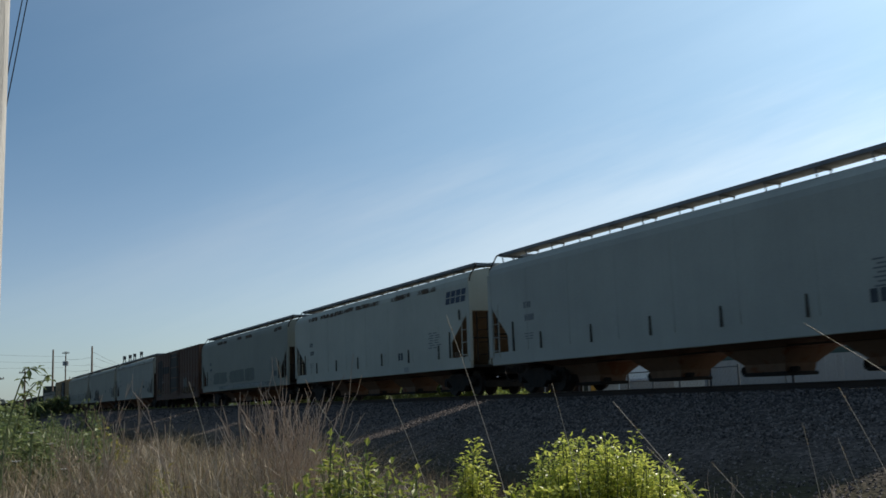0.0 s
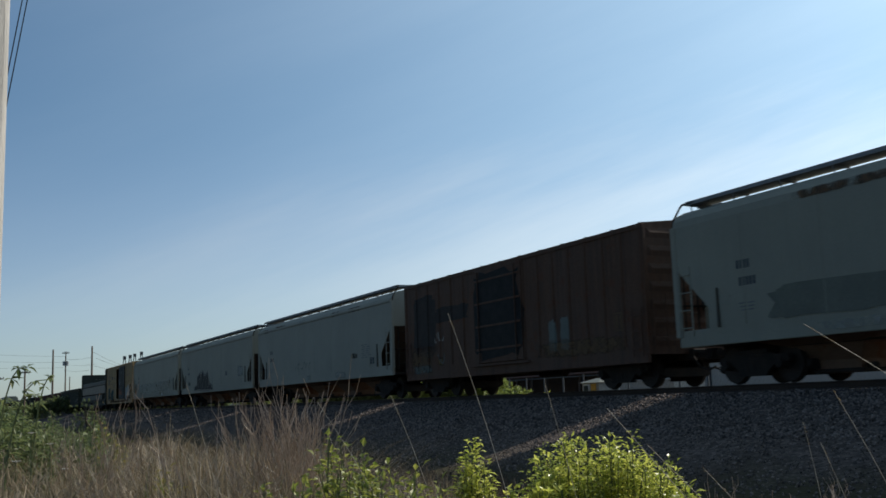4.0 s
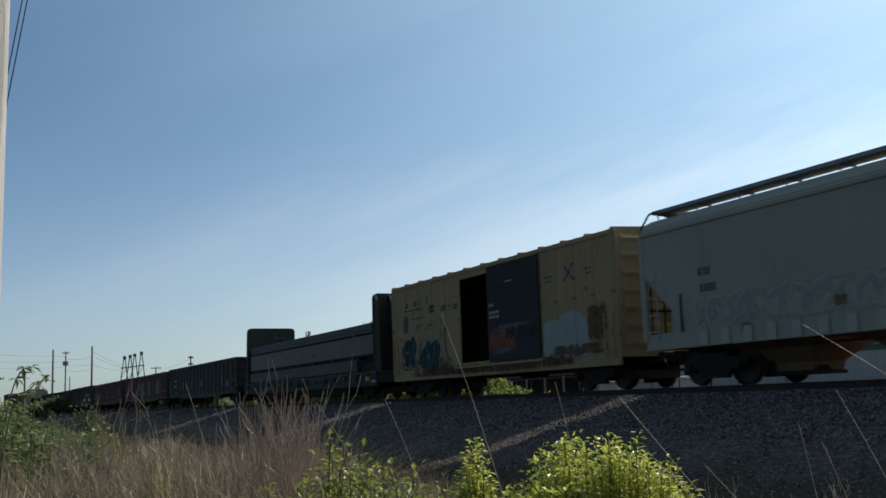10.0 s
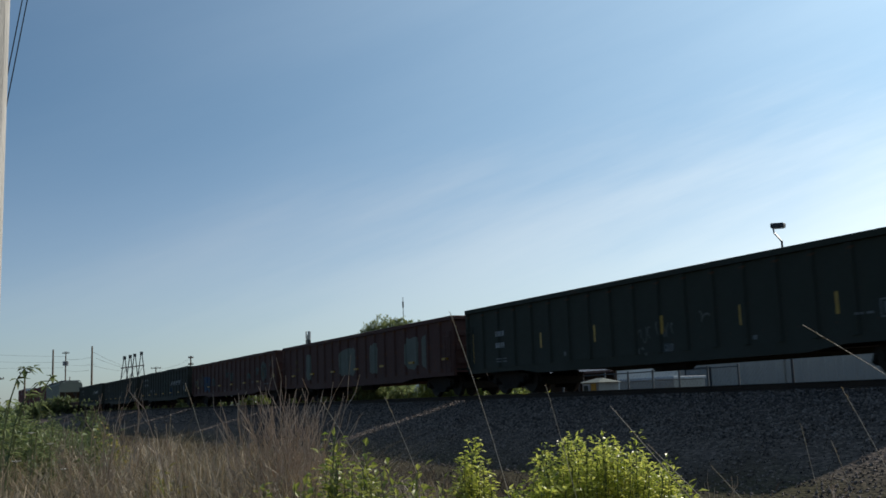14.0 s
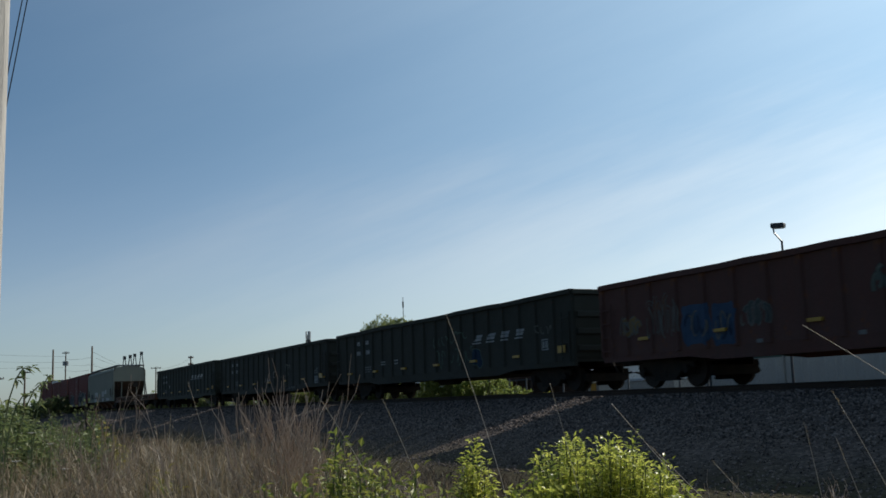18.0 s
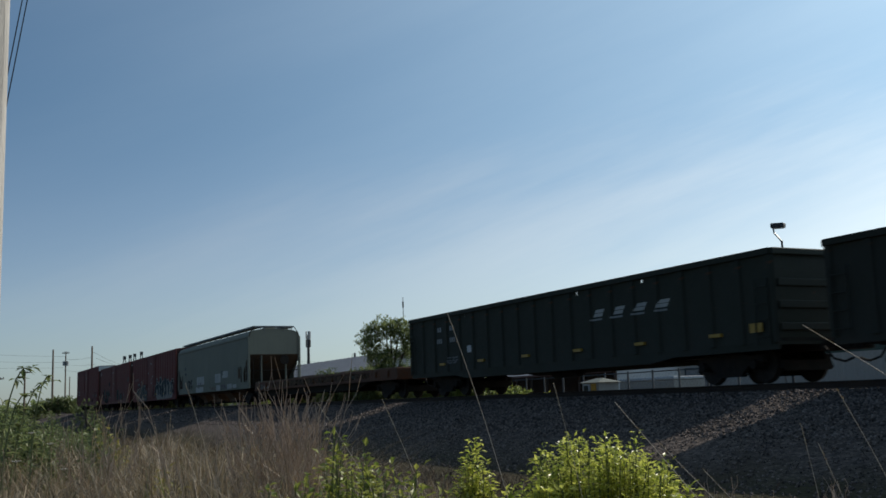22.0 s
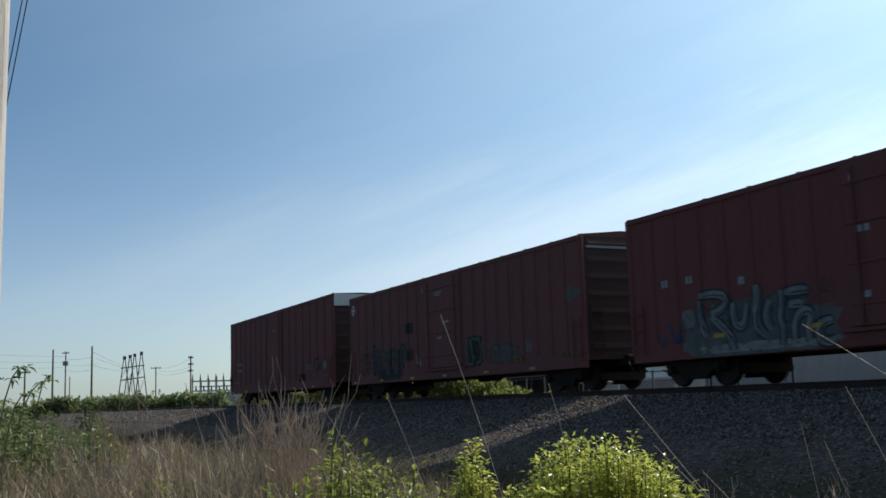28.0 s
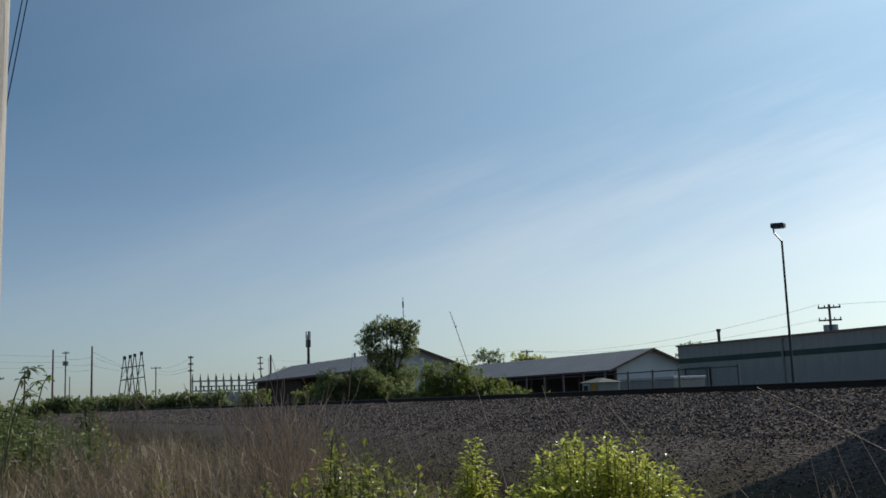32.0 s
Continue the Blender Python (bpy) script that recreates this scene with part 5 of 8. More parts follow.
smear(hh, 3.9, 1.0, 3.5, 0.4, DIM_TAN, 0.007, label="grimy lower panels")
smear(hh, -7.2, 0.72, 14.4, 0.4, RUST, 0.015, label="rusty scuffs along the sill")
ribbon_x = Form()
ribbon(ribbon_x, [(5.1, 3.25), (5.4, 3.5), (5.66, 3.72)], 0.035, hh, 0.004)
ribbon(ribbon_x, [(5.15, 3.72), (5.4, 3.48), (5.68, 3.24)], 0.035, hh, 0.005)
part("scrawl", ribbon_x, SPRAY_PURPLE, hh, "crossed purple sprayed strokes")
bars(hh, [(4.05, 3.44, 0.17, 0.06, 2), (4.07, 3.3, 0.15, 0.06, 2), (6.2, 3.46, 0.17, 0.06, 2), (6.25, 3.32, 0.15, 0.06, 2)], INK)
blob(hh, 0.6, 1.4, 1.75, 0.75, SPRAY_ORANGE, 40, -1.668, label="orange-brown sprayed smear on the door")
smear(hh, 0.6, 1.9, 3.0, 0.4, SPRAY_GREY, 0.006, label="grey sprayed smear on the door")
smear(hh, 0.7, 1.25, 1.8, 0.3, SPRAY_GREY, 0.007, label="grey sprayed smear on the door")
tangle(hh, 1.7, 1.7, 1.8, 0.5, 4, SPRAY_BLACK, SPRAY_TEAL, 42, 0.008, 0.14)
bars(hh, [(0.62, 2.9, 0.14, 0.1, 2), (0.62, 2.65, 0.18, 0.1, 3), (0.62, 2.5, 0.18, 0.1, 3), (1.7, 3.62, 0.5, 0.04, 1)], DIM_WHITE, y=-1.668)

fl = join_train(deck_car("bulkhead_flat_car", 15.4, 35.9, BULK_GREEN, "dark green bulkhead flat car with tall end walls", 1.2, 0.27, 15, 0.58, 0.35), 15.4, 35.9)
for e_, x in ((-1, -9.72), (1, 9.93)):
    w = part("bulkhead", lambda x=x: Form().prism([(-1.46, 1.15), (1.46, 1.15), (1.46, 4.28), (1.44, 4.4), (1.36, 4.49), (1.24, 4.53), (-1.24, 4.53), (-1.36, 4.49), (-1.44, 4.4), (-1.46, 4.28)], 0, x - 0.05, x + 0.05), BULK_GREEN, fl, "tall dark steel end wall with rounded corners")
    for y in (-1.38, -0.7, 0.0, 0.7, 1.38):
        part("bulkhead_stiffener", lambda x=x, y=y, e_=e_: Form().prism([(x, 1.15), (x + e_ * 0.55, 1.15), (x + e_ * 0.3, 4.2), (x + e_ * 0.2, 4.4), (x, 4.46)], 1, y - 0.05, y + 0.05), BULK_GREEN, w)
bars(fl, [(-6.6, 0.78, 0.11, 0.2, 4), (-5.6, 0.78, 0.11, 0.2, 6)], FAINT, y=-1.53, label="pale reporting marks as plain blocks")
patch(fl, 9.12, 9.58, 0.8, 0.99, REFLECT, "yellow defect card", -1.52, "reflector")
for x, z in ((2.7, 1.02), (6.3, 0.92), (-3.55, 0.92)):
    patch(fl, x, x + 0.38, z, z + 0.09, OCHRE, "dull ochre plate on the sill", -1.52, "plate")
patch(fl, 9.75, 10.2, 0.72, 0.82, PATCH_PALE, "pale green painted panel", -1.52, "painted_panel")
smear(fl, -6.7, 0.68, 2.3, 0.32, PATCH_GREY, 0.004, label="grey-green scuffs on the side sill")
smear(fl, -0.4, 0.7, 1.8, 0.32, RUST, 0.004, label="rusty scuffs on the side sill")
smear(fl, 3.2, 0.72, 3.0, 0.3, FAINT, 0.004, label="dim scuffs on the side sill")
# wrapped lumber: low packs, tall packs above dark filled gaps, a thin layer and a covered top layer, shorter at one end
for u1, w0, w1, dep, skin in ((8.0, 1.26, 1.77, 1.42, WRAP_GREEN), (9.8, 1.94, 2.79, 1.39, WRAP), (9.53, 2.9, 2.995, 1.365, WRAP), (9.53, 3.0, 3.3, 1.37, WRAP_GREEN)):
    for k in range(2):
        for s in (-1, 1):
            u2_ = u1 if s < 0 else 5.4
            a0, a1 = -9.3 + (u2_ + 9.3) * k / 2, -9.3 + (u2_ + 9.3) * (k + 1) / 2
            y0, y1 = sorted((s * 0.04, s * dep))
            part("timber_pack", lambda: Form().box(a0 + 0.003, a1 - 0.003, y0, y1, w0, w1, 0.012), skin, fl, "bundle of lumber in dark wrapping")
part("timber_pack", lambda: Form().box(9.535, 9.88, -1.34, -1.18, 2.9, 3.15, 0.012), WRAP, fl, "bundle of lumber in dark wrapping")
# dark solids fill the gaps, standing for bearers and the shade around them
for x0, x1, w0, w1, dep, far in ((-9.25, 7.9, 1.2, 1.26, 1.33, 1.33), (-9.25, 7.9, 1.77, 1.94, 1.30, -0.95), (7.95, 9.78, 1.87, 1.94, 1.30, -0.06), (-9.25, 9.5, 2.79, 2.9, 1.33, 0.0), (8.2, 9.8, 1.2, 1.63, 1.28, -0.6)):
    part("dark_gap_filler", lambda: Form().box(x0, x1, -dep, far, w0, w1, 0.01), GRIME, fl, "dark filling for bearers and shaded gaps between packs")
for x in (-8.2, -5.9, -3.45, -0.54, 1.53, 4.42, 6.6):
    part("dunnage", lambda x=x: Form().box(x, x + 0.22, -1.36, 1.36 if x < 2 else -0.1, 1.785, 1.935, 0.01), DUNNAGE, fl)
part("stake", lambda: Form().box(7.9, 8.02, -1.48, -1.425, 1.2, 1.8, 0.01), FAINT, fl, "grey upright stake at the end of the low packs")
r_tag = random.Random(91)
for x, z in ((7.4, 2.82), (-6.0, 1.5), (1.8, 2.2)):
    w_, h_ = r_tag.uniform(0.14, 0.2), r_tag.uniform(0.1, 0.16)
    patch(fl, x, x + w_, z, z + h_, TAG_PALE, "pale paper tag", -1.43, "paper_tag")
f = Form()
for i in range(7):
    y = 0.2 + i * 0.15
    f.tube([(-9.66, y, 3.84 + 0.06 * (i % 2)), (-9.66, y + 0.05, 4.02 - 0.05 * (i % 3)), (-9.66, y + 0.13, 3.9)], 0.014, 4)
tagged(part("chalk_scrawl", f, SPRAY_GREY, fl, "grey chalk scrawl high on the end wall"), kind="stuff")

j = join_train(gondola(-6.5, 13.7, GON_GREEN, "dark green gondola with yellow upright reflector strips", 2.90, 19, False, seed=1), -6.5, 13.7)
for x in (-9.7, -8.05, -5.26, -2.37, 0.67, 3.55, 6.42, 10.0):
    patch(j, x - 0.045, x + 0.045, 1.36 if abs(x) < 9 else 1.1, 1.84 if abs(x) < 9 else 2.1, REFLECT, "upright yellow reflector strip", -1.583, "reflector")
bars(j, [(-8.06, 1.9, 0.14, 0.17, 3), (-8.12, 1.52, 0.09, 0.17, 5)], DIM_WHITE, y=-1.583, label="pale reporting marks as plain blocks")
bars(j, [(-8.0, 1.14, 0.25, 0.04, 2), (-8.0, 1.05, 0.25, 0.04, 2), (6.9, 1.3, 0.18, 0.05, 2), (3.9, 1.0, 0.14, 0.1, 1), (-4.0, 1.05, 0.12, 0.12, 1), (8.6, 1.0, 0.16, 0.06, 4)], FADED, y=-1.583)
strokes(j, -0.4, 1.1, 0.65, 0.6, SPRAY_GREY, 41, 3, 0.022, label="pale sprayed heart-like loop")
strokes(j, 0.5, 1.2, 0.65, 0.55, SPRAY_GREY, 44, 4, 0.025)
strokes(j, -0.4, 0.86, 0.4, 0.22, SPRAY_GREY, 42, 3)
smear(j, 0.56, 0.86, 0.58, 0.28, FADED, label="pale grey smudge")
strokes(j, 2.0, 1.4, 0.5, 0.45, SPRAY_GREY, 46, 2)
stencil_frame(j, 7.5, 8.12, 1.2, 1.58, FADED)
blob(j, 9.05, 1.5, 0.26, 0.24, PATCH_GREY, 43, -1.583, label="pale round smudge")
k = join_train(gondola(-27.65, -7.6, GON_RED, "brown-red gondola with worn grey patches on its side", 2.84, 19, True, seed=2, ref=(0.5, 1.36)), -27.65, -7.6)
for n_, (x0, x1) in enumerate(((-1.6, 0.3), (2.0, 2.9), (5.8, 7.0), (7.3, 7.8), (-6.4, -5.6))):
    blob(k, x0, 1.1, x1 - x0, 1.25, PATCH_DIM, 95 + n_, -1.583, label="weathered grey patch", square=0.4)
bars(k, [(-8.2, 1.95, 0.12, 0.2, 4), (-8.2, 1.55, 0.11, 0.2, 6)], DIM_TAN, y=-1.583)
l2 = join_train(gondola(-49.15, -29.0, GON_RED, "dark red gondola with a round painted emblem and graffiti", 2.84, 19, True, rough_top=0.012, seed=3, ref=(0.67, 1.3)), -49.15, -29.0)
em = shape(l2, [(7.63 + 0.58 * math.cos(i * math.pi / 10), 1.84 + 0.58 * math.sin(i * math.pi / 10)) for i in range(20)], SPRAY_GREY, "round_emblem", "pale round sprayed disc with dark blotches")
shape(l2, [(7.63 + 0.5 * math.cos(i * math.pi / 10), 1.84 + 0.5 * math.sin(i * math.pi / 10)) for i in range(20)], DISC_DULL, "disc_face", "", 0.005, em)
for i, (x, z, w_) in enumerate(((7.36, 1.98, 0.2), (7.66, 2.12, 0.13), (7.86, 1.9, 0.2), (7.42, 1.58, 0.12), (7.72, 1.56, 0.12), (7.55, 1.82, 0.26), (7.8, 1.7, 0.14))):
    shape(l2, [(x + w_ / 2 + w_ / 2 * math.cos(q * 0.9), z + 0.06 + 0.07 * math.sin(q * 0.9)) for q in range(7)], GON_RED, "blotch", "", 0.008 + 0.0003 * i, em)
for n_ in range(3):
    strokes(l2, 7.1 + 0.3 * n_, 1.4, 0.5, 0.9, (SPRAY_TEAL, OCHRE, SPRAY_GREY)[n_], 47 + n_, 3, 0.02, -1.612)
# a cup-like outline with a yellow card beside the disc
f = Form()
ribbon(f, [(8.7, 2.1), (8.75, 1.75), (8.78, 1.4), (9.0, 1.36), (9.2, 1.42)], 0.03, l2, 0.004)
ribbon(f, [(8.7, 2.1), (8.95, 2.14), (9.2, 2.1), (9.45, 2.12), (9.5, 1.98), (9.3, 1.6), (9.32, 1.4)], 0.03, l2, 0.005)
ribbon(f, [(8.85, 2.2), (8.92, 2.48)], 0.025, l2, 0.004)
ribbon(f, [(9.05, 2.2), (9.1, 2.46)], 0.025, l2, 0.004)
part("scrawl", f, SPRAY_GREY, l2, "pale sprayed outline like a cup")
for x0, x1, z0, z1, fill, line, sd in ((-9.25, -8.4, 1.35, 1.95, OCHRE, SPRAY_GREY, 52), (-8.0, -6.85, 1.2, 2.35, GON_RED, SPRAY_GREY, 53), (-6.66, -5.6, 1.0, 2.0, SPRAY_BLUE, BLUE_DEEP, 54), (-5.55, -4.68, 0.92, 1.95, SPRAY_BLUE, BLUE_DEEP, 55), (-4.55, -3.75, 1.25, 1.95, DARK_TEAL, SPRAY_GREY, 56)):
    if fill is SPRAY_BLUE:
        blob(l2, x0, z0, x1 - x0, z1 - z0, SPRAY_BLUE, sd, -1.602, label="blue sprayed panel", square=0.4)
        strokes(l2, x0 + 0.1, z0 + 0.1, x1 - x0 - 0.2, z1 - z0 - 0.2, SPRAY_GREY, sd + 10, 3, 0.03, -1.612)
        strokes(l2, x0 + 0.1, z0 + 0.1, x1 - x0 - 0.2, z1 - z0 - 0.2, BLUE_DEEP, sd + 20, 3, 0.05, -1.609)
    else:
        tangle(l2, x0, z0, x1 - x0, z1 - z0, 2 if sd != 53 else 3, fill, line, sd, 0.003, 0.16, label="small sprayed shapes")
        strokes(l2, x0, z0, x1 - x0, z1 - z0, line, sd + 10, 4, 0.025, -1.614)
for x0, x1, z0, z1, sd in ((-0.8, -0.15, 1.65, 2.2, 57), (0.3, 0.92, 1.4, 2.15, 58), (4.0, 4.8, 1.4, 1.9, 59), (6.0, 6.7, 1.6, 2.15, 60)):
    tangle(l2, x0, z0, x1 - x0, z1 - z0, 2, DISC_DULL, DARK_TEAL, sd, 0.003, 0.15, label="small pale green sprayed shapes")
bars(l2, [(-4.1, 0.92, 0.2, 0.09, 1), (-1.2, 0.9, 0.2, 0.09, 1), (1.8, 0.9, 0.2, 0.09, 1), (4.5, 0.95, 0.22, 0.1, 1), (5.2, 1.25, 0.2, 0.1, 1), (7.8, 1.1, 0.3, 0.06, 2)], FADED, y=-1.583)
patch(l2, 9.35, 9.75, 1.4, 1.62, REFLECT, "yellow placard", -1.583, "placard")
n2 = join_train(gondola(-70.2, -50.6, GON_BLACK, "black-green gondola with white slanted letters and graffiti", 2.93, 19, True, rough_top=0.02, seed=4), -70.2, -50.6)
o2 = join_train(gondola(-91.8, -71.6, GON_BLACK, "black-green gondola with faint chalk scrawls", 2.90, 19, True, seed=5), -91.8, -71.6)
p2 = join_train(gondola(-112.9, -93.4, GON_GREEN, "dark green gondola with white slanted letters and lashing holes", 2.97, 19, True, holes=(-7.8, -5.66, -5.24, -1.73, -1.35, 1.9, 2.3, 5.0), seed=6, ref=(-1.05, 1.17)), -112.9, -93.4)
for car, x0, step, z in ((n2, 3.66, 0.93, 1.84), (p2, 2.72, 0.96, 2.05)):
    slanted(car, [(x0 + i * step, z, 0.42, 0.2) for i in range(4)], PATCH_WHITE if car is p2 else DIM_WHITE, "logo_letter", "dull white company letter as a plain slanted shape", 0.14)
    for i in range(4):
        patch(car, x0 + i * step - 0.1, x0 + i * step + 0.42, z - 0.1, z - 0.05, DIM_WHITE, "dull white underline", -1.583, "underline")
for car in (n2, o2, p2):
    bars(car, [(-7.4, 2.36, 0.13, 0.17, 2), (-6.4, 2.36, 0.13, 0.17, 2), (-7.45, 1.94, 0.11, 0.17, 3), (-6.4, 1.94, 0.11, 0.17, 3)], DIM_WHITE, y=-1.583, label="pale reporting marks as plain blocks")
    bars(car, [(-6.55, 1.36, 0.2, 0.05, 3), (-6.55, 1.26, 0.2, 0.05, 3), (-6.55, 1.17, 0.24, 0.04, 2)], FADED, y=-1.583, label="faded stencil panels")
bars(n2, [(-4.6, 1.5, 0.12, 0.05, 2), (-4.6, 1.4, 0.12, 0.05, 2), (-3.35, 1.5, 0.14, 0.06, 2), (-3.35, 1.38, 0.14, 0.06, 2)], DIM_WHITE, y=-1.583)
for x0, z0, w_, h_, cnt, sd in ((0.45, 1.75, 1.2, 0.5, 2, 61), (1.7, 1.85, 1.4, 0.5, 2, 65), (0.5, 0.95, 1.1, 0.8, 2, 68), (1.7, 0.95, 1.9, 0.85, 3, 69)):
    strokes(n2, x0, z0, w_, h_, CHALK_GREEN, sd, cnt * 2, 0.022, label="thin green sprayed outline")
bubbles(n2, [(3.75, 1.3, 0.3, 0.28), (3.95, 1.1, 0.2, 0.16)], BLUE_DEEP, CHALK_GREEN, 62, 0.003, 0.025)
strokes(n2, 7.7, 1.72, 1.0, 0.38, SPRAY_GREY, 70, 4, 0.02)
stencil_frame(n2, 8.0, 8.36, 1.28, 1.62, DIM_WHITE)
for x0, z0, w_, h_, sd in ((-0.75, 1.15, 0.6, 0.42, 63), (0.1, 1.2, 0.55, 0.45, 66), (1.3, 1.35, 0.45, 0.4, 64)):
    strokes(o2, x0, z0, w_, h_, SPRAY_WHITE, sd, 2, 0.035)
strokes(o2, 2.5, 1.35, 0.4, 0.15, SPRAY_GREY, 71, 3, 0.02)
strokes(o2, 3.5, 1.4, 0.8, 0.7, PATCH_DIM, 72, 4, 0.03, label="dim sprayed loops")
smear(o2, 3.4, 0.66, 2.1, 0.26, SPRAY_GREY, label="pale cloud-like sprayed band")
stencil_frame(o2, 8.1, 8.6, 0.92, 1.25, DIM_WHITE)
bars(o2, [(8.07, 1.4, 0.1, 0.05, 4), (8.07, 1.5, 0.1, 0.05, 4), (8.4, 1.6, 0.1, 0.05, 2), (6.8, 0.88, 0.2, 0.08, 1)], FADED, y=-1.583)
patch(p2, -5.08, -4.76, 1.5, 1.74, CHALK, "plain white square label", -1.583, "label_square")
strokes(p2, -6.6, 1.15, 0.8, 0.3, FADED, 73, 2)
for car in (n2, o2, p2):
    part("placard", lambda: Form().box(9.0, 9.4, -1.605, -1.58, 1.15, 1.36), REFLECT, car, "yellow placard")
q2 = join_train(deck_car("flat_car", -134.9, -114.4, FLAT_BROWN, "empty rust-brown flat car with a plank deck", 1.26, 0.46, 15), -134.9, -114.4)
rd = random.Random(12)
f = Form()
for i in range(420):
    x, y = rd.uniform(-9.8, 9.8), rd.uniform(-1.35, 1.35)
    f.box(x, x + rd.uniform(0.05, 0.4), y, y + rd.uniform(0.02, 0.1), 1.262, 1.268 + rd.uniform(0.005, 0.055))
tagged(part("deck_litter", f, DECKWOOD, q2, "bits of bark and broken dunnage on the deck"), kind="stuff")
bars(q2, [(4.0, 0.92, 0.11, 0.16, 4), (4.9, 0.92, 0.11, 0.16, 5)], PATCH_GREY, y=-1.53)
bars(q2, [(-6.7, 0.84, 0.12, 0.17, 4), (-5.75, 0.84, 0.12, 0.17, 6)], DIM_TAN, y=-1.53, label="worn reporting marks as plain blocks")
stencil_frame(q2, -9.15, -8.7, 0.84, 1.08, PATCH_GREY, -1.53)
bars(q2, [(-8.5, 0.86, 0.1, 0.16, 2), (-7.9, 0.86, 0.2, 0.1, 1)], DIM_WHITE, y=-1.53)
smear(q2, -9.0, 0.85, 18.0, 0.36, ROOF_RUST, 0.003, label="rust flaking along the side sill")
patch(q2, -9.8, -9.45, 0.86, 1.02, OCHRE, "dull orange placard", -1.52, "placard")
r2 = join_train(hopper(-155.35, -136.05, GREEN_DULL, 4, "grey-green covered hopper with pale patched-over squares", (INK, 3.3, 1.94), chord=True), -155.35, -136.05)
for x0, x1, z0, z1 in ((1.61, 3.12, 1.5, 2.08), (3.55, 5.0, 1.76, 2.18), (-3.6, -1.4, 1.5, 2.05), (-5.6, -4.9, 1.5, 1.8)):
    patch(r2, x0, x1, z0, z1, PATCH_WHITE, "pale square of patch paint")
for x0, x1, z0, z1 in ((4.8, 5.96, 1.04, 1.34), (6.17, 7.05, 1.06, 1.28), (2.0, 3.1, 0.98, 1.34), (-3.8, -1.6, 0.98, 1.34)):
    patch(r2, x0, x1, z0, z1, PATCH_WHITE, "pale square of patch paint on the sill", -1.615)
strokes(r2, 3.4, 1.05, 1.3, 0.3, SPRAY_PURPLE, 743, 5, 0.03, -1.618, "purple sprayed scrawl")
strokes(r2, 0.2, 1.02, 1.7, 0.3, SPRAY_ORANGE, 744, 6, 0.03, -1.618, "orange sprayed scrawl")
strokes(r2, -3.4, 1.2, 1.6, 0.6, SPRAY_PURPLE, 745, 5, 0.025, -1.618, "purple sprayed scrawl")
tangle(r2, -6.6, 1.15, 1.4, 0.8, 3, SPRAY_BLACK, SPRAY_GREY, 746, 0.003, 0.14, label="small dark sprayed shapes")
smear(r2, 7.3, 1.5, 0.7, 0.9, DIM_TAN, label="dim ochre streaks beside the end opening")
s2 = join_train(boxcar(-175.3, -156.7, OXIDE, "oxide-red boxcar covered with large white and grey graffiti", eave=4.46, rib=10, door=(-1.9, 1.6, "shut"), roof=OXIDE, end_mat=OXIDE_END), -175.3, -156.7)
blob(s2, -7.2, 0.7, 4.9, 0.95, SPRAY_GREY, 770, label="grey sprayed ground of a large piece", square=0.35)
smear(s2, -7.0, 1.2, 4.6, 0.9, SPRAY_GREY, 0.004, label="grey sprayed haze between the loops")
smear(s2, -7.4, 0.7, 5.8, 0.3, SPRAY_WHITE, 0.005, label="white rubbed band under the piece")
piece = (((-6.55, 2.14), (-6.53, 1.56), (-6.3, 1.1)), ((-6.6, 2.16), (-5.95, 2.2), (-5.5, 2.02), (-5.7, 1.78), (-6.2, 1.7)), ((-6.2, 1.68), (-5.83, 1.39), (-5.45, 1.13), (-5.42, 0.74)),
         ((-5.38, 1.96), (-5.4, 1.5), (-5.2, 1.28), (-4.98, 1.45), (-4.93, 1.91)), ((-4.6, 2.28), (-4.5, 1.92), (-4.7, 1.41), (-4.5, 1.15), (-4.3, 1.03)), ((-4.15, 1.9), (-4.4, 1.5), (-4.14, 1.12)),
         ((-3.88, 2.06), (-3.75, 1.85), (-3.92, 1.45), (-3.78, 1.12), (-3.9, 0.74)), ((-3.76, 1.96), (-3.3, 1.98), (-3.02, 1.95)), ((-3.72, 1.69), (-3.12, 1.68)),
         ((-3.49, 0.84), (-3.52, 1.3), (-3.2, 1.58), (-2.95, 1.41), (-3.15, 1.15), (-3.06, 0.82)), ((-2.39, 1.26), (-2.72, 1.25), (-2.87, 1.0), (-2.64, 0.76), (-2.33, 0.88)))
fe, ff, fs = Form(), Form(), Form()
for n_, line in enumerate(piece):
    ribbon(fe, softened(line), 0.15, s2, 0.006 + 0.0004 * n_, 0.2)
    ribbon(ff, softened(line), 0.095, s2, 0.0115 + 0.0004 * n_, 0.3)
    ribbon(fs, [(p[0] + 0.05, p[1] - 0.03) for p in softened(line)[1:-1]], 0.022, s2, 0.017 + 0.0002 * n_, 0.5)
tagged(part("graffiti_shade", fs, SPRAY_SLATE, s2, "slate-grey flanks of the sprayed loops"), kind="stuff")
g = tagged(part("graffiti", fe, SPRAY_NAVY, s2, "large white sprayed loops edged in dark blue"), kind="stuff")
tagged(part("graffiti_fill", ff, SPRAY_CHALK, g), kind="stuff")
bars(s2, [(-1.56, 2.95, 0.14, 0.14, 2), (-1.5, 1.62, 0.16, 0.14, 1)], DIM_WHITE)
smear(s2, -7.35, 1.35, 0.7, 0.6, SPRAY_CHALK, label="whitish sprayed flourish")
smear(s2, -2.75, 1.8, 0.5, 0.4, PINK_HAZE, label="pinkish rubbed patches")
strokes(s2, -8.2, 0.95, 1.2, 0.7, SPRAY_BLUE, 81, 4, 0.04, -1.606, "blue sprayed flourish")
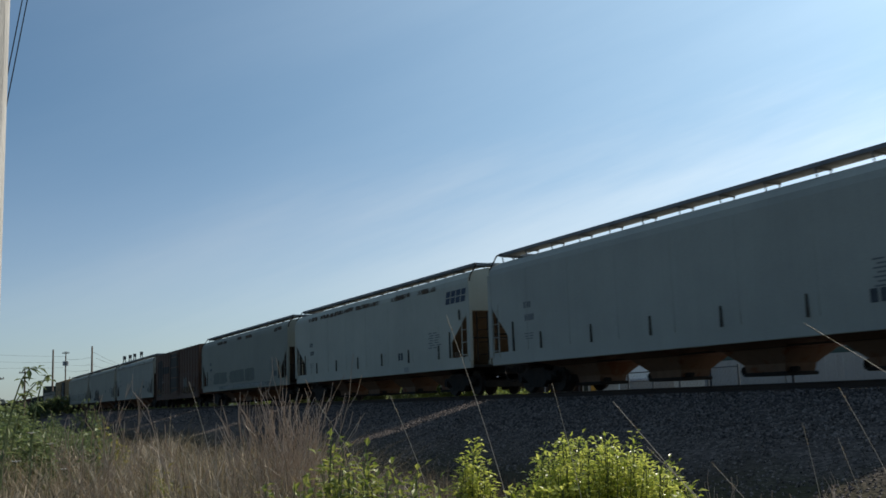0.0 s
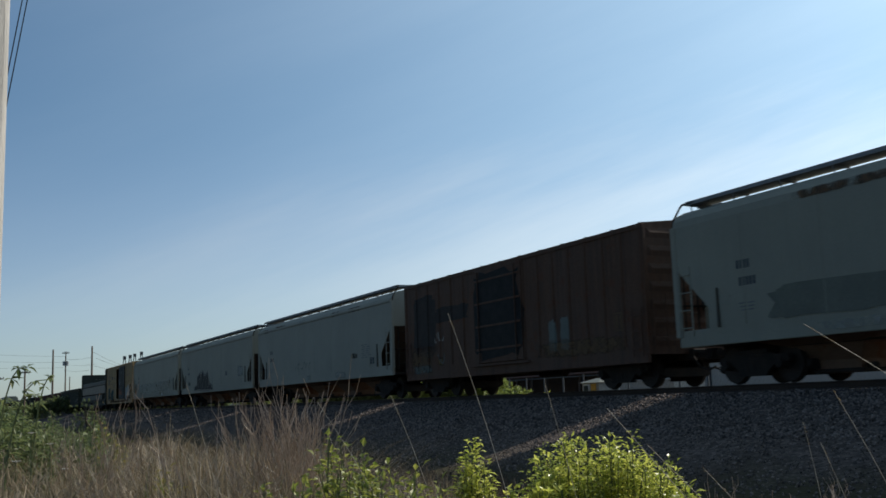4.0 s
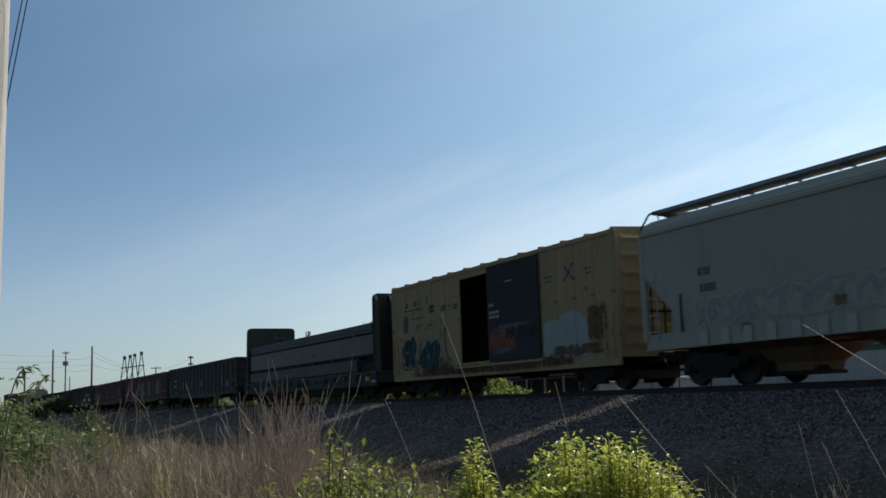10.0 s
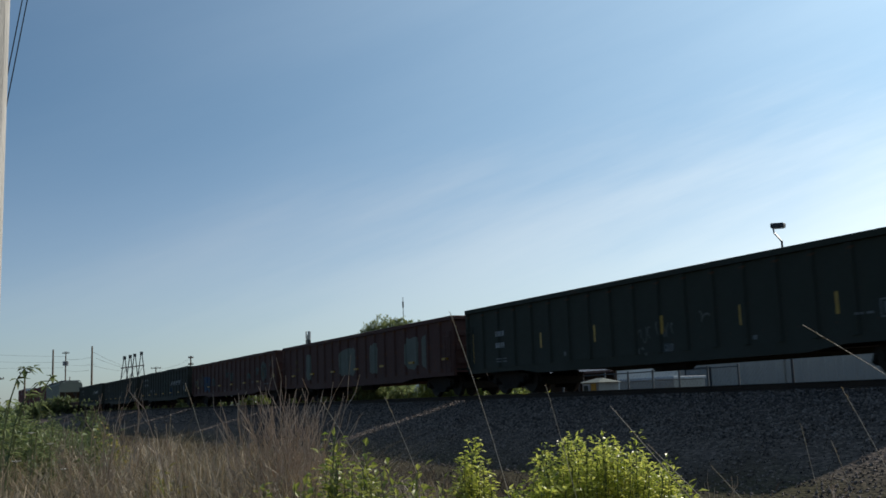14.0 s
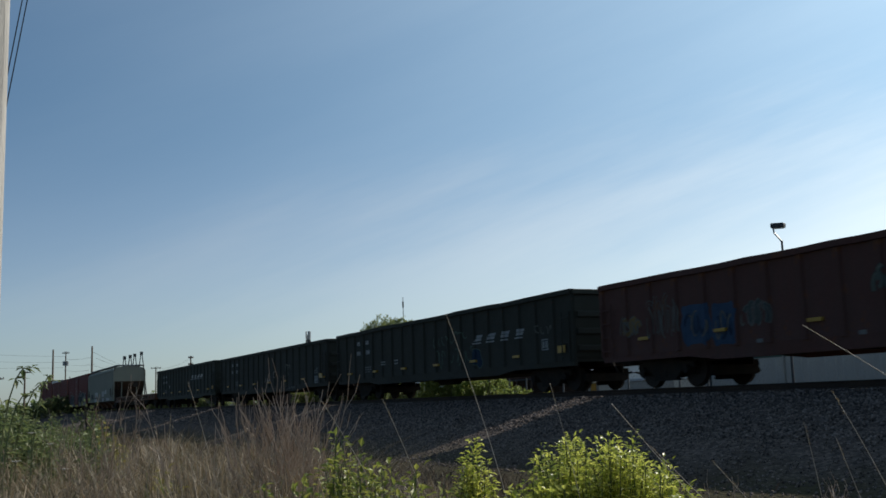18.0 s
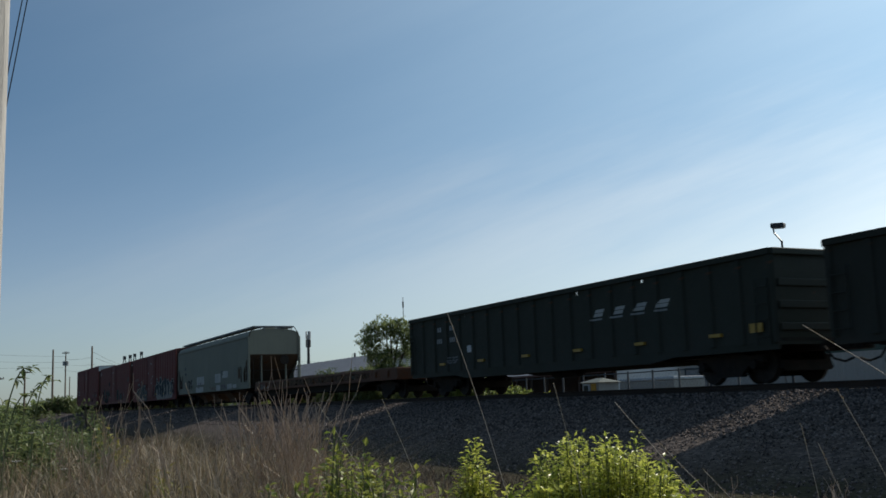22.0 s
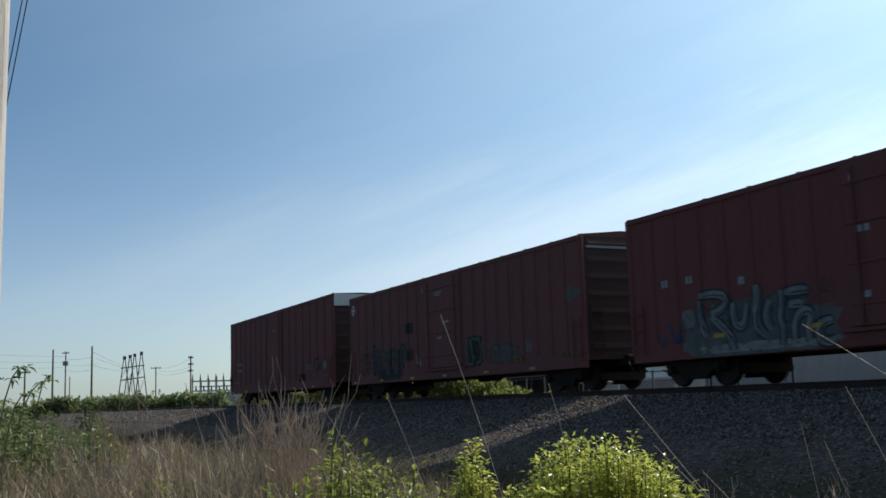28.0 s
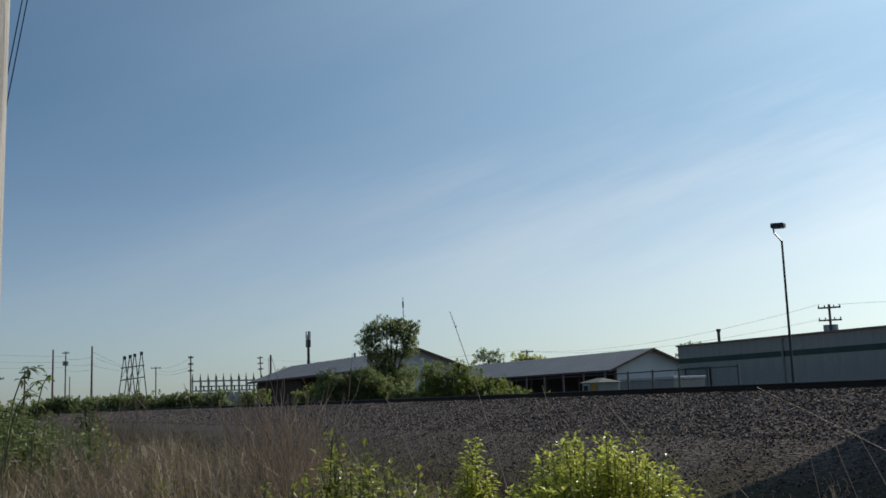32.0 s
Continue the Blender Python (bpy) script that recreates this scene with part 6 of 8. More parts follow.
blob(s2, 1.6, 0.72, 6.9, 1.35, SPRAY_WHITE, 771, label="white sprayed ground of a large piece", square=0.35)
tangle(s2, 1.45, 0.72, 7.2, 1.7, 7, SPRAY_SLATE, SPRAY_WHITE, 72, 0.006, 0.2, 0.1, shade=SPRAY_BLACK, label="large slate-grey interlocking shapes edged in white")
f = Form()
ribbon(f, [(4.35, 1.85), (5.0, 2.05), (5.9, 2.4)], 0.12, s2, 0.019)
part("graffiti_beam", f, SPRAY_SLATE, s2, "long slate-grey sprayed bar")
bubbles(s2, [(2.1, 2.2, 0.24, 0.22), (3.7, 2.2, 0.3, 0.26)], SPRAY_SLATE, SPRAY_WHITE, 73, 0.016, 0.1)
smear(s2, 0.1, 0.8, 1.5, 0.9, PINK_HAZE, label="pinkish sprayed haze")
smear(s2, 0.5, 1.7, 0.5, 0.3, SPRAY_WHITE, 0.005, label="white paint splash")
bars(s2, [(-0.2, 2.52, 0.4, 0.04, 1), (-0.1, 2.36, 0.06, 0.14, 2)], DIM_WHITE, y=-1.672)
for x in (-5.9, -2.9, 1.85, 4.8, 7.6):
    patch(s2, x - 0.2, x + 0.2, 1.12, 1.22, REFLECT, "yellow reflector strip", -1.62, "reflector")
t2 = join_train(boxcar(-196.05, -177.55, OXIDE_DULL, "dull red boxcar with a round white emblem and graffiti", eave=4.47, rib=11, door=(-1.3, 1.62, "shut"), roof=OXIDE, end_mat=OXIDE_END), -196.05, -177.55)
em = shape(t2, [(-8.82 + 0.2 * math.cos(i * math.pi / 10), 3.95 + 0.23 * math.sin(i * math.pi / 10)) for i in range(20)], CHALK, "round_emblem", "round white emblem with a dark cross", 0.02)
for q in range(4):
    shape(t2, [(-8.82 + 0.16 * math.cos(q * math.pi / 2 + k), 3.95 + 0.18 * math.sin(q * math.pi / 2 + k)) for k in (0.25, 0.5, 0.78, 1.05, 1.3)] + [(-8.82 + 0.05 * math.cos(q * math.pi / 2 + 0.78), 3.95 + 0.05 * math.sin(q * math.pi / 2 + 0.78))], OXIDE_DULL, "emblem_quarter", "", 0.023, em)
tangle(t2, -6.9, 0.8, 3.5, 1.4, 4, DARK_TEAL, SOOT, 76, 0.003, 0.2, label="dull teal and grey sprayed shapes")
smear(t2, -6.6, 0.72, 3.2, 0.55, DARK_TEAL, 0.004, label="grey-green painted-over band")
strokes(t2, -6.9, 1.5, 3.4, 0.75, SPRAY_GREY, 78, 5, 0.018, -1.614)
smear(t2, -8.1, 0.9, 1.3, 1.2, PINK_HAZE, label="pinkish rubbed patches")
for z in (1.45, 2.5):
    patch(t2, -3.3, -2.55, z, z + 0.42, SOOT, "dark painted-over patch")
strokes(t2, -2.2, 1.2, 0.4, 0.6, SPRAY_WHITE, 79, 2, 0.03, -1.606, "white dripping paint")
blob(t2, 1.88, 1.0, 1.2, 1.02, SOOT, 774, label="dark sprayed ground", square=0.4)
f = Form()
ribbon(f, [(1.98, 1.95), (1.93, 1.5), (2.0, 1.08), (2.35, 1.06), (2.5, 1.3), (2.3, 1.5), (2.2, 1.95)], 0.06, t2, 0.006)
ribbon(f, [(2.35, 1.96), (2.85, 1.9), (3.02, 1.55), (2.9, 1.15), (2.6, 1.08)], 0.05, t2, 0.007)
tagged(part("graffiti", f, CHALK_GREEN, t2, "teal green sprayed loops on dark ground"), kind="stuff")
smear(t2, 3.25, 0.95, 2.5, 0.75, SPRAY_GREY, 0.003, label="pale rubbed-out spray")
smear(t2, 5.0, 0.92, 0.9, 0.36, OCHRE, 0.005, label="ochre smudges")
smear(t2, 7.9, 0.98, 1.3, 0.2, OCHRE, 0.005, label="ochre smudges")
part("end_stripe", lambda: Form().box(9.282, 9.29, -1.38, 1.4, 4.13, 4.2), DIM_WHITE, t2, "pale stripe across the top of the end")
strokes(t2, 3.0, 1.2, 2.4, 0.7, SPRAY_GREY, 80, 5, 0.022, -1.604)
shape(t2, [(8.35, 2.7), (8.5, 3.16), (8.75, 3.0), (9.2, 2.96), (9.22, 2.84), (8.8, 2.7), (8.6, 2.56)], SPRAY_GREY, "torn_poster", "torn grey poster")
stencil_frame(t2, 5.95, 6.3, 1.3, 1.62, FADED)
stencil_frame(t2, -8.0, -7.75, 2.16, 2.36, FADED)
for car in (s2, t2):
    bars(car, [(-0.38, 3.98, 0.16, 0.05, 4), (-0.38, 3.8, 0.16, 0.06, 3), (-0.38, 3.71, 0.2, 0.05, 2), (0.26, 2.66, 0.5, 0.07, 1), (-0.2, 2.1, 0.08, 0.1, 3)], DIM_WHITE, y=-1.672)
    bars(car, [(-1.64, 3.96, 0.06, 0.2, 1)], DIM_WHITE)
    bars(car, [(-7.95, 2.52, 0.1, 0.19, 2), (-7.0, 2.52, 0.1, 0.19, 2), (-5.15, 2.3, 0.2, 0.18, 1)] if car is s2 else [(-7.95, 2.6, 0.12, 0.2, 2), (-7.0, 2.6, 0.12, 0.2, 2), (-7.95, 2.2, 0.1, 0.2, 3), (-7.0, 2.2, 0.1, 0.2, 3), (-7.9, 1.95, 0.2, 0.05, 2), (-7.0, 1.95, 0.2, 0.05, 2)], DIM_WHITE if car is s2 else DIM_TAN, y=-1.602, label="worn reporting marks as plain blocks")
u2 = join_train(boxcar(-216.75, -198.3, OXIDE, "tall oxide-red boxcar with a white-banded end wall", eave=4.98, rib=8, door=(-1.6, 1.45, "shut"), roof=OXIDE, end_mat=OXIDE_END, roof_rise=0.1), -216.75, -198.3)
part("white_end_band", lambda: Form().box(9.225 + 0.085, 9.225 + 0.11, -1.52, 1.52, 4.45, 5.02), surface("dusty_white", (0.55, 0.56, 0.54), (0.46, 0.47, 0.45), 1.0, 15.0, 0.8), u2, "white band across the top of the end")
bars(u2, [(-7.7, 2.32, 0.1, 0.18, 2), (-7.1, 2.32, 0.1, 0.18, 2), (-7.65, 1.95, 0.09, 0.18, 2), (-7.1, 1.95, 0.09, 0.18, 3)], DIM_WHITE, y=-1.602, label="white reporting marks as plain blocks")
bars(u2, [(-0.1, 3.96, 0.13, 0.05, 4), (-0.1, 3.88, 0.13, 0.05, 4), (0.0, 2.2, 0.1, 0.12, 1)], FADED, y=-1.672)
bars(u2, [(5.3, 1.82, 0.13, 0.05, 5), (5.3, 1.72, 0.13, 0.05, 4), (5.3, 1.62, 0.13, 0.05, 5), (7.9, 1.2, 0.12, 0.08, 4), (-8.2, 1.3, 0.3, 0.08, 2)], FADED)
stencil_frame(u2, 7.8, 8.25, 1.56, 1.9, DIM_WHITE, -1.602)
smear(u2, 6.3, 1.4, 1.4, 0.8, PINK_HAZE, label="faint rubbed patches")
smear(u2, 4.0, 1.0, 1.4, 0.5, SOOT, label="dark smudged corner")
patch(u2, 8.75, 9.12, 0.85, 1.05, REFLECT, "large yellow reflector", -1.605, "reflector")
for car, x0 in ((t2, 0.3), (u2, 0.33)):
    for i in range(-3, 3):
        patch(car, x0 + 3.0 * i - 0.17, x0 + 3.0 * i + 0.17, 0.72, 0.8, REFLECT, "yellow reflector strip", -1.625, "reflector")

# ---- beyond the track: sheds, yard, substation ----
SIDING = surface("beige_metal_siding", (0.42, 0.39, 0.34), (0.36, 0.335, 0.295), 0.4, 9.0, 0.6)
STRIPE = surface("green_stripe", (0.06, 0.10, 0.08), (0.05, 0.08, 0.065), 0.5, 9.0, 0.6)
COPING = surface("tan_coping", (0.30, 0.21, 0.16), (0.25, 0.17, 0.13), 0.6, 9.0, 0.7)
METALROOF = surface("grey_metal_roof", (0.16, 0.165, 0.18), (0.13, 0.135, 0.15), 0.3, 6.0, 0.55)
WHITEWALL = surface("white_painted_boards", (0.60, 0.61, 0.61), (0.53, 0.54, 0.54), 0.5, 8.0, 0.7)
REDTRIM = surface("brick_red_fascia", (0.17, 0.095, 0.075), (0.13, 0.075, 0.06), 1.0, 9.0, 0.7)
DARKWOOD = surface("dark_barn_boards", (0.09, 0.06, 0.045), (0.13, 0.085, 0.06), 0.8, 10.0, 0.9)
POLEWOOD = surface("weathered_pole_wood", (0.16, 0.12, 0.09), (0.11, 0.085, 0.065), 1.0, 16.0, 0.9)
DARKMETAL = surface("dark_painted_steel", (0.05, 0.05, 0.052), (0.07, 0.07, 0.072), 2.0, 12.0, 0.6, 0.3)
GLASSDARK = surface("dark_window", (0.03, 0.035, 0.04), (0.045, 0.05, 0.055), 1.0, 9.0, 0.2)
ORANGE = surface("orange_yellow_door", (0.55, 0.30, 0.05), (0.48, 0.25, 0.045), 2.0, 12.0, 0.6)
FENCEGREY = surface("dull_fence_pipe", (0.11, 0.115, 0.115), (0.085, 0.09, 0.09), 2.0, 12.0, 0.7)
LAMPGLASS = surface("pale_lamp_lens", (0.35, 0.36, 0.36), (0.28, 0.29, 0.29), 3.0, 12.0, 0.25)


def warehouse():
    """Long flat-roofed metal building parallel to the track."""
    w = thing("warehouse", "long beige metal-sided warehouse with a dark green stripe", "building", (-65.4, 35.0, 0))
    L = 60.0
    n = 40
    for i in range(n):
        part("siding_panel", lambda: Form().prism([(0, 0), (0.18, -0.035), (0.36, 0), (0.9, 0), (1.08, -0.035), (1.26, 0), (L / n, 0), (L / n, 0.12), (0, 0.12)], 2, 0.0, 3.72), SIDING, w, m=pose(i * L / n, 0, 0), key="siding_low")
        part("siding_panel", lambda: Form().prism([(0, 0), (0.18, -0.035), (0.36, 0), (0.9, 0), (1.08, -0.035), (1.26, 0), (L / n, 0), (L / n, 0.12), (0, 0.12)], 2, 4.12, 5.06), SIDING, w, m=pose(i * L / n, 0, 0), key="siding_high")
    part("stripe", Form().box(0, L, -0.03, 0.12, 3.72, 4.12), STRIPE, w, "dark green painted band")
    part("coping", Form().box(-0.1, L + 0.1, -0.14, 0.25, 5.06, 5.2, 0.02), COPING, w, "tan metal coping")
    part("end_wall", Form().box(0.0, 0.2, 0.12, 18, 0, 5.06), SIDING, w)
    part("back_wall", Form().box(0, L, 17.9, 18.1, 0, 5.06), SIDING, w)
    part("roof", Form().box(0.0, L, 0.12, 18, 4.9, 5.0), METALROOF, w)
    d = part("loading_door", Form().box(0.9, 3.6, -0.07, 0.02, 0, 3.2, 0.02), surface("grey_door", (0.30, 0.30, 0.29), (0.25, 0.25, 0.24), 1.0, 9.0, 0.6), w, "faded grey overhead door")
    for i in range(3):
        part("door_window", lambda i=i: Form().box(1.2 + i * 0.75, 1.7 + i * 0.75, -0.09, -0.065, 1.55, 1.85), GLASSDARK, d)
    part("frame", Form().box(0.75, 0.9, -0.09, 0.02, 0, 3.35).box(3.6, 3.75, -0.09, 0.02, 0, 3.35).box(0.75, 3.75, -0.09, 0.02, 3.2, 3.35), DARKMETAL, w)
    for x in (11.4, 24.0, 38.0):
        part("downspout", lambda x=x: Form().rod((x, -0.1, 0), (x, -0.1, 5.0), 0.07, n=6), SIDING, w)
    part("flue", Form().rod((1.5, 3.0, 4.9), (1.5, 3.0, 6.3), 0.12, n=8).rod((1.5, 3.0, 6.2), (1.5, 3.0, 6.4), 0.18, n=8), DARKMETAL, w, "dark flue pipe")


warehouse()


def open_barn(name, label, x0, x1, y0, y1, eave, ridge, stalls, white_end, closed=0.0):
    """Long open-sided shed with a pitched metal roof, its white gable to the head of the line."""
    b = thing(name, label, "barn", (x0, y0, 0))
    L, W = x1 - x0, y1 - y0
    mid = W / 2
    rise = (ridge - eave) / mid
    ov = 1.0
    for s in (0, 1):
        def slope(s=s):
            ya, yb = (-ov, mid) if s == 0 else (W + ov, mid)
            za = eave - ov * rise
            return Form().add([(-0.6, ya, za), (L + 0.6, ya, za), (L + 0.6, yb, ridge), (-0.6, yb, ridge), (-0.6, ya, za + 0.1), (L + 0.6, ya, za + 0.1), (L + 0.6, yb, ridge + 0.1), (-0.6, yb, ridge + 0.1)],
                              [(0, 1, 2, 3), (4, 7, 6, 5), (0, 4, 5, 1), (1, 5, 6, 2), (2, 6, 7, 3), (3, 7, 4, 0)])
        r = part("roof", slope, METALROOF, b, "grey ribbed metal roof slope")
        n = int(L / 1.2)
        for i in range(n + 1):
            def seam(s=s, i=i):
                ya, yb = (-ov, mid) if s == 0 else (W + ov, mid)
                x = L * i / n
                za = eave - ov * rise
                return Form().add([(x - 0.03, ya, za + 0.1), (x + 0.03, ya, za + 0.1), (x + 0.03, yb, ridge + 0.1), (x - 0.03, yb, ridge + 0.1), (x, ya, za + 0.14), (x, yb, ridge + 0.14)], [(0, 4, 5, 3), (4, 1, 2, 5), (0, 1, 4), (2, 3, 5)])
            if s == 0:
                part("roof_seam", seam, METALROOF, r)
    part("fascia", Form().box(-0.6, L + 0.6, -ov - 0.05, -ov, eave - ov * rise - 0.12, eave - ov * rise + 0.1), REDTRIM, b, "brick-red fascia board")
    for s in (0, 1):
        f = Form()
        ya, yb = (-ov, mid) if s == 0 else (W + ov, mid)
        za = eave - ov * rise
        f.add([(L + 0.6, ya, za - 0.12), (L + 0.68, ya, za - 0.12), (L + 0.68, yb, ridge - 0.1), (L + 0.6, yb, ridge - 0.1), (L + 0.6, ya, za + 0.12), (L + 0.68, ya, za + 0.12), (L + 0.68, yb, ridge + 0.13), (L + 0.6, yb, ridge + 0.13)],
              [(0, 1, 2, 3), (4, 7, 6, 5), (0, 4, 5, 1), (1, 5, 6, 2), (2, 6, 7, 3), (3, 7, 4, 0)])
        part("barge_board", f, REDTRIM, b)
    part("gable_wall", Form().prism([(0, 0), (W, 0), (W, eave), (mid, ridge - 0.02), (0, eave)], 0, L - 0.15, L), WHITEWALL, b, white_end)
    part("far_end_wall", Form().prism([(0, 0), (W, 0), (W, eave), (mid, ridge - 0.02), (0, eave)], 0, 0, 0.15), DARKWOOD, b)
    part("back_wall", Form().box(closed, L, W - 0.2, W, 0, eave), DARKWOOD, b)
    if closed:
        part("front_cladding", Form().box(0, closed, 0.0, 0.12, 0, eave - 0.2), DARKWOOD, b, "brown board wall closing the end bays")
    for i in range(stalls + 1):
        part("post", lambda: Form().box(-0.11, 0.11, -0.11, 0.11, 0, eave - 0.1, 0.01), DARKWOOD, b, m=pose(L * i / stalls, 0.1, 0), key=("barn_post", eave))
    part("header", Form().box(0, L, 0.0, 0.16, eave - 0.5, eave - 0.1), DARKWOOD, b)
    for z in (0.7, 1.3):
        part("stall_rail", lambda z=z: Form().box(0, L, -0.02, 0.05, z, z + 0.14), DARKWOOD, b)


open_barn("horse_barn", "long open barn with a grey roof and white gable", -135.0, -88.0, 45.0, 54.4, 4.3, 6.1, 14, "white board gable wall")
open_barn("pole_barn", "open pole barn with a grey metal roof beside the track", -124.5, -87.4, 17.6, 26.6, 4.75, 6.3, 9, "off-white gable wall", 17.0)


def small_shed():
    s = thing("garden_shed", "small pale shed with an orange-yellow door", "shed", (-48.3, 14.0, 0))
    part("wall", Form().box(0.3, 1.9, 0, 1.3, 0, 2.2), surface("pale_grey_boards", (0.34, 0.32, 0.28), (0.29, 0.27, 0.24), 1.0, 9.0, 0.8), s)
    part("roof", Form().add([(0.15, -0.15, 2.18), (2.05, -0.15, 2.18), (2.05, 1.45, 2.18), (0.15, 1.45, 2.18), (0.7, 0.65, 2.42), (1.4, 0.65, 2.42)], [(0, 1, 5, 4), (1, 2, 5), (2, 3, 4, 5), (3, 0, 4), (0, 3, 2, 1)]), surface("grey_green_roof", (0.12, 0.13, 0.11), (0.10, 0.105, 0.09), 1.0, 9.0, 0.7), s)
    part("door", Form().box(1.2, 1.65, -0.05, 0.01, 0.2, 2.12, 0.01), ORANGE, s, "orange-yellow plank door")
    part("window", Form().box(0.45, 1.0, -0.04, 0.01, 1.5, 2.1), WHITEWALL, s, "white-framed window")
    part("pane", Form().box(0.52, 0.93, -0.06, -0.035, 1.57, 2.03), GLASSDARK, s)


small_shed()


def white_trailer():
    t = thing("box_trailer", "low tan box trailer with white roof edge by the fence", "trailer", (-54.9, 21.5, 0))
    part("body", Form().box(0, 5.5, 0, 2.4, 0.9, 2.3, 0.05), SIDING, t)
    part("skirt", Form().box(0.3, 5.2, 0.05, 2.35, 0.6, 0.9), DARKMETAL, t)
    for x in (1.0, 4.4):
        part("wheel", lambda x=x: Form().rod((x, -0.05, 0.5), (x, 0.25, 0.5), 0.45, n=16), DARKMETAL, t)
    part("roof_line", Form().box(-0.05, 5.55, -0.05, 2.45, 2.29, 2.46, 0.02), WHITEWALL, t)


white_trailer()


def chain_fence():
    f = thing("chain_link_fence", "grey galvanised chain-link fence with pipe posts", "fence", (-80.0, 19.5, 0))
    n = 16
    for i in range(n + 1):
        part("post", lambda: Form().rod((0, 0, 0), (0, 0, 2.85), 0.06, n=6), FENCEGREY, f, m=pose(i * 2.4, 0, 0), key="fence_post")
    for z in (1.5, 2.75):
        part("rail", lambda z=z: Form().rod((0, 0, z), (n * 2.4, 0, z), 0.035, n=5), FENCEGREY, f)
    mesh = Form()
    for i in range(int(n * 2.4 / 0.3)):
        for s in (-1, 1):
            x = i * 0.3
            mesh.rod((x, 0.03 * s, 0.2), (x + s * 2.5, 0.03 * s, 2.7), 0.003, n=3, caps=False)
    tagged(part("wire_mesh", mesh, FENCEGREY, f), kind="stuff")


chain_fence()


def yard_lamp():
    p = thing("yard_lamp", "tall dark lamp post with a box lantern", "street lamp", (-40.3, 22.0, 0))
    part("post", Form().rod((0, 0, 0), (0, 0, 9.3), 0.075, 0.055, n=10), DARKMETAL, p)
    part("base_plate", Form().box(-0.25, 0.25, -0.25, 0.25, 0, 0.06), DARKMETAL, p)
    part("arm", Form().tube([(0, 0, 9.25), (-0.12, -0.12, 9.5), (-0.28, -0.22, 9.75), (-0.30, -0.24, 10.0)], 0.045), GALV, p)
    h = part("lantern", Form().box(-0.36, 0.36, -0.2, 0.2, -0.13, 0.13, 0.04), DARKMETAL, p, "dark box lantern", pose(-0.06, -0.12, 10.12, 0, 4, 24))
    part("lens", Form().box(-0.28, 0.28, -0.15, 0.15, -0.16, -0.12), LAMPGLASS, h)


yard_lamp()


def utility_pole(x, y, height, arms, label, lean=0.0, drum=False, width=1.9, rz=40.0, r=0.16):
    p = thing("utility_pole", label, "utility pole", (x, y, 0), "power poles", rz=rz)
    p.matrix_basis = pose(x, y, 0, 0, lean, rz)
    part("pole", Form().rod((0, 0, 0), (0, 0, height), r, r * 0.65, n=9), POLEWOOD, p, key=None)
    for i in range(arms):
        z = height - 0.3 - i * 1.1
        a = part("crossarm", lambda z=z: Form().box(-width / 2, width / 2, -0.07, 0.07, z - 0.07, z + 0.07), POLEWOOD, p)
        for u in (-0.46, -0.2, 0.2, 0.46):
            part("insulator", lambda u=u, z=z: Form().rod((u * width, 0, z + 0.07), (u * width, 0, z + 0.26), 0.06, 0.04, n=6), DARKMETAL, a)
    if drum:
        part("transformer", Form().rod((0.35, 0, height - 2.6), (0.35, 0, height - 1.8), 0.27, n=12).rod((-0.35, 0, height - 2.6), (-0.35, 0, height - 1.8), 0.27, n=12), GALV, p, "grey transformer drums")
    return p


utility_pole(-65.4, 52.0, 8.7, 2, "dark utility pole with two crossarms and transformer drums", drum=True)
utility_pole(-129.6, 59.5, 8.4, 2, "distant utility pole with crossarms")
utility_pole(-181.5, -0.6, 12.0, 0, "tall bare wooden pole", r=0.2)
utility_pole(-201.9, 3.6, 12.8, 1, "wooden pole with a short crossarm and switchgear", drum=True, width=1.6)
utility_pole(-204.0, 4.6, 8.2, 0, "slim shorter pole beside a larger one", r=0.12)
utility_pole(-168.1, 3.8, 11.7, 0, "tall bare wooden pole", r=0.2)
utility_pole(-225.7, 24.5, 10.7, 1, "distant pole with a small crossarm", width=2.6)
utility_pole(-171.6, 19.9, 10.2, 3, "wooden pole with stacked short insulator arms", width=1.0)
utility_pole(-195.7, 39.2, 11.2, 3, "leaning pole with stacked insulator arms", lean=-3.0, width=1.2)
utility_pole(-150.0, -10.5, 6.6, 1, "low distant pole with a crossarm", width=2.0)
utility_pole(-160.0, -15.8, 6.4, 1, "low distant pole with a crossarm", width=2.0)
utility_pole(-150.0, -7.2, 7.4, 1, "low distant pole with a crossarm", width=2.0)

mono = thing("cell_mast", "dark cellular monopole with stacked antennas", "mast", (-191.0, 47.0, 0))
part("pole", Form().rod((0, 0, 0), (0, 0, 15.0), 0.4, 0.22, n=10), DARKMETAL, mono)
for z in (12.6, 14.2):
    for k in range(3):
        part("antenna", lambda z=z, k=k: Form().box(-0.16, 0.16, 0.32, 0.5, z, z + 1.5, 0.03), LAMPGLASS if z > 14 else DARKMETAL, mono, m=pose(0, 0, 0, 0, 0, 120 * k + 20))
whip = thing("radio_mast", "thin radio mast behind the sheds", "mast", (-145.5, 47.0, 0))
part("pole", Form().rod((0, 0, 0), (0, 0, 17.6), 0.1, 0.05, n=6), DARKMETAL, whip)
part("collar", Form().rod((0, 0, 16.0), (0, 0, 16.9), 0.13, n=6), DARKMETAL, whip)
for x, y, z in ((-118.0, 28.0, 7.6), (-140.0, 24.0, 8.6)):
    v = thing("vent_pipe", "short dark vent pipe behind the barn roof", "pipe", (x, y, 0))
    part("pipe", lambda z=z: Form().rod((0, 0, 0), (0, 0, z), 0.14, n=8), DARKMETAL, v)


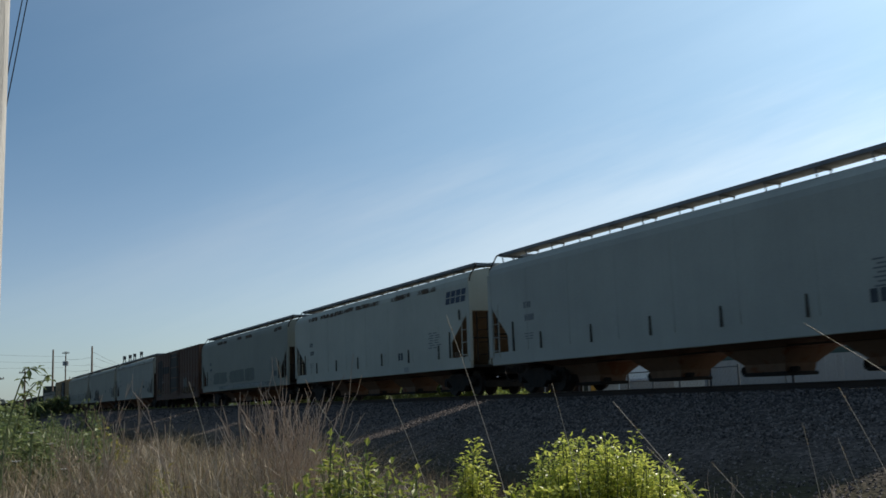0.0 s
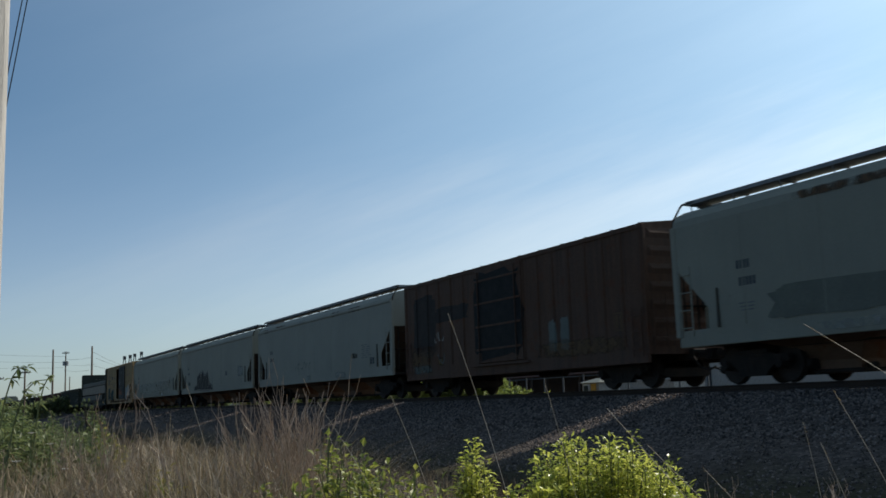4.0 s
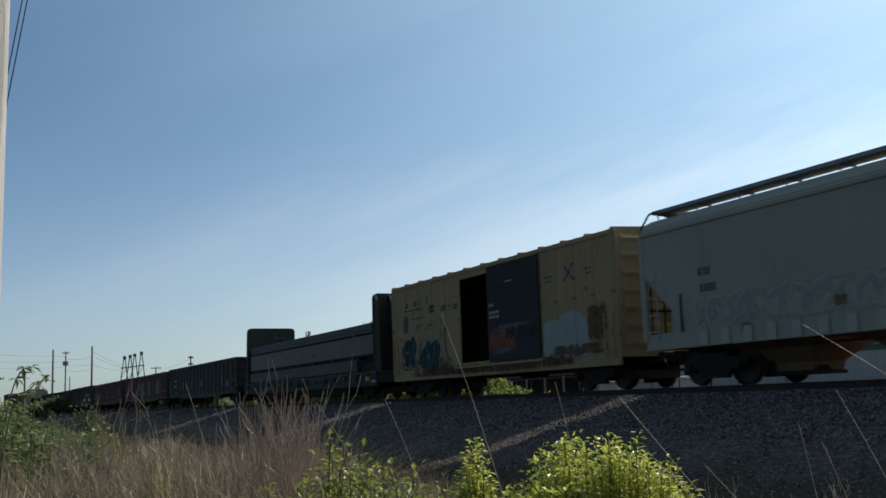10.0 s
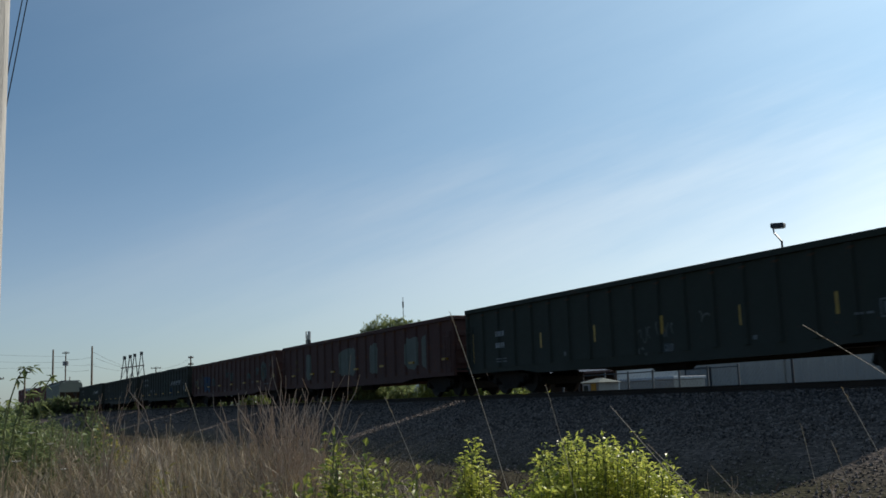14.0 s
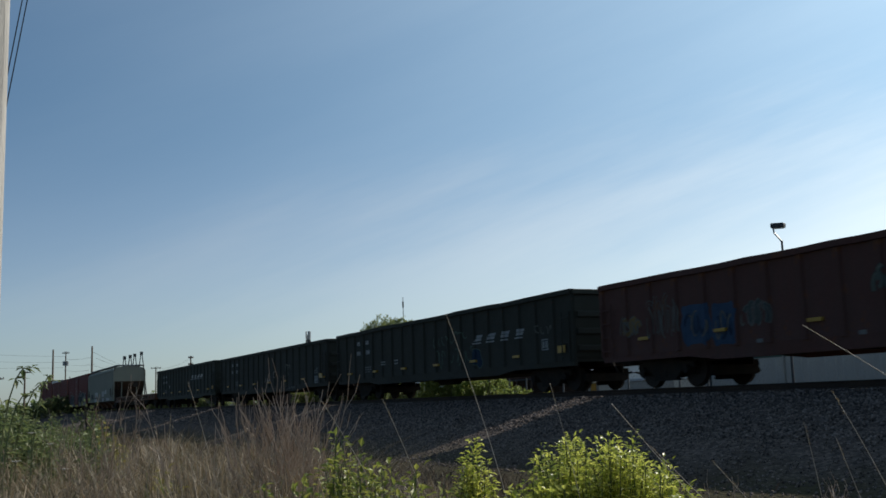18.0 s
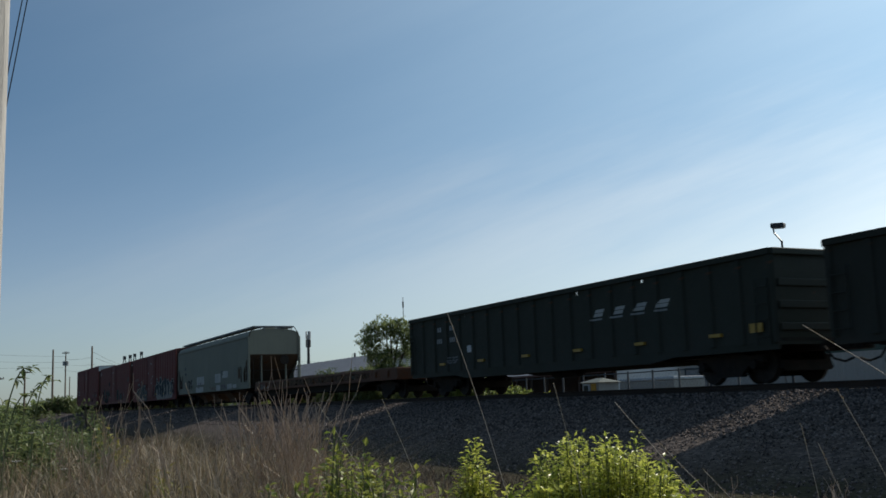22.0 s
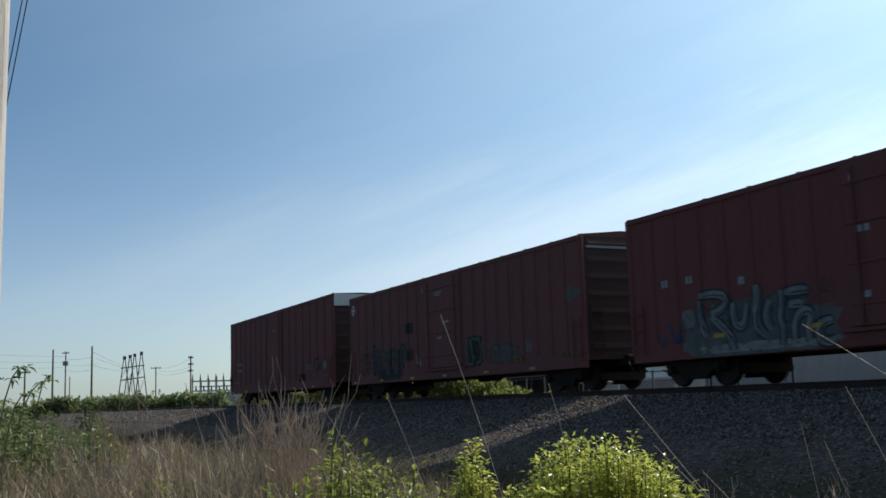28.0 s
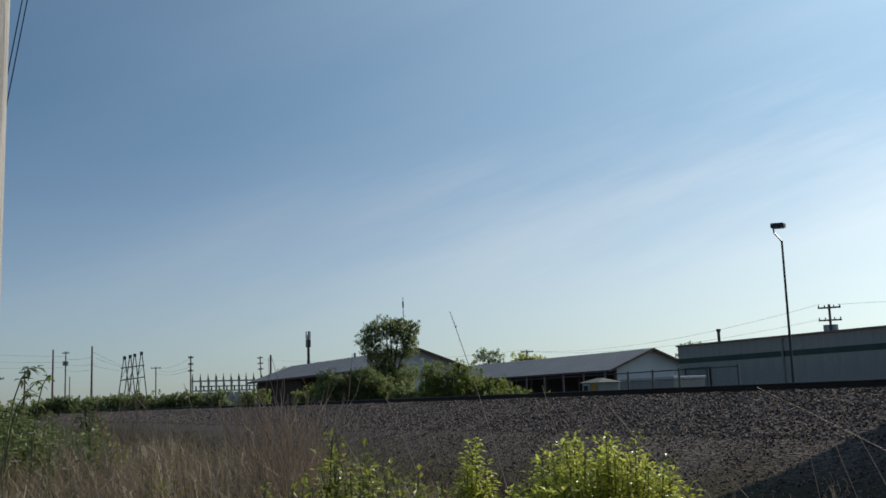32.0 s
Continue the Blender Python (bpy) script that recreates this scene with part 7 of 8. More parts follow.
def substation():
    g = thing("substation_gantry", "steel substation gantry with four A-frame legs", "power gantry", (-196.5, 14.6, 0))
    for k, (y, top) in enumerate(((-1.48, 11.2), (-0.37, 11.45), (0.55, 11.7), (1.87, 12.1))):
        dx = 0.9 - 0.6 * k
        for s in (-1, 1):
            part("leg", lambda y=y, s=s, top=top, dx=dx: Form().rod((dx, y + s * 1.5, 0), (dx, y + s * 0.1, top), 0.11, 0.09, n=5), DARKMETAL, g)
        part("cap", lambda y=y, top=top, dx=dx: Form().box(dx - 0.2, dx + 0.2, y - 0.25, y + 0.25, top - 0.3, top + 0.3), DARKMETAL, g)
    for z in (9.3, 7.1):
        part("beam", lambda z=z: Form().rod((0.9, -2.1, z), (-0.9, 2.4, z + 0.6), 0.11, n=6), DARKMETAL, g)
    for k in range(3):
        y = -1.4 + k * 1.4
        part("brace", lambda y=y: Form().rod((0.3, y - 0.6, 7.3), (0, y + 0.5, 9.5), 0.05, n=5), GALV, g)
    b = thing("switchyard_bus", "substation bus structure with rows of insulators", "switchyard", (-179.6, 27.2, 0))
    for i in range(9):
        y = -5.2 + i * 1.35
        part("post", lambda y=y: Form().box(-0.1, 0.1, y - 0.1, y + 0.1, 0, 6.2), GALV, b)
        part("insulator", lambda y=y: Form().rod((0, y, 6.3), (0, y, 7.0), 0.16, 0.1, n=7).rod((0, y, 7.0), (0, y, 7.5), 0.08, 0.04, n=6), DARKMETAL, b)
        part("lower_insulator", lambda y=y: Form().rod((0, y + 0.6, 4.6), (0, y + 0.6, 5.4), 0.14, 0.1, n=7), DARKMETAL, b)
    for z in (4.5, 6.2):
        part("beam", lambda z=z: Form().box(-0.12, 0.12, -5.6, 6.0, z - 0.12, z + 0.12), GALV, b)
    b2 = thing("switchyard_bus", "rear substation bus structure with insulators", "switchyard", (-186.0, 33.0, 0))
    for i in range(10):
        y = -8.0 + i * 1.4
        part("post", lambda y=y: Form().box(-0.1, 0.1, y - 0.08, y + 0.08, 0, 5.4 + 0.5 * (i % 3)), GALV, b2)
        part("insulator", lambda y=y: Form().rod((0, y, 5.4 + 0.5 * (i % 3)), (0, y, 6.3 + 0.5 * (i % 3)), 0.15, 0.06, n=6), DARKMETAL, b2)
    for z in (3.6, 5.4):
        part("beam", lambda z=z: Form().box(-0.1, 0.1, -8.4, 5.2, z - 0.1, z + 0.1), GALV, b2)
    wl = thing("block_wall", "low pale grey block wall in front of the switchyard", "wall", (-145.5, 15.4, 0))
    for i in range(6):
        part("wall_panel", lambda: Form().box(-0.1, 0.1, 0.02, 1.13, 0, 3.7), SIDING, wl, m=pose(0.25 * i, i * 1.15, 0), key="block_panel")
        part("fence_post", lambda: Form().box(-0.2, -0.1, 0, 0.1, 0, 3.2), DARKMETAL, wl, m=pose(0.25 * i, i * 1.15, 0), key="block_post")


substation()


def wire(name, label, a, b, sag, r=0.013, n=14):
    a, b = Vector(a), Vector(b)
    pts = [a.lerp(b, i / n) - Vector((0, 0, sag * 4 * (i / n) * (1 - i / n))) for i in range(n + 1)]
    return solid(name, Form().tube(pts, r, 4), DARKMETAL, label, "cable", "overhead wires")


for dz, (dx, dy) in ((0.0, (0.0, 0.0)), (1.1, (0.6, 0.5)), (2.0, (-0.6, -0.4))):
    wire("power_line", "thin dark overhead power line", (-168 + dx, 3.8 + dy, 10.9 - dz), (-196 + dx, 14.0 + dy, 9.4 - dz * 0.3), 0.2, 0.02)
    wire("power_line", "thin dark overhead power line", (-202 + dx, 3.7 + dy, 11.4 - dz), (-168 + dx, 3.8 + dy, 10.0 - dz), 0.2, 0.02)
    wire("power_line", "thin dark overhead power line", (-202 + dx, 3.7 + dy, 11.9 - dz), (-190 + dx, -26.0 + dy, 13.5 - dz * 1.4), 0.5, 0.02)
    wire("power_line", "thin dark overhead power line", (-225.5, 24.5 + dx, 10.4 - dz * 0.5), (-171.6, 19.9 + dy, 9.8 - dz), 0.6, 0.018)
wire("power_line", "thin dark overhead power line", (-65.4, 53.0, 8.7), (-18, 60, 8.4), 0.5)
wire("power_line", "thin dark overhead power line", (-65.4, 51.0, 8.7), (-129.6, 59.5, 8.2), 1.3)
wire("power_line", "thin dark overhead power line", (-129.6, 58.5, 8.2), (-66.0, 51.4, 7.4), 1.2)
wire("power_line", "thin dark overhead power line", (-195.7, 39.0, 10.5), (-129.6, 59.5, 8.4), 1.0)

# weathered wooden pole close by, with a pair of wires running off behind it
NEARWOOD = surface("sun_bleached_pole", (0.50, 0.47, 0.43), (0.36, 0.335, 0.30), 2.0, 9.0, 0.9, bump=0.8, dist=0.02)
nm, nl = NEARWOOD.node_tree.nodes, NEARWOOD.node_tree.links
for t in [q for q in nm if q.type == "TEX_NOISE"]:
    mp = nm.new("ShaderNodeMapping")
    mp.inputs["Scale"].default_value = (6.0, 6.0, 0.5)
    src = t.inputs["Vector"].links[0].from_socket
    nl.new(src, mp.inputs["Vector"])
    nl.new(mp.outputs["Vector"], t.inputs["Vector"])
near_pole = thing("wooden_pole", "sun-bleached cracked wooden utility pole", "utility pole", (-7.06, -18.09, 0))
f = Form()
n = 28
rp = random.Random(5)
crack = [1 - (0.05 if rp.random() < 0.3 else 0.0) - rp.uniform(0, 0.015) for _ in range(n)]
rings = []
for z in (0.0, 1.5, 3.0, 4.5, 7.0, 10.0):
    rad = 0.17 - 0.005 * z
    rings.append([(rad * crack[i] * math.cos(2 * math.pi * i / n), rad * crack[i] * math.sin(2 * math.pi * i / n) + 0.008 * z, z) for i in range(n)])
f.loft(rings)
part("pole", f, NEARWOOD, near_pole)
for dy in (0.0, -0.13):
    wire("power_line", "dark service wire passing behind the pole", (-29.9, -16.9 + dy, 8.8), (-30.1, -16.1 + dy, 14.2), 0.0, 0.022, 3)

# ---- plants ----
LEAF_BRIGHT = leafy("young_bright_leaves", (0.23, 0.28, 0.034), (0.64, 0.63, 0.145), 0.33, 0.56)
LEAF_MID = leafy("mid_green_leaves", (0.085, 0.12, 0.045), (0.19, 0.22, 0.085), 0.5, 0.5)
LEAF_DARK = leafy("tree_leaves", (0.115, 0.16, 0.062), (0.30, 0.33, 0.135), 0.45, 0.55)
LEAF_VERGE = leafy("verge_shrub_leaves", (0.14, 0.19, 0.045), (0.31, 0.34, 0.09), 0.45, 0.52)
LEAF_OLIVE = leafy("olive_leaves", (0.13, 0.175, 0.03), (0.34, 0.34, 0.08), 0.4, 0.45)
LEAF_YELLOW = leafy("yellowing_leaves", (0.20, 0.20, 0.05), (0.36, 0.29, 0.07), 0.5, 0.45)
STRAW = leafy("dry_grass", (0.038, 0.034, 0.019), (0.315, 0.24, 0.145), 0.55, 0.33)
GRASS = leafy("green_grass", (0.09, 0.13, 0.03), (0.20, 0.22, 0.06), 0.6, 0.4)
TWIG = leafy("dead_weed_twig", (0.33, 0.26, 0.20), (0.60, 0.49, 0.39), 0.5, 0.42)
STEMDRY = leafy("dry_stem", (0.36, 0.32, 0.26), (0.48, 0.43, 0.36), 0.6, 0.4)
STEMGREEN = surface("green_stem", (0.14, 0.16, 0.06), (0.10, 0.12, 0.05), 4.0, 30.0, 0.7)
BARK = surface("grey_bark", (0.10, 0.085, 0.07), (0.07, 0.06, 0.05), 3.0, 20.0, 0.95)
PETAL = surface("white_petals", (0.75, 0.75, 0.72), (0.65, 0.65, 0.62), 4.0, 20.0, 0.7)
HEADING = math.atan2(AIM.y, AIM.x)


def beside(deg, dist):
    """A place on the ground, deg to the right of the camera's aim and dist away."""
    a = HEADING - radians(deg)
    return EYE.x + dist * math.cos(a), EYE.y + dist * math.sin(a)


def leaf(form, p, d, up, length, width, fold=0.25):
    """A pointed leaf from p along d, folded at its midrib."""
    side = d.cross(up)
    if side.length < 1e-3:
        side = d.orthogonal()
    side.normalize()
    nrm = side.cross(d).normalized()
    a, b = p + d * length * 0.45 + side * width / 2 + nrm * width * fold, p + d * length * 0.45 - side * width / 2 + nrm * width * fold
    tip = p + d * length - nrm * length * 0.12
    form.add([p, a, tip, b, p + d * length * 0.45], [(0, 1, 4), (1, 2, 4), (0, 4, 3), (4, 2, 3)])


def rand_dir(r, lift=0.2):
    v = Vector((r.gauss(0, 1), r.gauss(0, 1), r.gauss(0, 1) + lift))
    return v.normalized() if v.length > 1e-3 else Vector((0, 0, 1))


def stem_points(base, top, bend, r, n=6):
    out = []
    k = Vector((r.uniform(-1, 1), r.uniform(-1, 1), 0)) * bend
    for i in range(n + 1):
        u = i / n
        out.append(base.lerp(top, u) + k * math.sin(u * math.pi) * 0.5)
    return out


SWAYERS = []         # (object, resting pose, seed, degrees of sway)


def shrub_near(name, label, deg, dist, width, depth, stems, heights, leaf_len, leaf_mat, per_stem, seed, leafy_from=0.45, clusters=9):
    """A leafy bush close by: clusters of thin stems, each with a foliage of its own."""
    r = random.Random(seed)
    x, y = beside(deg, dist)
    z = ground_z(x, y)
    bush = thing(name, label, "bush", (x, y, z))
    ax = Vector((math.cos(HEADING - radians(deg) - math.pi / 2), math.sin(HEADING - radians(deg) - math.pi / 2), 0))
    ay = Vector((math.cos(HEADING - radians(deg)), math.sin(HEADING - radians(deg)), 0))
    for c in range(clusters):
        u = (c + 0.5) / clusters - 0.5
        fs, fl = Form(), Form()
        root = ax * u * width * 0.7
        for s in range(max(1, stems // clusters)):
            du = u + r.uniform(-0.6, 0.6) / clusters
            top_h = heights(du) * (1 - 0.2 * r.random() ** 1.2)
            foot = root + ax * r.uniform(-0.05, 0.05) + ay * r.uniform(-0.1, 0.1)
            head = ax * du * width + ay * r.uniform(-0.5, 0.5) * depth + Vector((0, 0, top_h))
            pts = stem_points(foot, head, 0.12, r)
            fs.tube(pts, 0.006, 4, 0.002)
            for i in range(per_stem):
                q = leafy_from + (1 - leafy_from) * (i + r.random()) / per_stem
                k = min(len(pts) - 2, int(q * (len(pts) - 1)))
                p = pts[k].lerp(pts[k + 1], q * (len(pts) - 1) - k)
                out = Vector((r.gauss(0, 1), r.gauss(0, 1), r.gauss(0.35, 0.45))).normalized()
                p = p + out * r.uniform(0.0, 0.045)
                leaf(fl, p, out, Vector((r.gauss(0, .3), r.gauss(0, .3), 1)), leaf_len * r.uniform(0.65, 1.2), leaf_len * r.uniform(0.45, 0.62))
        b = tagged(part("branch", fs, STEMGREEN, bush), kind="stuff")
        tagged(part("foliage", fl, leaf_mat, b), kind="stuff")
        SWAYERS.append((b, Matrix.Identity(4), seed * 100 + c, 0.7))
    return bush


def main_heights(u):
    return 1.28 + 0.05 * math.sin(u * 31) + 0.03 * math.sin(u * 57) - 0.95 * max(0, u - 0.18) ** 1.3 - 1.5 * max(0, -u - 0.34)


shrub_near("leafy_bush", "bright yellow-green leafy bush, sunlit from behind", 8.1, 5.3, 0.78, 0.6, 196, main_heights, 0.031, LEAF_BRIGHT, 125, 101, 0.4, 14)
shrub_near("leafy_bush", "narrow bright green sapling bush", 1.45, 5.2, 0.23, 0.2, 50, lambda u: 1.35 - 0.75 * abs(u + 0.05), 0.033, LEAF_BRIGHT, 110, 102, 0.4, 5)
shrub_near("leafy_bush", "low bright green shoots beside the bush", 4.2, 5.0, 0.34, 0.3, 36, lambda u: 1.10 + 0.12 * u, 0.044, LEAF_BRIGHT, 50, 110, 0.6, 4)
shrub_near("leafy_bush", "low bright green shoots beside the bush", 12.6, 5.2, 0.26, 0.3, 16, lambda u: 1.06 - 0.35 * u, 0.05, LEAF_BRIGHT, 34, 111, 0.6, 4)
shrub_near("broadleaf_shrub", "low green shrub with pointed leaves", -3.7, 4.3, 0.5, 0.4, 72, lambda u: 1.33 - 0.2 * (u + 0.4) + 0.05 * math.sin(u * 29), 0.04, LEAF_OLIVE, 52, 103, 0.45, 9)
shrub_near("broadleaf_shrub", "low yellow-green shrub among dry grass", -8.4, 4.6, 0.6, 0.4, 40, lambda u: 1.16 + 0.07 * math.sin(u * 19), 0.046, LEAF_OLIVE, 34, 104, 0.55, 7)
shrub_near("sapling", "small sapling with yellowing leaves in the grass", -15.2, 6.2, 0.22, 0.2, 10, lambda u: 1.22 - 0.3 * abs(u), 0.05, LEAF_YELLOW, 34, 105, 0.5, 3)
shrub_near("sapling", "young green and orange-leaved sapling", -19.0, 8.6, 0.36, 0.3, 14, lambda u: 1.50 - 0.3 * abs(u), 0.06, LEAF_MID, 36, 106, 0.4, 3)
shrub_near("sapling", "young sapling with orange-tipped leaves", -18.0, 8.7, 0.28, 0.3, 8, lambda u: 1.52 - 0.3 * abs(u), 0.05, LEAF_YELLOW, 22, 107, 0.7, 2)
shrub_near("weed_clump", "tall green weeds with drooping leaves", -22.9, 8.6, 0.7, 0.7, 40, lambda u: 1.68 - 0.5 * abs(u + 0.3), 0.07, LEAF_MID, 30, 108, 0.72, 6)
for deg, dist, wid, hgt, sd in ((-23.4, 10.6, 0.9, 1.6, 112), (-23.4, 13.5, 1.4, 1.58, 116), (-22.8, 17.0, 2.2, 1.6, 118), (-21.4, 20.0, 1.6, 1.36, 113), (-19.0, 16.0, 0.7, 1.3, 115)):
    shrub_near("weed_clump", "dense green weeds at the edge of the dry grass", deg, dist, wid, 0.8, 48, lambda u: hgt * (1 - 0.25 * abs(u)) + 0.1 * math.sin(u * 11), 0.055, LEAF_MID, 34, sd, 0.72, 6)


def arching_weed(deg, dist, height, reach, seed):
    """A tall bent weed with a few large leaves at its tip."""
    r = random.Random(seed)
    x, y = beside(deg, dist)
    w = thing("arching_weed", "tall bent weed with a leafy tip", "weed", (x, y, ground_z(x, y)))
    ax = Vector((math.cos(HEADING - math.pi / 2), math.sin(HEADING - math.pi / 2), 0))
    pts = [Vector((0, 0, 0)) + ax * reach * (i / 9) ** 2.4 + Vector((0, 0, height * math.sin(i / 9 * 1.65) / 1.0)) for i in range(10)]
    b = tagged(part("branch", Form().tube(pts, 0.009, 5, 0.003), STEMGREEN, w), kind="stuff")
    fl = Form()
    for i in range(26):
        k = r.randint(4, 9)
        out = (ax * r.uniform(-0.6, 1.0) + Vector((r.gauss(0, 0.5), r.gauss(0, 0.5), r.uniform(-0.7, 0.4)))).normalized()
        leaf(fl, pts[k], out, Vector((0, 0, 1)), r.uniform(0.04, 0.085), r.uniform(0.02, 0.035))
    part("foliage", fl, LEAF_MID, b)
    SWAYERS.append((b, Matrix.Identity(4), seed, 1.6))


for deg, dist, hgt, reach, sd in ((-23.6, 7.0, 1.80, 0.22, 1), (-23.2, 7.4, 1.72, 0.30, 2), (-23.4, 6.6, 1.62, 0.18, 3), (-22.0, 7.6, 1.75, 0.16, 4)):
    arching_weed(deg, dist, hgt, reach, sd)


def blades(count, deg0, deg1, d0, d1, h0, h1, r, width=0.006, lean=0.35):
    form = Form()
    for _ in range(count):
        dist = math.sqrt(r.uniform(d0 * d0, d1 * d1))
        x, y = beside(r.uniform(deg0, deg1), dist)
        z = ground_z(x, y)
        tuft = 0.5 + 0.5 * noise.noise(Vector((x * 2.3, y * 2.3, 3.0)))
        if tuft < 0.42 and r.random() < 0.55:
            continue
        h = r.uniform(h0, h1) * (1 - 0.25 * r.random() ** 2) * (0.72 + 0.42 * tuft)
        a = r.uniform(0, 2 * math.pi)
        tip = Vector((math.cos(a), math.sin(a), 0)) * h * r.uniform(0.05, lean)
        w = Vector((-math.sin(a + r.uniform(-1, 1)), math.cos(a), 0)) * width * r.uniform(0.6, 1.3)
        p0 = Vector((x, y, z))
        m1 = p0 + tip * 0.18 + Vector((0, 0, h * 0.5))
        m2 = p0 + tip * 0.5 + Vector((0, 0, h * 0.82))
        t = p0 + tip + Vector((0, 0, h * (1.0 - 0.25 * r.random() ** 2)))
        form.add([p0 - w, p0 + w, m1 - w, m1 + w, m2 - w * 0.6, m2 + w * 0.6, t], [(0, 1, 3, 2), (2, 3, 5, 4), (4, 5, 6)])
    return form


rg = random.Random(77)
form = blades(22000, -28, -5.5, 4.2, 7.2, 0.85, 1.36, rg, 0.0034, 1.1)
for args in ((19000, -28, -6.0, 7.0, 12.0, 0.75, 1.36, rg, 0.005, 1.1), (5500, -28, -14.0, 12.0, 26.0, 0.7, 1.15, rg, 0.010, 0.6), (6500, -11, 0, 5.4, 9.0, 0.6, 1.12, rg, 0.004, 0.5)):
    more = blades(*args)
    form.add(more.v, more.f)
for args in ((2200, -28, -5.5, 5.0, 7.5, 1.2, 1.52, rg, 0.0028, 0.6), (3000, -28, -6.5, 7.0, 10.5, 1.2, 1.54, rg, 0.0036, 0.6)):
    more = blades(*args)
    form.add(more.v, more.f)
me = form.mesh("dry_grass", False, False)
me.materials.append(STRAW)
tagged(new("dry_grass", me), "thick stand of tall dry straw-coloured grass", "grass", kind="stuff")
form = blades(6000, -28, -9, 4.2, 11.0, 0.7, 1.22, rg, 0.005, 0.8)
more = blades(1500, -12, 6, 4.4, 7.0, 0.5, 1.0, rg, 0.006)
form.add(more.v, more.f)
me = form.mesh("green_grass", False, False)
me.materials.append(GRASS)
tagged(new("green_grass", me), "fresh green grass mixed into the dry stand", "grass", kind="stuff")
# low weeds along the foot of the embankment
form = Form()
for _ in range(30000):
    x, y = -4 - 85 * rg.random() ** 1.1, rg.uniform(-13.5, -5.0)
    if y > -8.0 - 0.06 * (x + 30) and rg.random() < (0.8 if x > -25 else 0.35):
        continue
    h, a = rg.uniform(0.04, 0.16) * (2.2 if y < -8.5 else 1.0), rg.uniform(0, 6.28)
    p = Vector((x, y, ground_z(x, y)))
    t = Vector((math.cos(a) * h * rg.uniform(0.1, 1.0), math.sin(a) * h * rg.uniform(0.1, 1.0), h))
    w = Vector((0.8, 0.4, 0)) * rg.uniform(0.003, 0.008)
    form.add([p - w, p + w, p + t * 0.55 + Vector((0, 0, h * 0.15)), p + t], [(0, 1, 2), (2, 1, 3)])
me = form.mesh("embankment_weeds", False, False)
me.materials.append(leafy("brown_weeds", (0.03, 0.024, 0.018), (0.13, 0.095, 0.065), 0.8, 0.2))
tagged(new("embankment_weeds", me), "short dry weeds at the foot of the embankment", "weeds", kind="stuff")


def fork(f, p, d, length, rad, level, r):
    """A twig that forks upwards into finer ones."""
    q = p + d * length * 0.5 + Vector((r.gauss(0, 0.02), r.gauss(0, 0.02), 0))
    e = p + d * length
    f.tube([p, q, e], rad, 4 if level > 1 else 3, rad * 0.7)
    if level <= 0:
        return
    for k in range(r.choice((2, 2, 3))):
        side = Vector((r.gauss(0, 1), r.gauss(0, 1), 0)).normalized() * r.uniform(0.08, 0.28)
        fork(f, e if k else p.lerp(e, 0.75), (d + side).normalized(), length * r.uniform(0.5, 0.8), rad * 0.78, level - 1, r)


def dead_weed(deg, dist, height, twigs, seed, spread_=0.16, level=3):
    """A dead weed: stiff stalks from one root, forked towards the top."""
    r = random.Random(seed)
    x, y = beside(deg, dist)
    w = thing("dead_weed", "brown-grey dead branching weed stalk", "weed", (x, y, ground_z(x, y)), "dead weeds")
    f = Form()
    for _ in range(twigs):
        d = Vector((r.gauss(0, spread_), r.gauss(0, spread_), 1)).normalized()
        fork(f, Vector((r.uniform(-0.04, 0.04), r.uniform(-0.04, 0.04), 0)), d, height * r.uniform(0.36, 0.52), 0.0046, level, r)
    s = tagged(part("stem", f, TWIG, w), kind="stuff")
    SWAYERS.append((s, Matrix.Identity(4), seed, 0.5))


rw = random.Random(31)
for i in range(11):
    dead_weed(-8.6 + rw.gauss(0, 0.7), 6.4 + rw.uniform(-0.4, 0.5), 1.44 * rw.uniform(0.72, 1.0), 5, 200 + i, 0.07, 3)
for i in range(60):
    dead_weed(-14.5 + rw.uniform(-6.0, 5.5), 7.3 + rw.uniform(-1.8, 2.2), 1.3 * rw.uniform(0.7, 1.06), 3, 240 + i, 0.13, 3 if i % 3 == 0 else 2)
for i in range(12):
    dead_weed(-3.0 + rw.uniform(-3.5, 8.0), 6.0 + rw.uniform(-1.2, 1.5), 1.18 * rw.uniform(0.85, 1.05), 1, 280 + i, 0.1, 1)
for i in range(10):
    dead_weed(15.0 + rw.uniform(-2.5, 7.5), 9.0 + rw.uniform(-1.5, 1.5), 0.8 * rw.uniform(0.6, 1.1), 2, 320 + i, 0.15, 2)


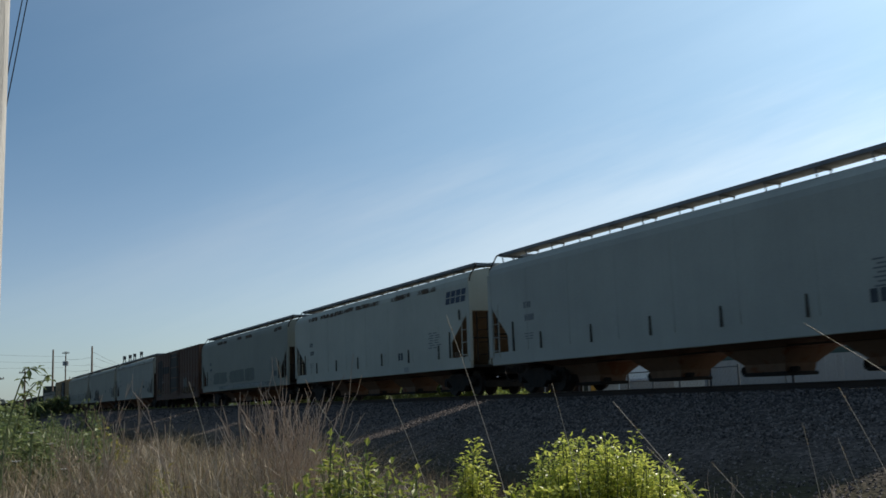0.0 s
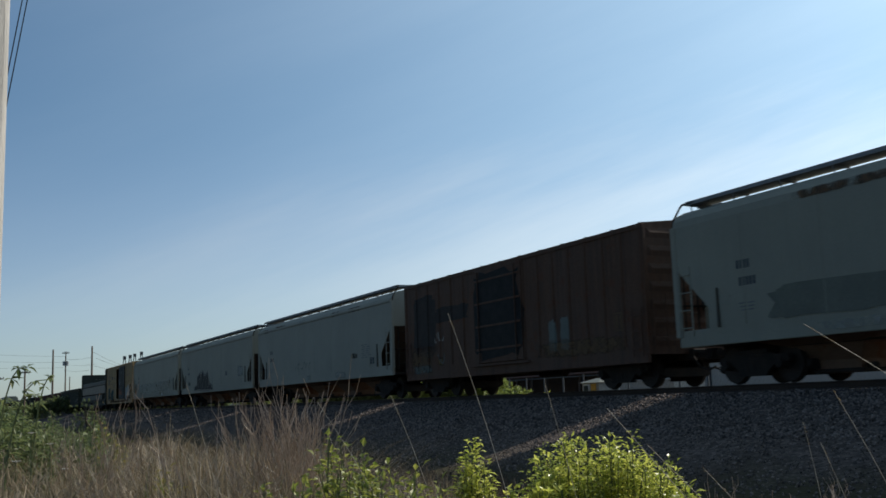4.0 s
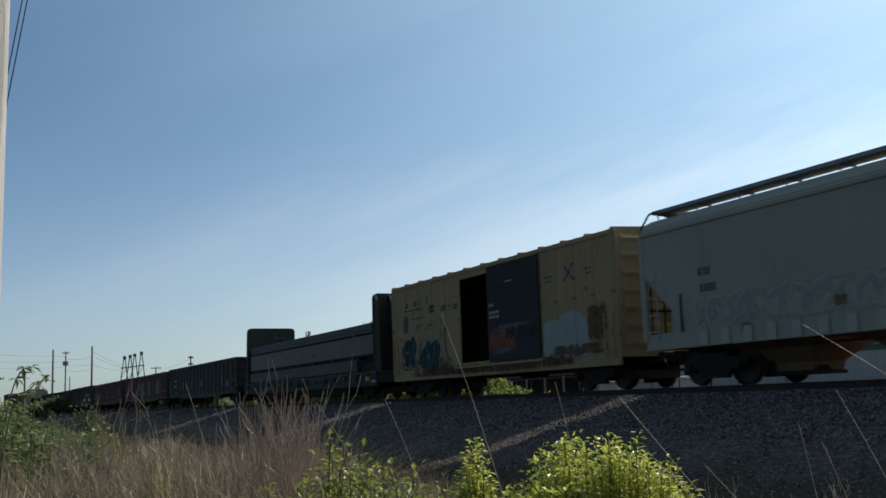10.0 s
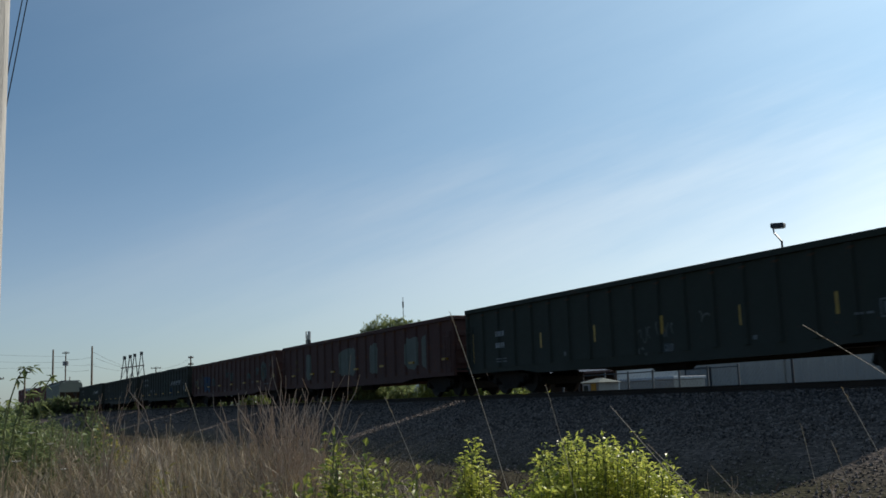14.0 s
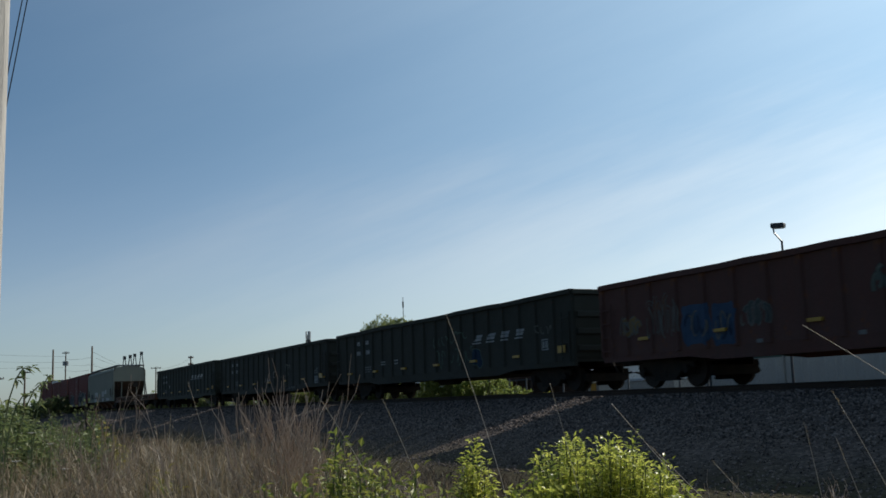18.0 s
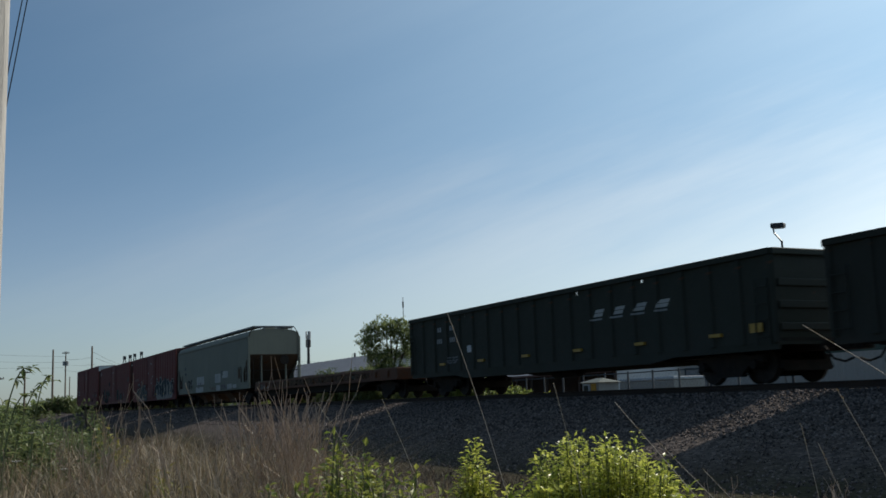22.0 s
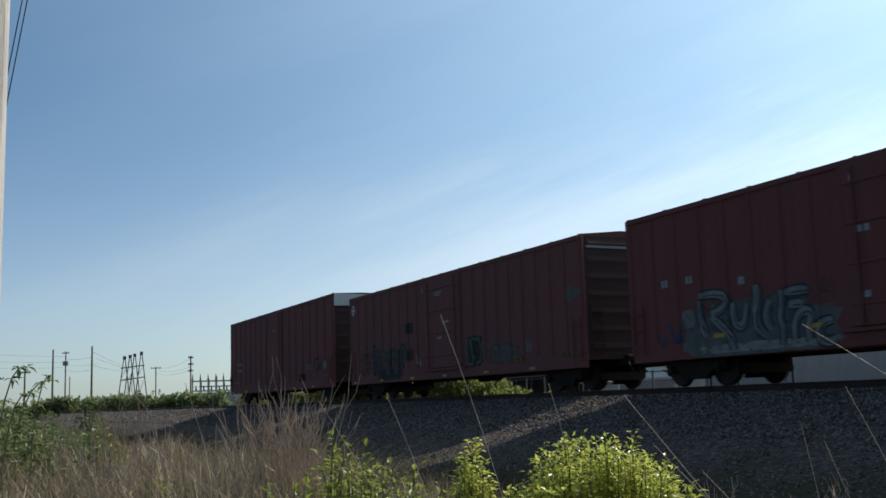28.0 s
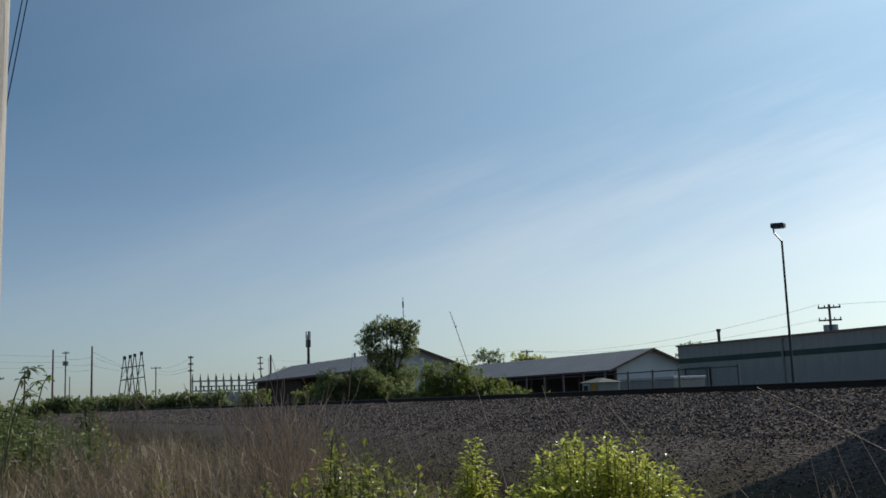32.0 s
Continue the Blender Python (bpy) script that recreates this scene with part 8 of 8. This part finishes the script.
def stalk(deg0, dist, z_low, deg1, z_top, seed, bow=0.16, r0=0.0009):
    """A single long leaning grass stalk with a thin seed head."""
    r = random.Random(seed)
    u0, u1 = dist * math.tan(radians(deg0)), dist * math.tan(radians(deg1))
    base = math.degrees(math.atan((u0 + 0.75 * (u0 - u1) * z_low / (z_top - z_low)) / dist))
    x0, y0 = beside(base, dist / math.cos(radians(base)))
    x1, y1 = beside(deg1, dist / math.cos(radians(deg1)))
    g = ground_z(x0, y0)
    s = thing("grass_stalk", "single long pale grass stalk leaning over", "grass stalk", (x0, y0, g), "grass stalks")
    top = Vector((x1 - x0, y1 - y0, z_top - g))
    pts = [top * u + Vector((0, 0, bow * math.sin(u * math.pi))) for u in [i / 10 for i in range(11)]]
    st = part("stem", Form().tube(pts, r0, 5, 0.0012), STEMDRY, s)
    d = (pts[-1] - pts[-2]).normalized()
    head = Form()
    for i in range(9):
        p = pts[-1] - d * r.uniform(0, 0.12)
        leaf(head, p, (d + rand_dir(r) * 0.4).normalized(), Vector((0, 0, 1)), 0.014, 0.004)
    part("seed_head", head, STRAW, st)
    SWAYERS.append((st, Matrix.Identity(4), seed, 1.3))


for a in ((2.7, 3.6, 1.2, 0.0, 1.80, 401), (24.2, 3.2, 1.48, 19.4, 1.71, 402), (13.9, 3.0, 1.19, 9.0, 1.475, 403, 0.03), (14.4, 3.1, 1.17, 10.9, 1.35, 412, 0.03), (15.6, 3.4, 1.158, 13.9, 1.263, 404, 0.03), (21.1, 3.6, 1.125, 20.0, 1.32, 411, 0.03), (23.2, 3.3, 1.1, 20.9, 1.49, 405), (6.6, 4.4, 1.2, 5.7, 1.55, 406), (-2.0, 4.6, 1.2, -3.4, 1.52, 407), (-13.0, 4.8, 1.2, -14.3, 1.62, 408), (-4.0, 4.2, 1.1, -6.9, 1.52, 409), (19.0, 4.0, 1.1, 18.5, 1.36, 410)):
    stalk(*a)

# pale flowers among the weeds
for i, (deg, dist, z) in enumerate(((-21.9, 7.0, 1.38), (-21.0, 7.2, 1.30), (-22.6, 6.8, 1.22), (-20.3, 7.4, 1.12))):
    x, y = beside(deg, dist)
    fl = thing("wild_flower", "small white wild flower among weeds", "flower", (x, y, ground_z(x, y)))
    part("stem", Form().rod((0, 0, 0), (0, 0, z), 0.004, n=4), STEMGREEN, fl)
    f = Form()
    for k in range(8):
        a = k * math.pi / 4
        leaf(f, Vector((0, 0, z)), Vector((math.cos(a), math.sin(a), 0.4)).normalized(), Vector((0, 0, 1)), 0.035, 0.02)
    part("petals", f, PETAL, fl)


# ---- trees and far shrubs ----
def crown(r, centre, radii, count, size, form, gap=0.35):
    """Leaves in small clumps through an uneven volume, densest near its skin."""
    c = Vector(centre)
    clumps = max(8, count // 12)
    for _ in range(clumps):
        d = rand_dir(r, 0.1)
        q = c + Vector((d.x * radii[0], d.y * radii[1], d.z * radii[2])) * (r.random() ** 0.45) * (1 + 0.35 * noise.noise(d * 2.3 + c))
        s = r.uniform(0.15, 0.6) * min(radii) * gap
        for _ in range(12):
            leaf(form, q + rand_dir(r) * s * r.random() ** 0.5, rand_dir(r, -0.1), Vector((0, 0, 1)), size * r.uniform(0.6, 1.4), size * r.uniform(0.4, 0.7))


def tree(name, label, x, y, height, lobes, count, size, mat, seed, trunk=0.16):
    r = random.Random(seed)
    z = ground_z(x, y)
    t = thing(name, label, "tree", (x, y, z))
    f = Form()
    f.tube([Vector((0, 0, -0.1)), Vector((0.05, 0.1, height * 0.25)), Vector((-0.05, 0.2, height * 0.55)), Vector((0.1, 0.1, height * 0.85))], trunk, 7, 0.03)
    tr = part("trunk", f, BARK, t)
    fc = Form()
    for (cx, cy, cz), rad in lobes:
        a = Vector((0, 0.1, height * 0.3))
        part("limb", lambda a=a, cx=cx, cy=cy, cz=cz: Form().tube([a, a.lerp(Vector((cx, cy, cz)), 0.5) + Vector((0, 0, 0.2)), Vector((cx, cy, cz))], trunk * 0.5, 5, 0.02), BARK, tr)
        crown(r, (cx, cy, cz), rad, int(count * rad[0] * rad[2] / sum(q[1][0] * q[1][2] for q in lobes)), size, fc)
    part("crown", fc, mat, t)


LAT = Vector((0.45, 0.89, 0))


def along(u, z):
    return (LAT.x * u, LAT.y * u, z)


tree("tree", "small dark-leaved tree with an open uneven crown", -61.9, 8.4, 6.8,
     [(along(-1.2, 5.2), (0.95, 0.95, 1.2)), (along(-0.2, 6.1), (1.0, 1.0, 0.8)), (along(0.7, 5.8), (0.9, 0.9, 0.9)), (along(1.6, 5.9), (0.6, 0.6, 0.7)), (along(1.2, 4.8), (0.8, 0.8, 0.9)), (along(-0.3, 4.0), (1.3, 1.2, 1.0)), (along(-0.5, 2.8), (1.5, 1.2, 0.9)), (along(0.9, 2.8), (1.2, 1.0, 0.9))], 24000, 0.13, LEAF_DARK, 501)


def shrub_far(x, y, w, h, count, size, mat, seed, label):
    r = random.Random(seed)
    z = ground_z(x, y)
    s = thing("shrub", label, "shrub", (x, y, z), "shrubs beyond the track")
    f = Form()
    for k in range(6):
        a = r.uniform(0, 6.28)
        f.tube([Vector((0, 0, -0.1)), Vector((math.cos(a) * w * 0.15, math.sin(a) * w * 0.15, h * 0.4)), Vector((math.cos(a) * w * 0.35, math.sin(a) * w * 0.35, h * 0.8))], 0.05, 5, 0.01)
    part("stem", f, BARK, s)
    fc = Form()
    for k in range(5):
        u = (k / 4 - 0.5) * w * 0.75
        crown(r, along(u, h * r.uniform(0.38, 0.54)), (w * 0.24, w * 0.24, h * r.uniform(0.38, 0.48)), count // 5, size, fc)
    part("crown", fc, mat, s)


SH = "rounded green shrub beyond the track"
for x, y, w, h, n, mat, sd in ((-60.5, 5.4, 4.2, 3.2, 9500, LEAF_DARK, 1), (-60.6, 7.4, 3.4, 2.9, 6500, LEAF_DARK, 10), (-57.5, 8.0, 2.6, 2.7, 2400, LEAF_DARK, 2), (-53.0, 8.2, 3.2, 3.9, 4600, LEAF_VERGE, 3), (-51.5, 9.5, 3.2, 3.1, 3800, LEAF_VERGE, 4), (-50.0, 10.2, 2.6, 2.2, 2000, LEAF_VERGE, 5), (-47.2, 10.4, 1.8, 1.75, 900, LEAF_BRIGHT, 6), (-62.5, 4.3, 2.6, 2.3, 1800, LEAF_VERGE, 7), (-66.0, 4.4, 2.4, 2.0, 1400, LEAF_VERGE, 8), (-80.5, 4.6, 2.4, 2.5, 1500, LEAF_VERGE, 9)):
    shrub_far(x, y, w, h, int(n * 2.6), 0.15, mat, 520 + sd, SH)
for i in range(14):
    x = -100 - i * 9.0 - 2 * rw.random()
    shrub_far(x, 4.6 + 0.018 * (-100 - x) * -1 + rw.uniform(0, 1.5), 4.2 + i * 0.15, 3.0 + rw.uniform(-0.4, 0.5) + 0.02 * i, 2400, 0.34, LEAF_MID if i % 3 else LEAF_DARK, 560 + i, "dense green shrub on the far verge")
for i in range(8):
    x = -150 - i * 10.0
    shrub_far(x, -3.5 - i * 1.8 + rw.uniform(-1, 1), 5.0, 3.3 + rw.uniform(-0.4, 0.4), 2200, 0.36, LEAF_DARK if i % 2 else LEAF_MID, 580 + i, "dense green shrub by the line")
shrub_far(-52.0, -11.6, 1.6, 2.3, 1200, 0.1, LEAF_MID, 600, "green bush beside the embankment foot")
tree("tree", "distant round-topped tree behind the barns", -141.0, 59.3, 9.0, [(along(-1.0, 7.6), (1.6, 1.6, 1.7)), (along(1.0, 7.5), (1.6, 1.6, 1.6)), (along(0, 5.4), (2.2, 2, 1.6))], 3200, 0.3, LEAF_DARK, 502)
tree("tree", "distant pale green tree behind the barns", -137.0, 63.5, 8.2, [(along(-0.6, 7.1), (1.6, 1.6, 1.3)), (along(1.6, 6.7), (2.0, 1.7, 1.2))], 2400, 0.3, LEAF_BRIGHT, 503)
tree("tree", "distant tree between the barns and warehouse", -97.0, 63.0, 7.6, [(along(0, 6.0), (2.2, 2, 1.5)), (along(2.2, 5.6), (2.0, 1.7, 1.5))], 1200, 0.3, LEAF_DARK, 504)
tree("tree", "distant tree top behind the pole barn", -176.0, 38.0, 8.6, [(along(0, 7.2), (1.8, 1.8, 1.2))], 500, 0.35, LEAF_DARK, 505)
# a far line of trees closes the horizon all round
form = Form()
rf = random.Random(8)
for i in range(900):
    a = 2 * math.pi * i / 900
    d = rf.uniform(420, 620)
    x, y = d * math.cos(a), d * math.sin(a)
    if abs(y) < 14:
        continue
    for k in range(14):
        p = Vector((x + rf.uniform(-4, 4), y + rf.uniform(-4, 4), rf.uniform(0.3, 5.0)))
        leaf(form, p, rand_dir(rf), Vector((0, 0, 1)), rf.uniform(2.0, 4.5), rf.uniform(1.5, 3.0))
me = form.mesh("far_woods", False, False)
me.materials.append(LEAF_DARK)
tagged(new("far_woods", me), "far low line of dark green woods", "woods", kind="stuff")


# ---- what moves ----
def train_at(t):
    """Metres that the train has gone past its place at 16 s."""
    u = (t - 16) / 16
    return (((((0.512 * u - 1.008) * u - 0.286) * u + 2.078) * u - 0.019) * u + 203.106) * u


DROOPING = 402


def motions():
    times = [2.0 * i for i in range(17)]
    centre = {}
    for car, c in CARS:
        centre[car] = c
        walk(car, [(t, pose(c + train_at(t), 0, RAIL)) for t in times])
    # wheels roll while their car is near
    for w, car, dx in WHEELS:
        c = centre[car]
        span = [i / 30 for i in range(961) if -52 < c + train_at(i / 30) < 4]
        rows = [(t, pose(dx, 0, 0.455, 0, (math.degrees(train_at(t) / 0.455)) % 360, 0)) for t in span]
        rows = [r for r in rows if r[0] not in (0.0, 32.0)]
        first, last = (rows[0][1], rows[-1][1]) if rows else (pose(dx, 0, 0.455), pose(dx, 0, 0.455))
        walk(w, [(0.0, first)] + rows + [(32.0, last)])
    # leaves and stalks stir in the wind
    for ob, rest, seed, deg in SWAYERS:
        r = random.Random(seed)
        a, b, p, q = r.uniform(2.2, 3.4), r.uniform(0.8, 1.4), r.uniform(0, 6), r.uniform(0, 6)
        if seed == DROOPING:      # this stalk sinks back once the train's wind is gone
            axis = Vector((math.cos(HEADING), math.sin(HEADING), 0))
            walk(ob, [(0.5 * i, Matrix.Rotation(radians(0.5 * math.sin(a * 0.5 * i + p) + (0.0 if i <= 61 else -1.9 * (i - 61))), 4, axis)) for i in range(65)])
            continue
        walk(ob, [(0.5 * i, pose(0, 0, 0, deg * 0.6 * math.sin(a * 0.5 * i + p), deg * math.sin(b * 0.5 * i + q) + deg * 0.4 * math.sin(a * 0.5 * i), 0)) for i in range(65)])


motions()
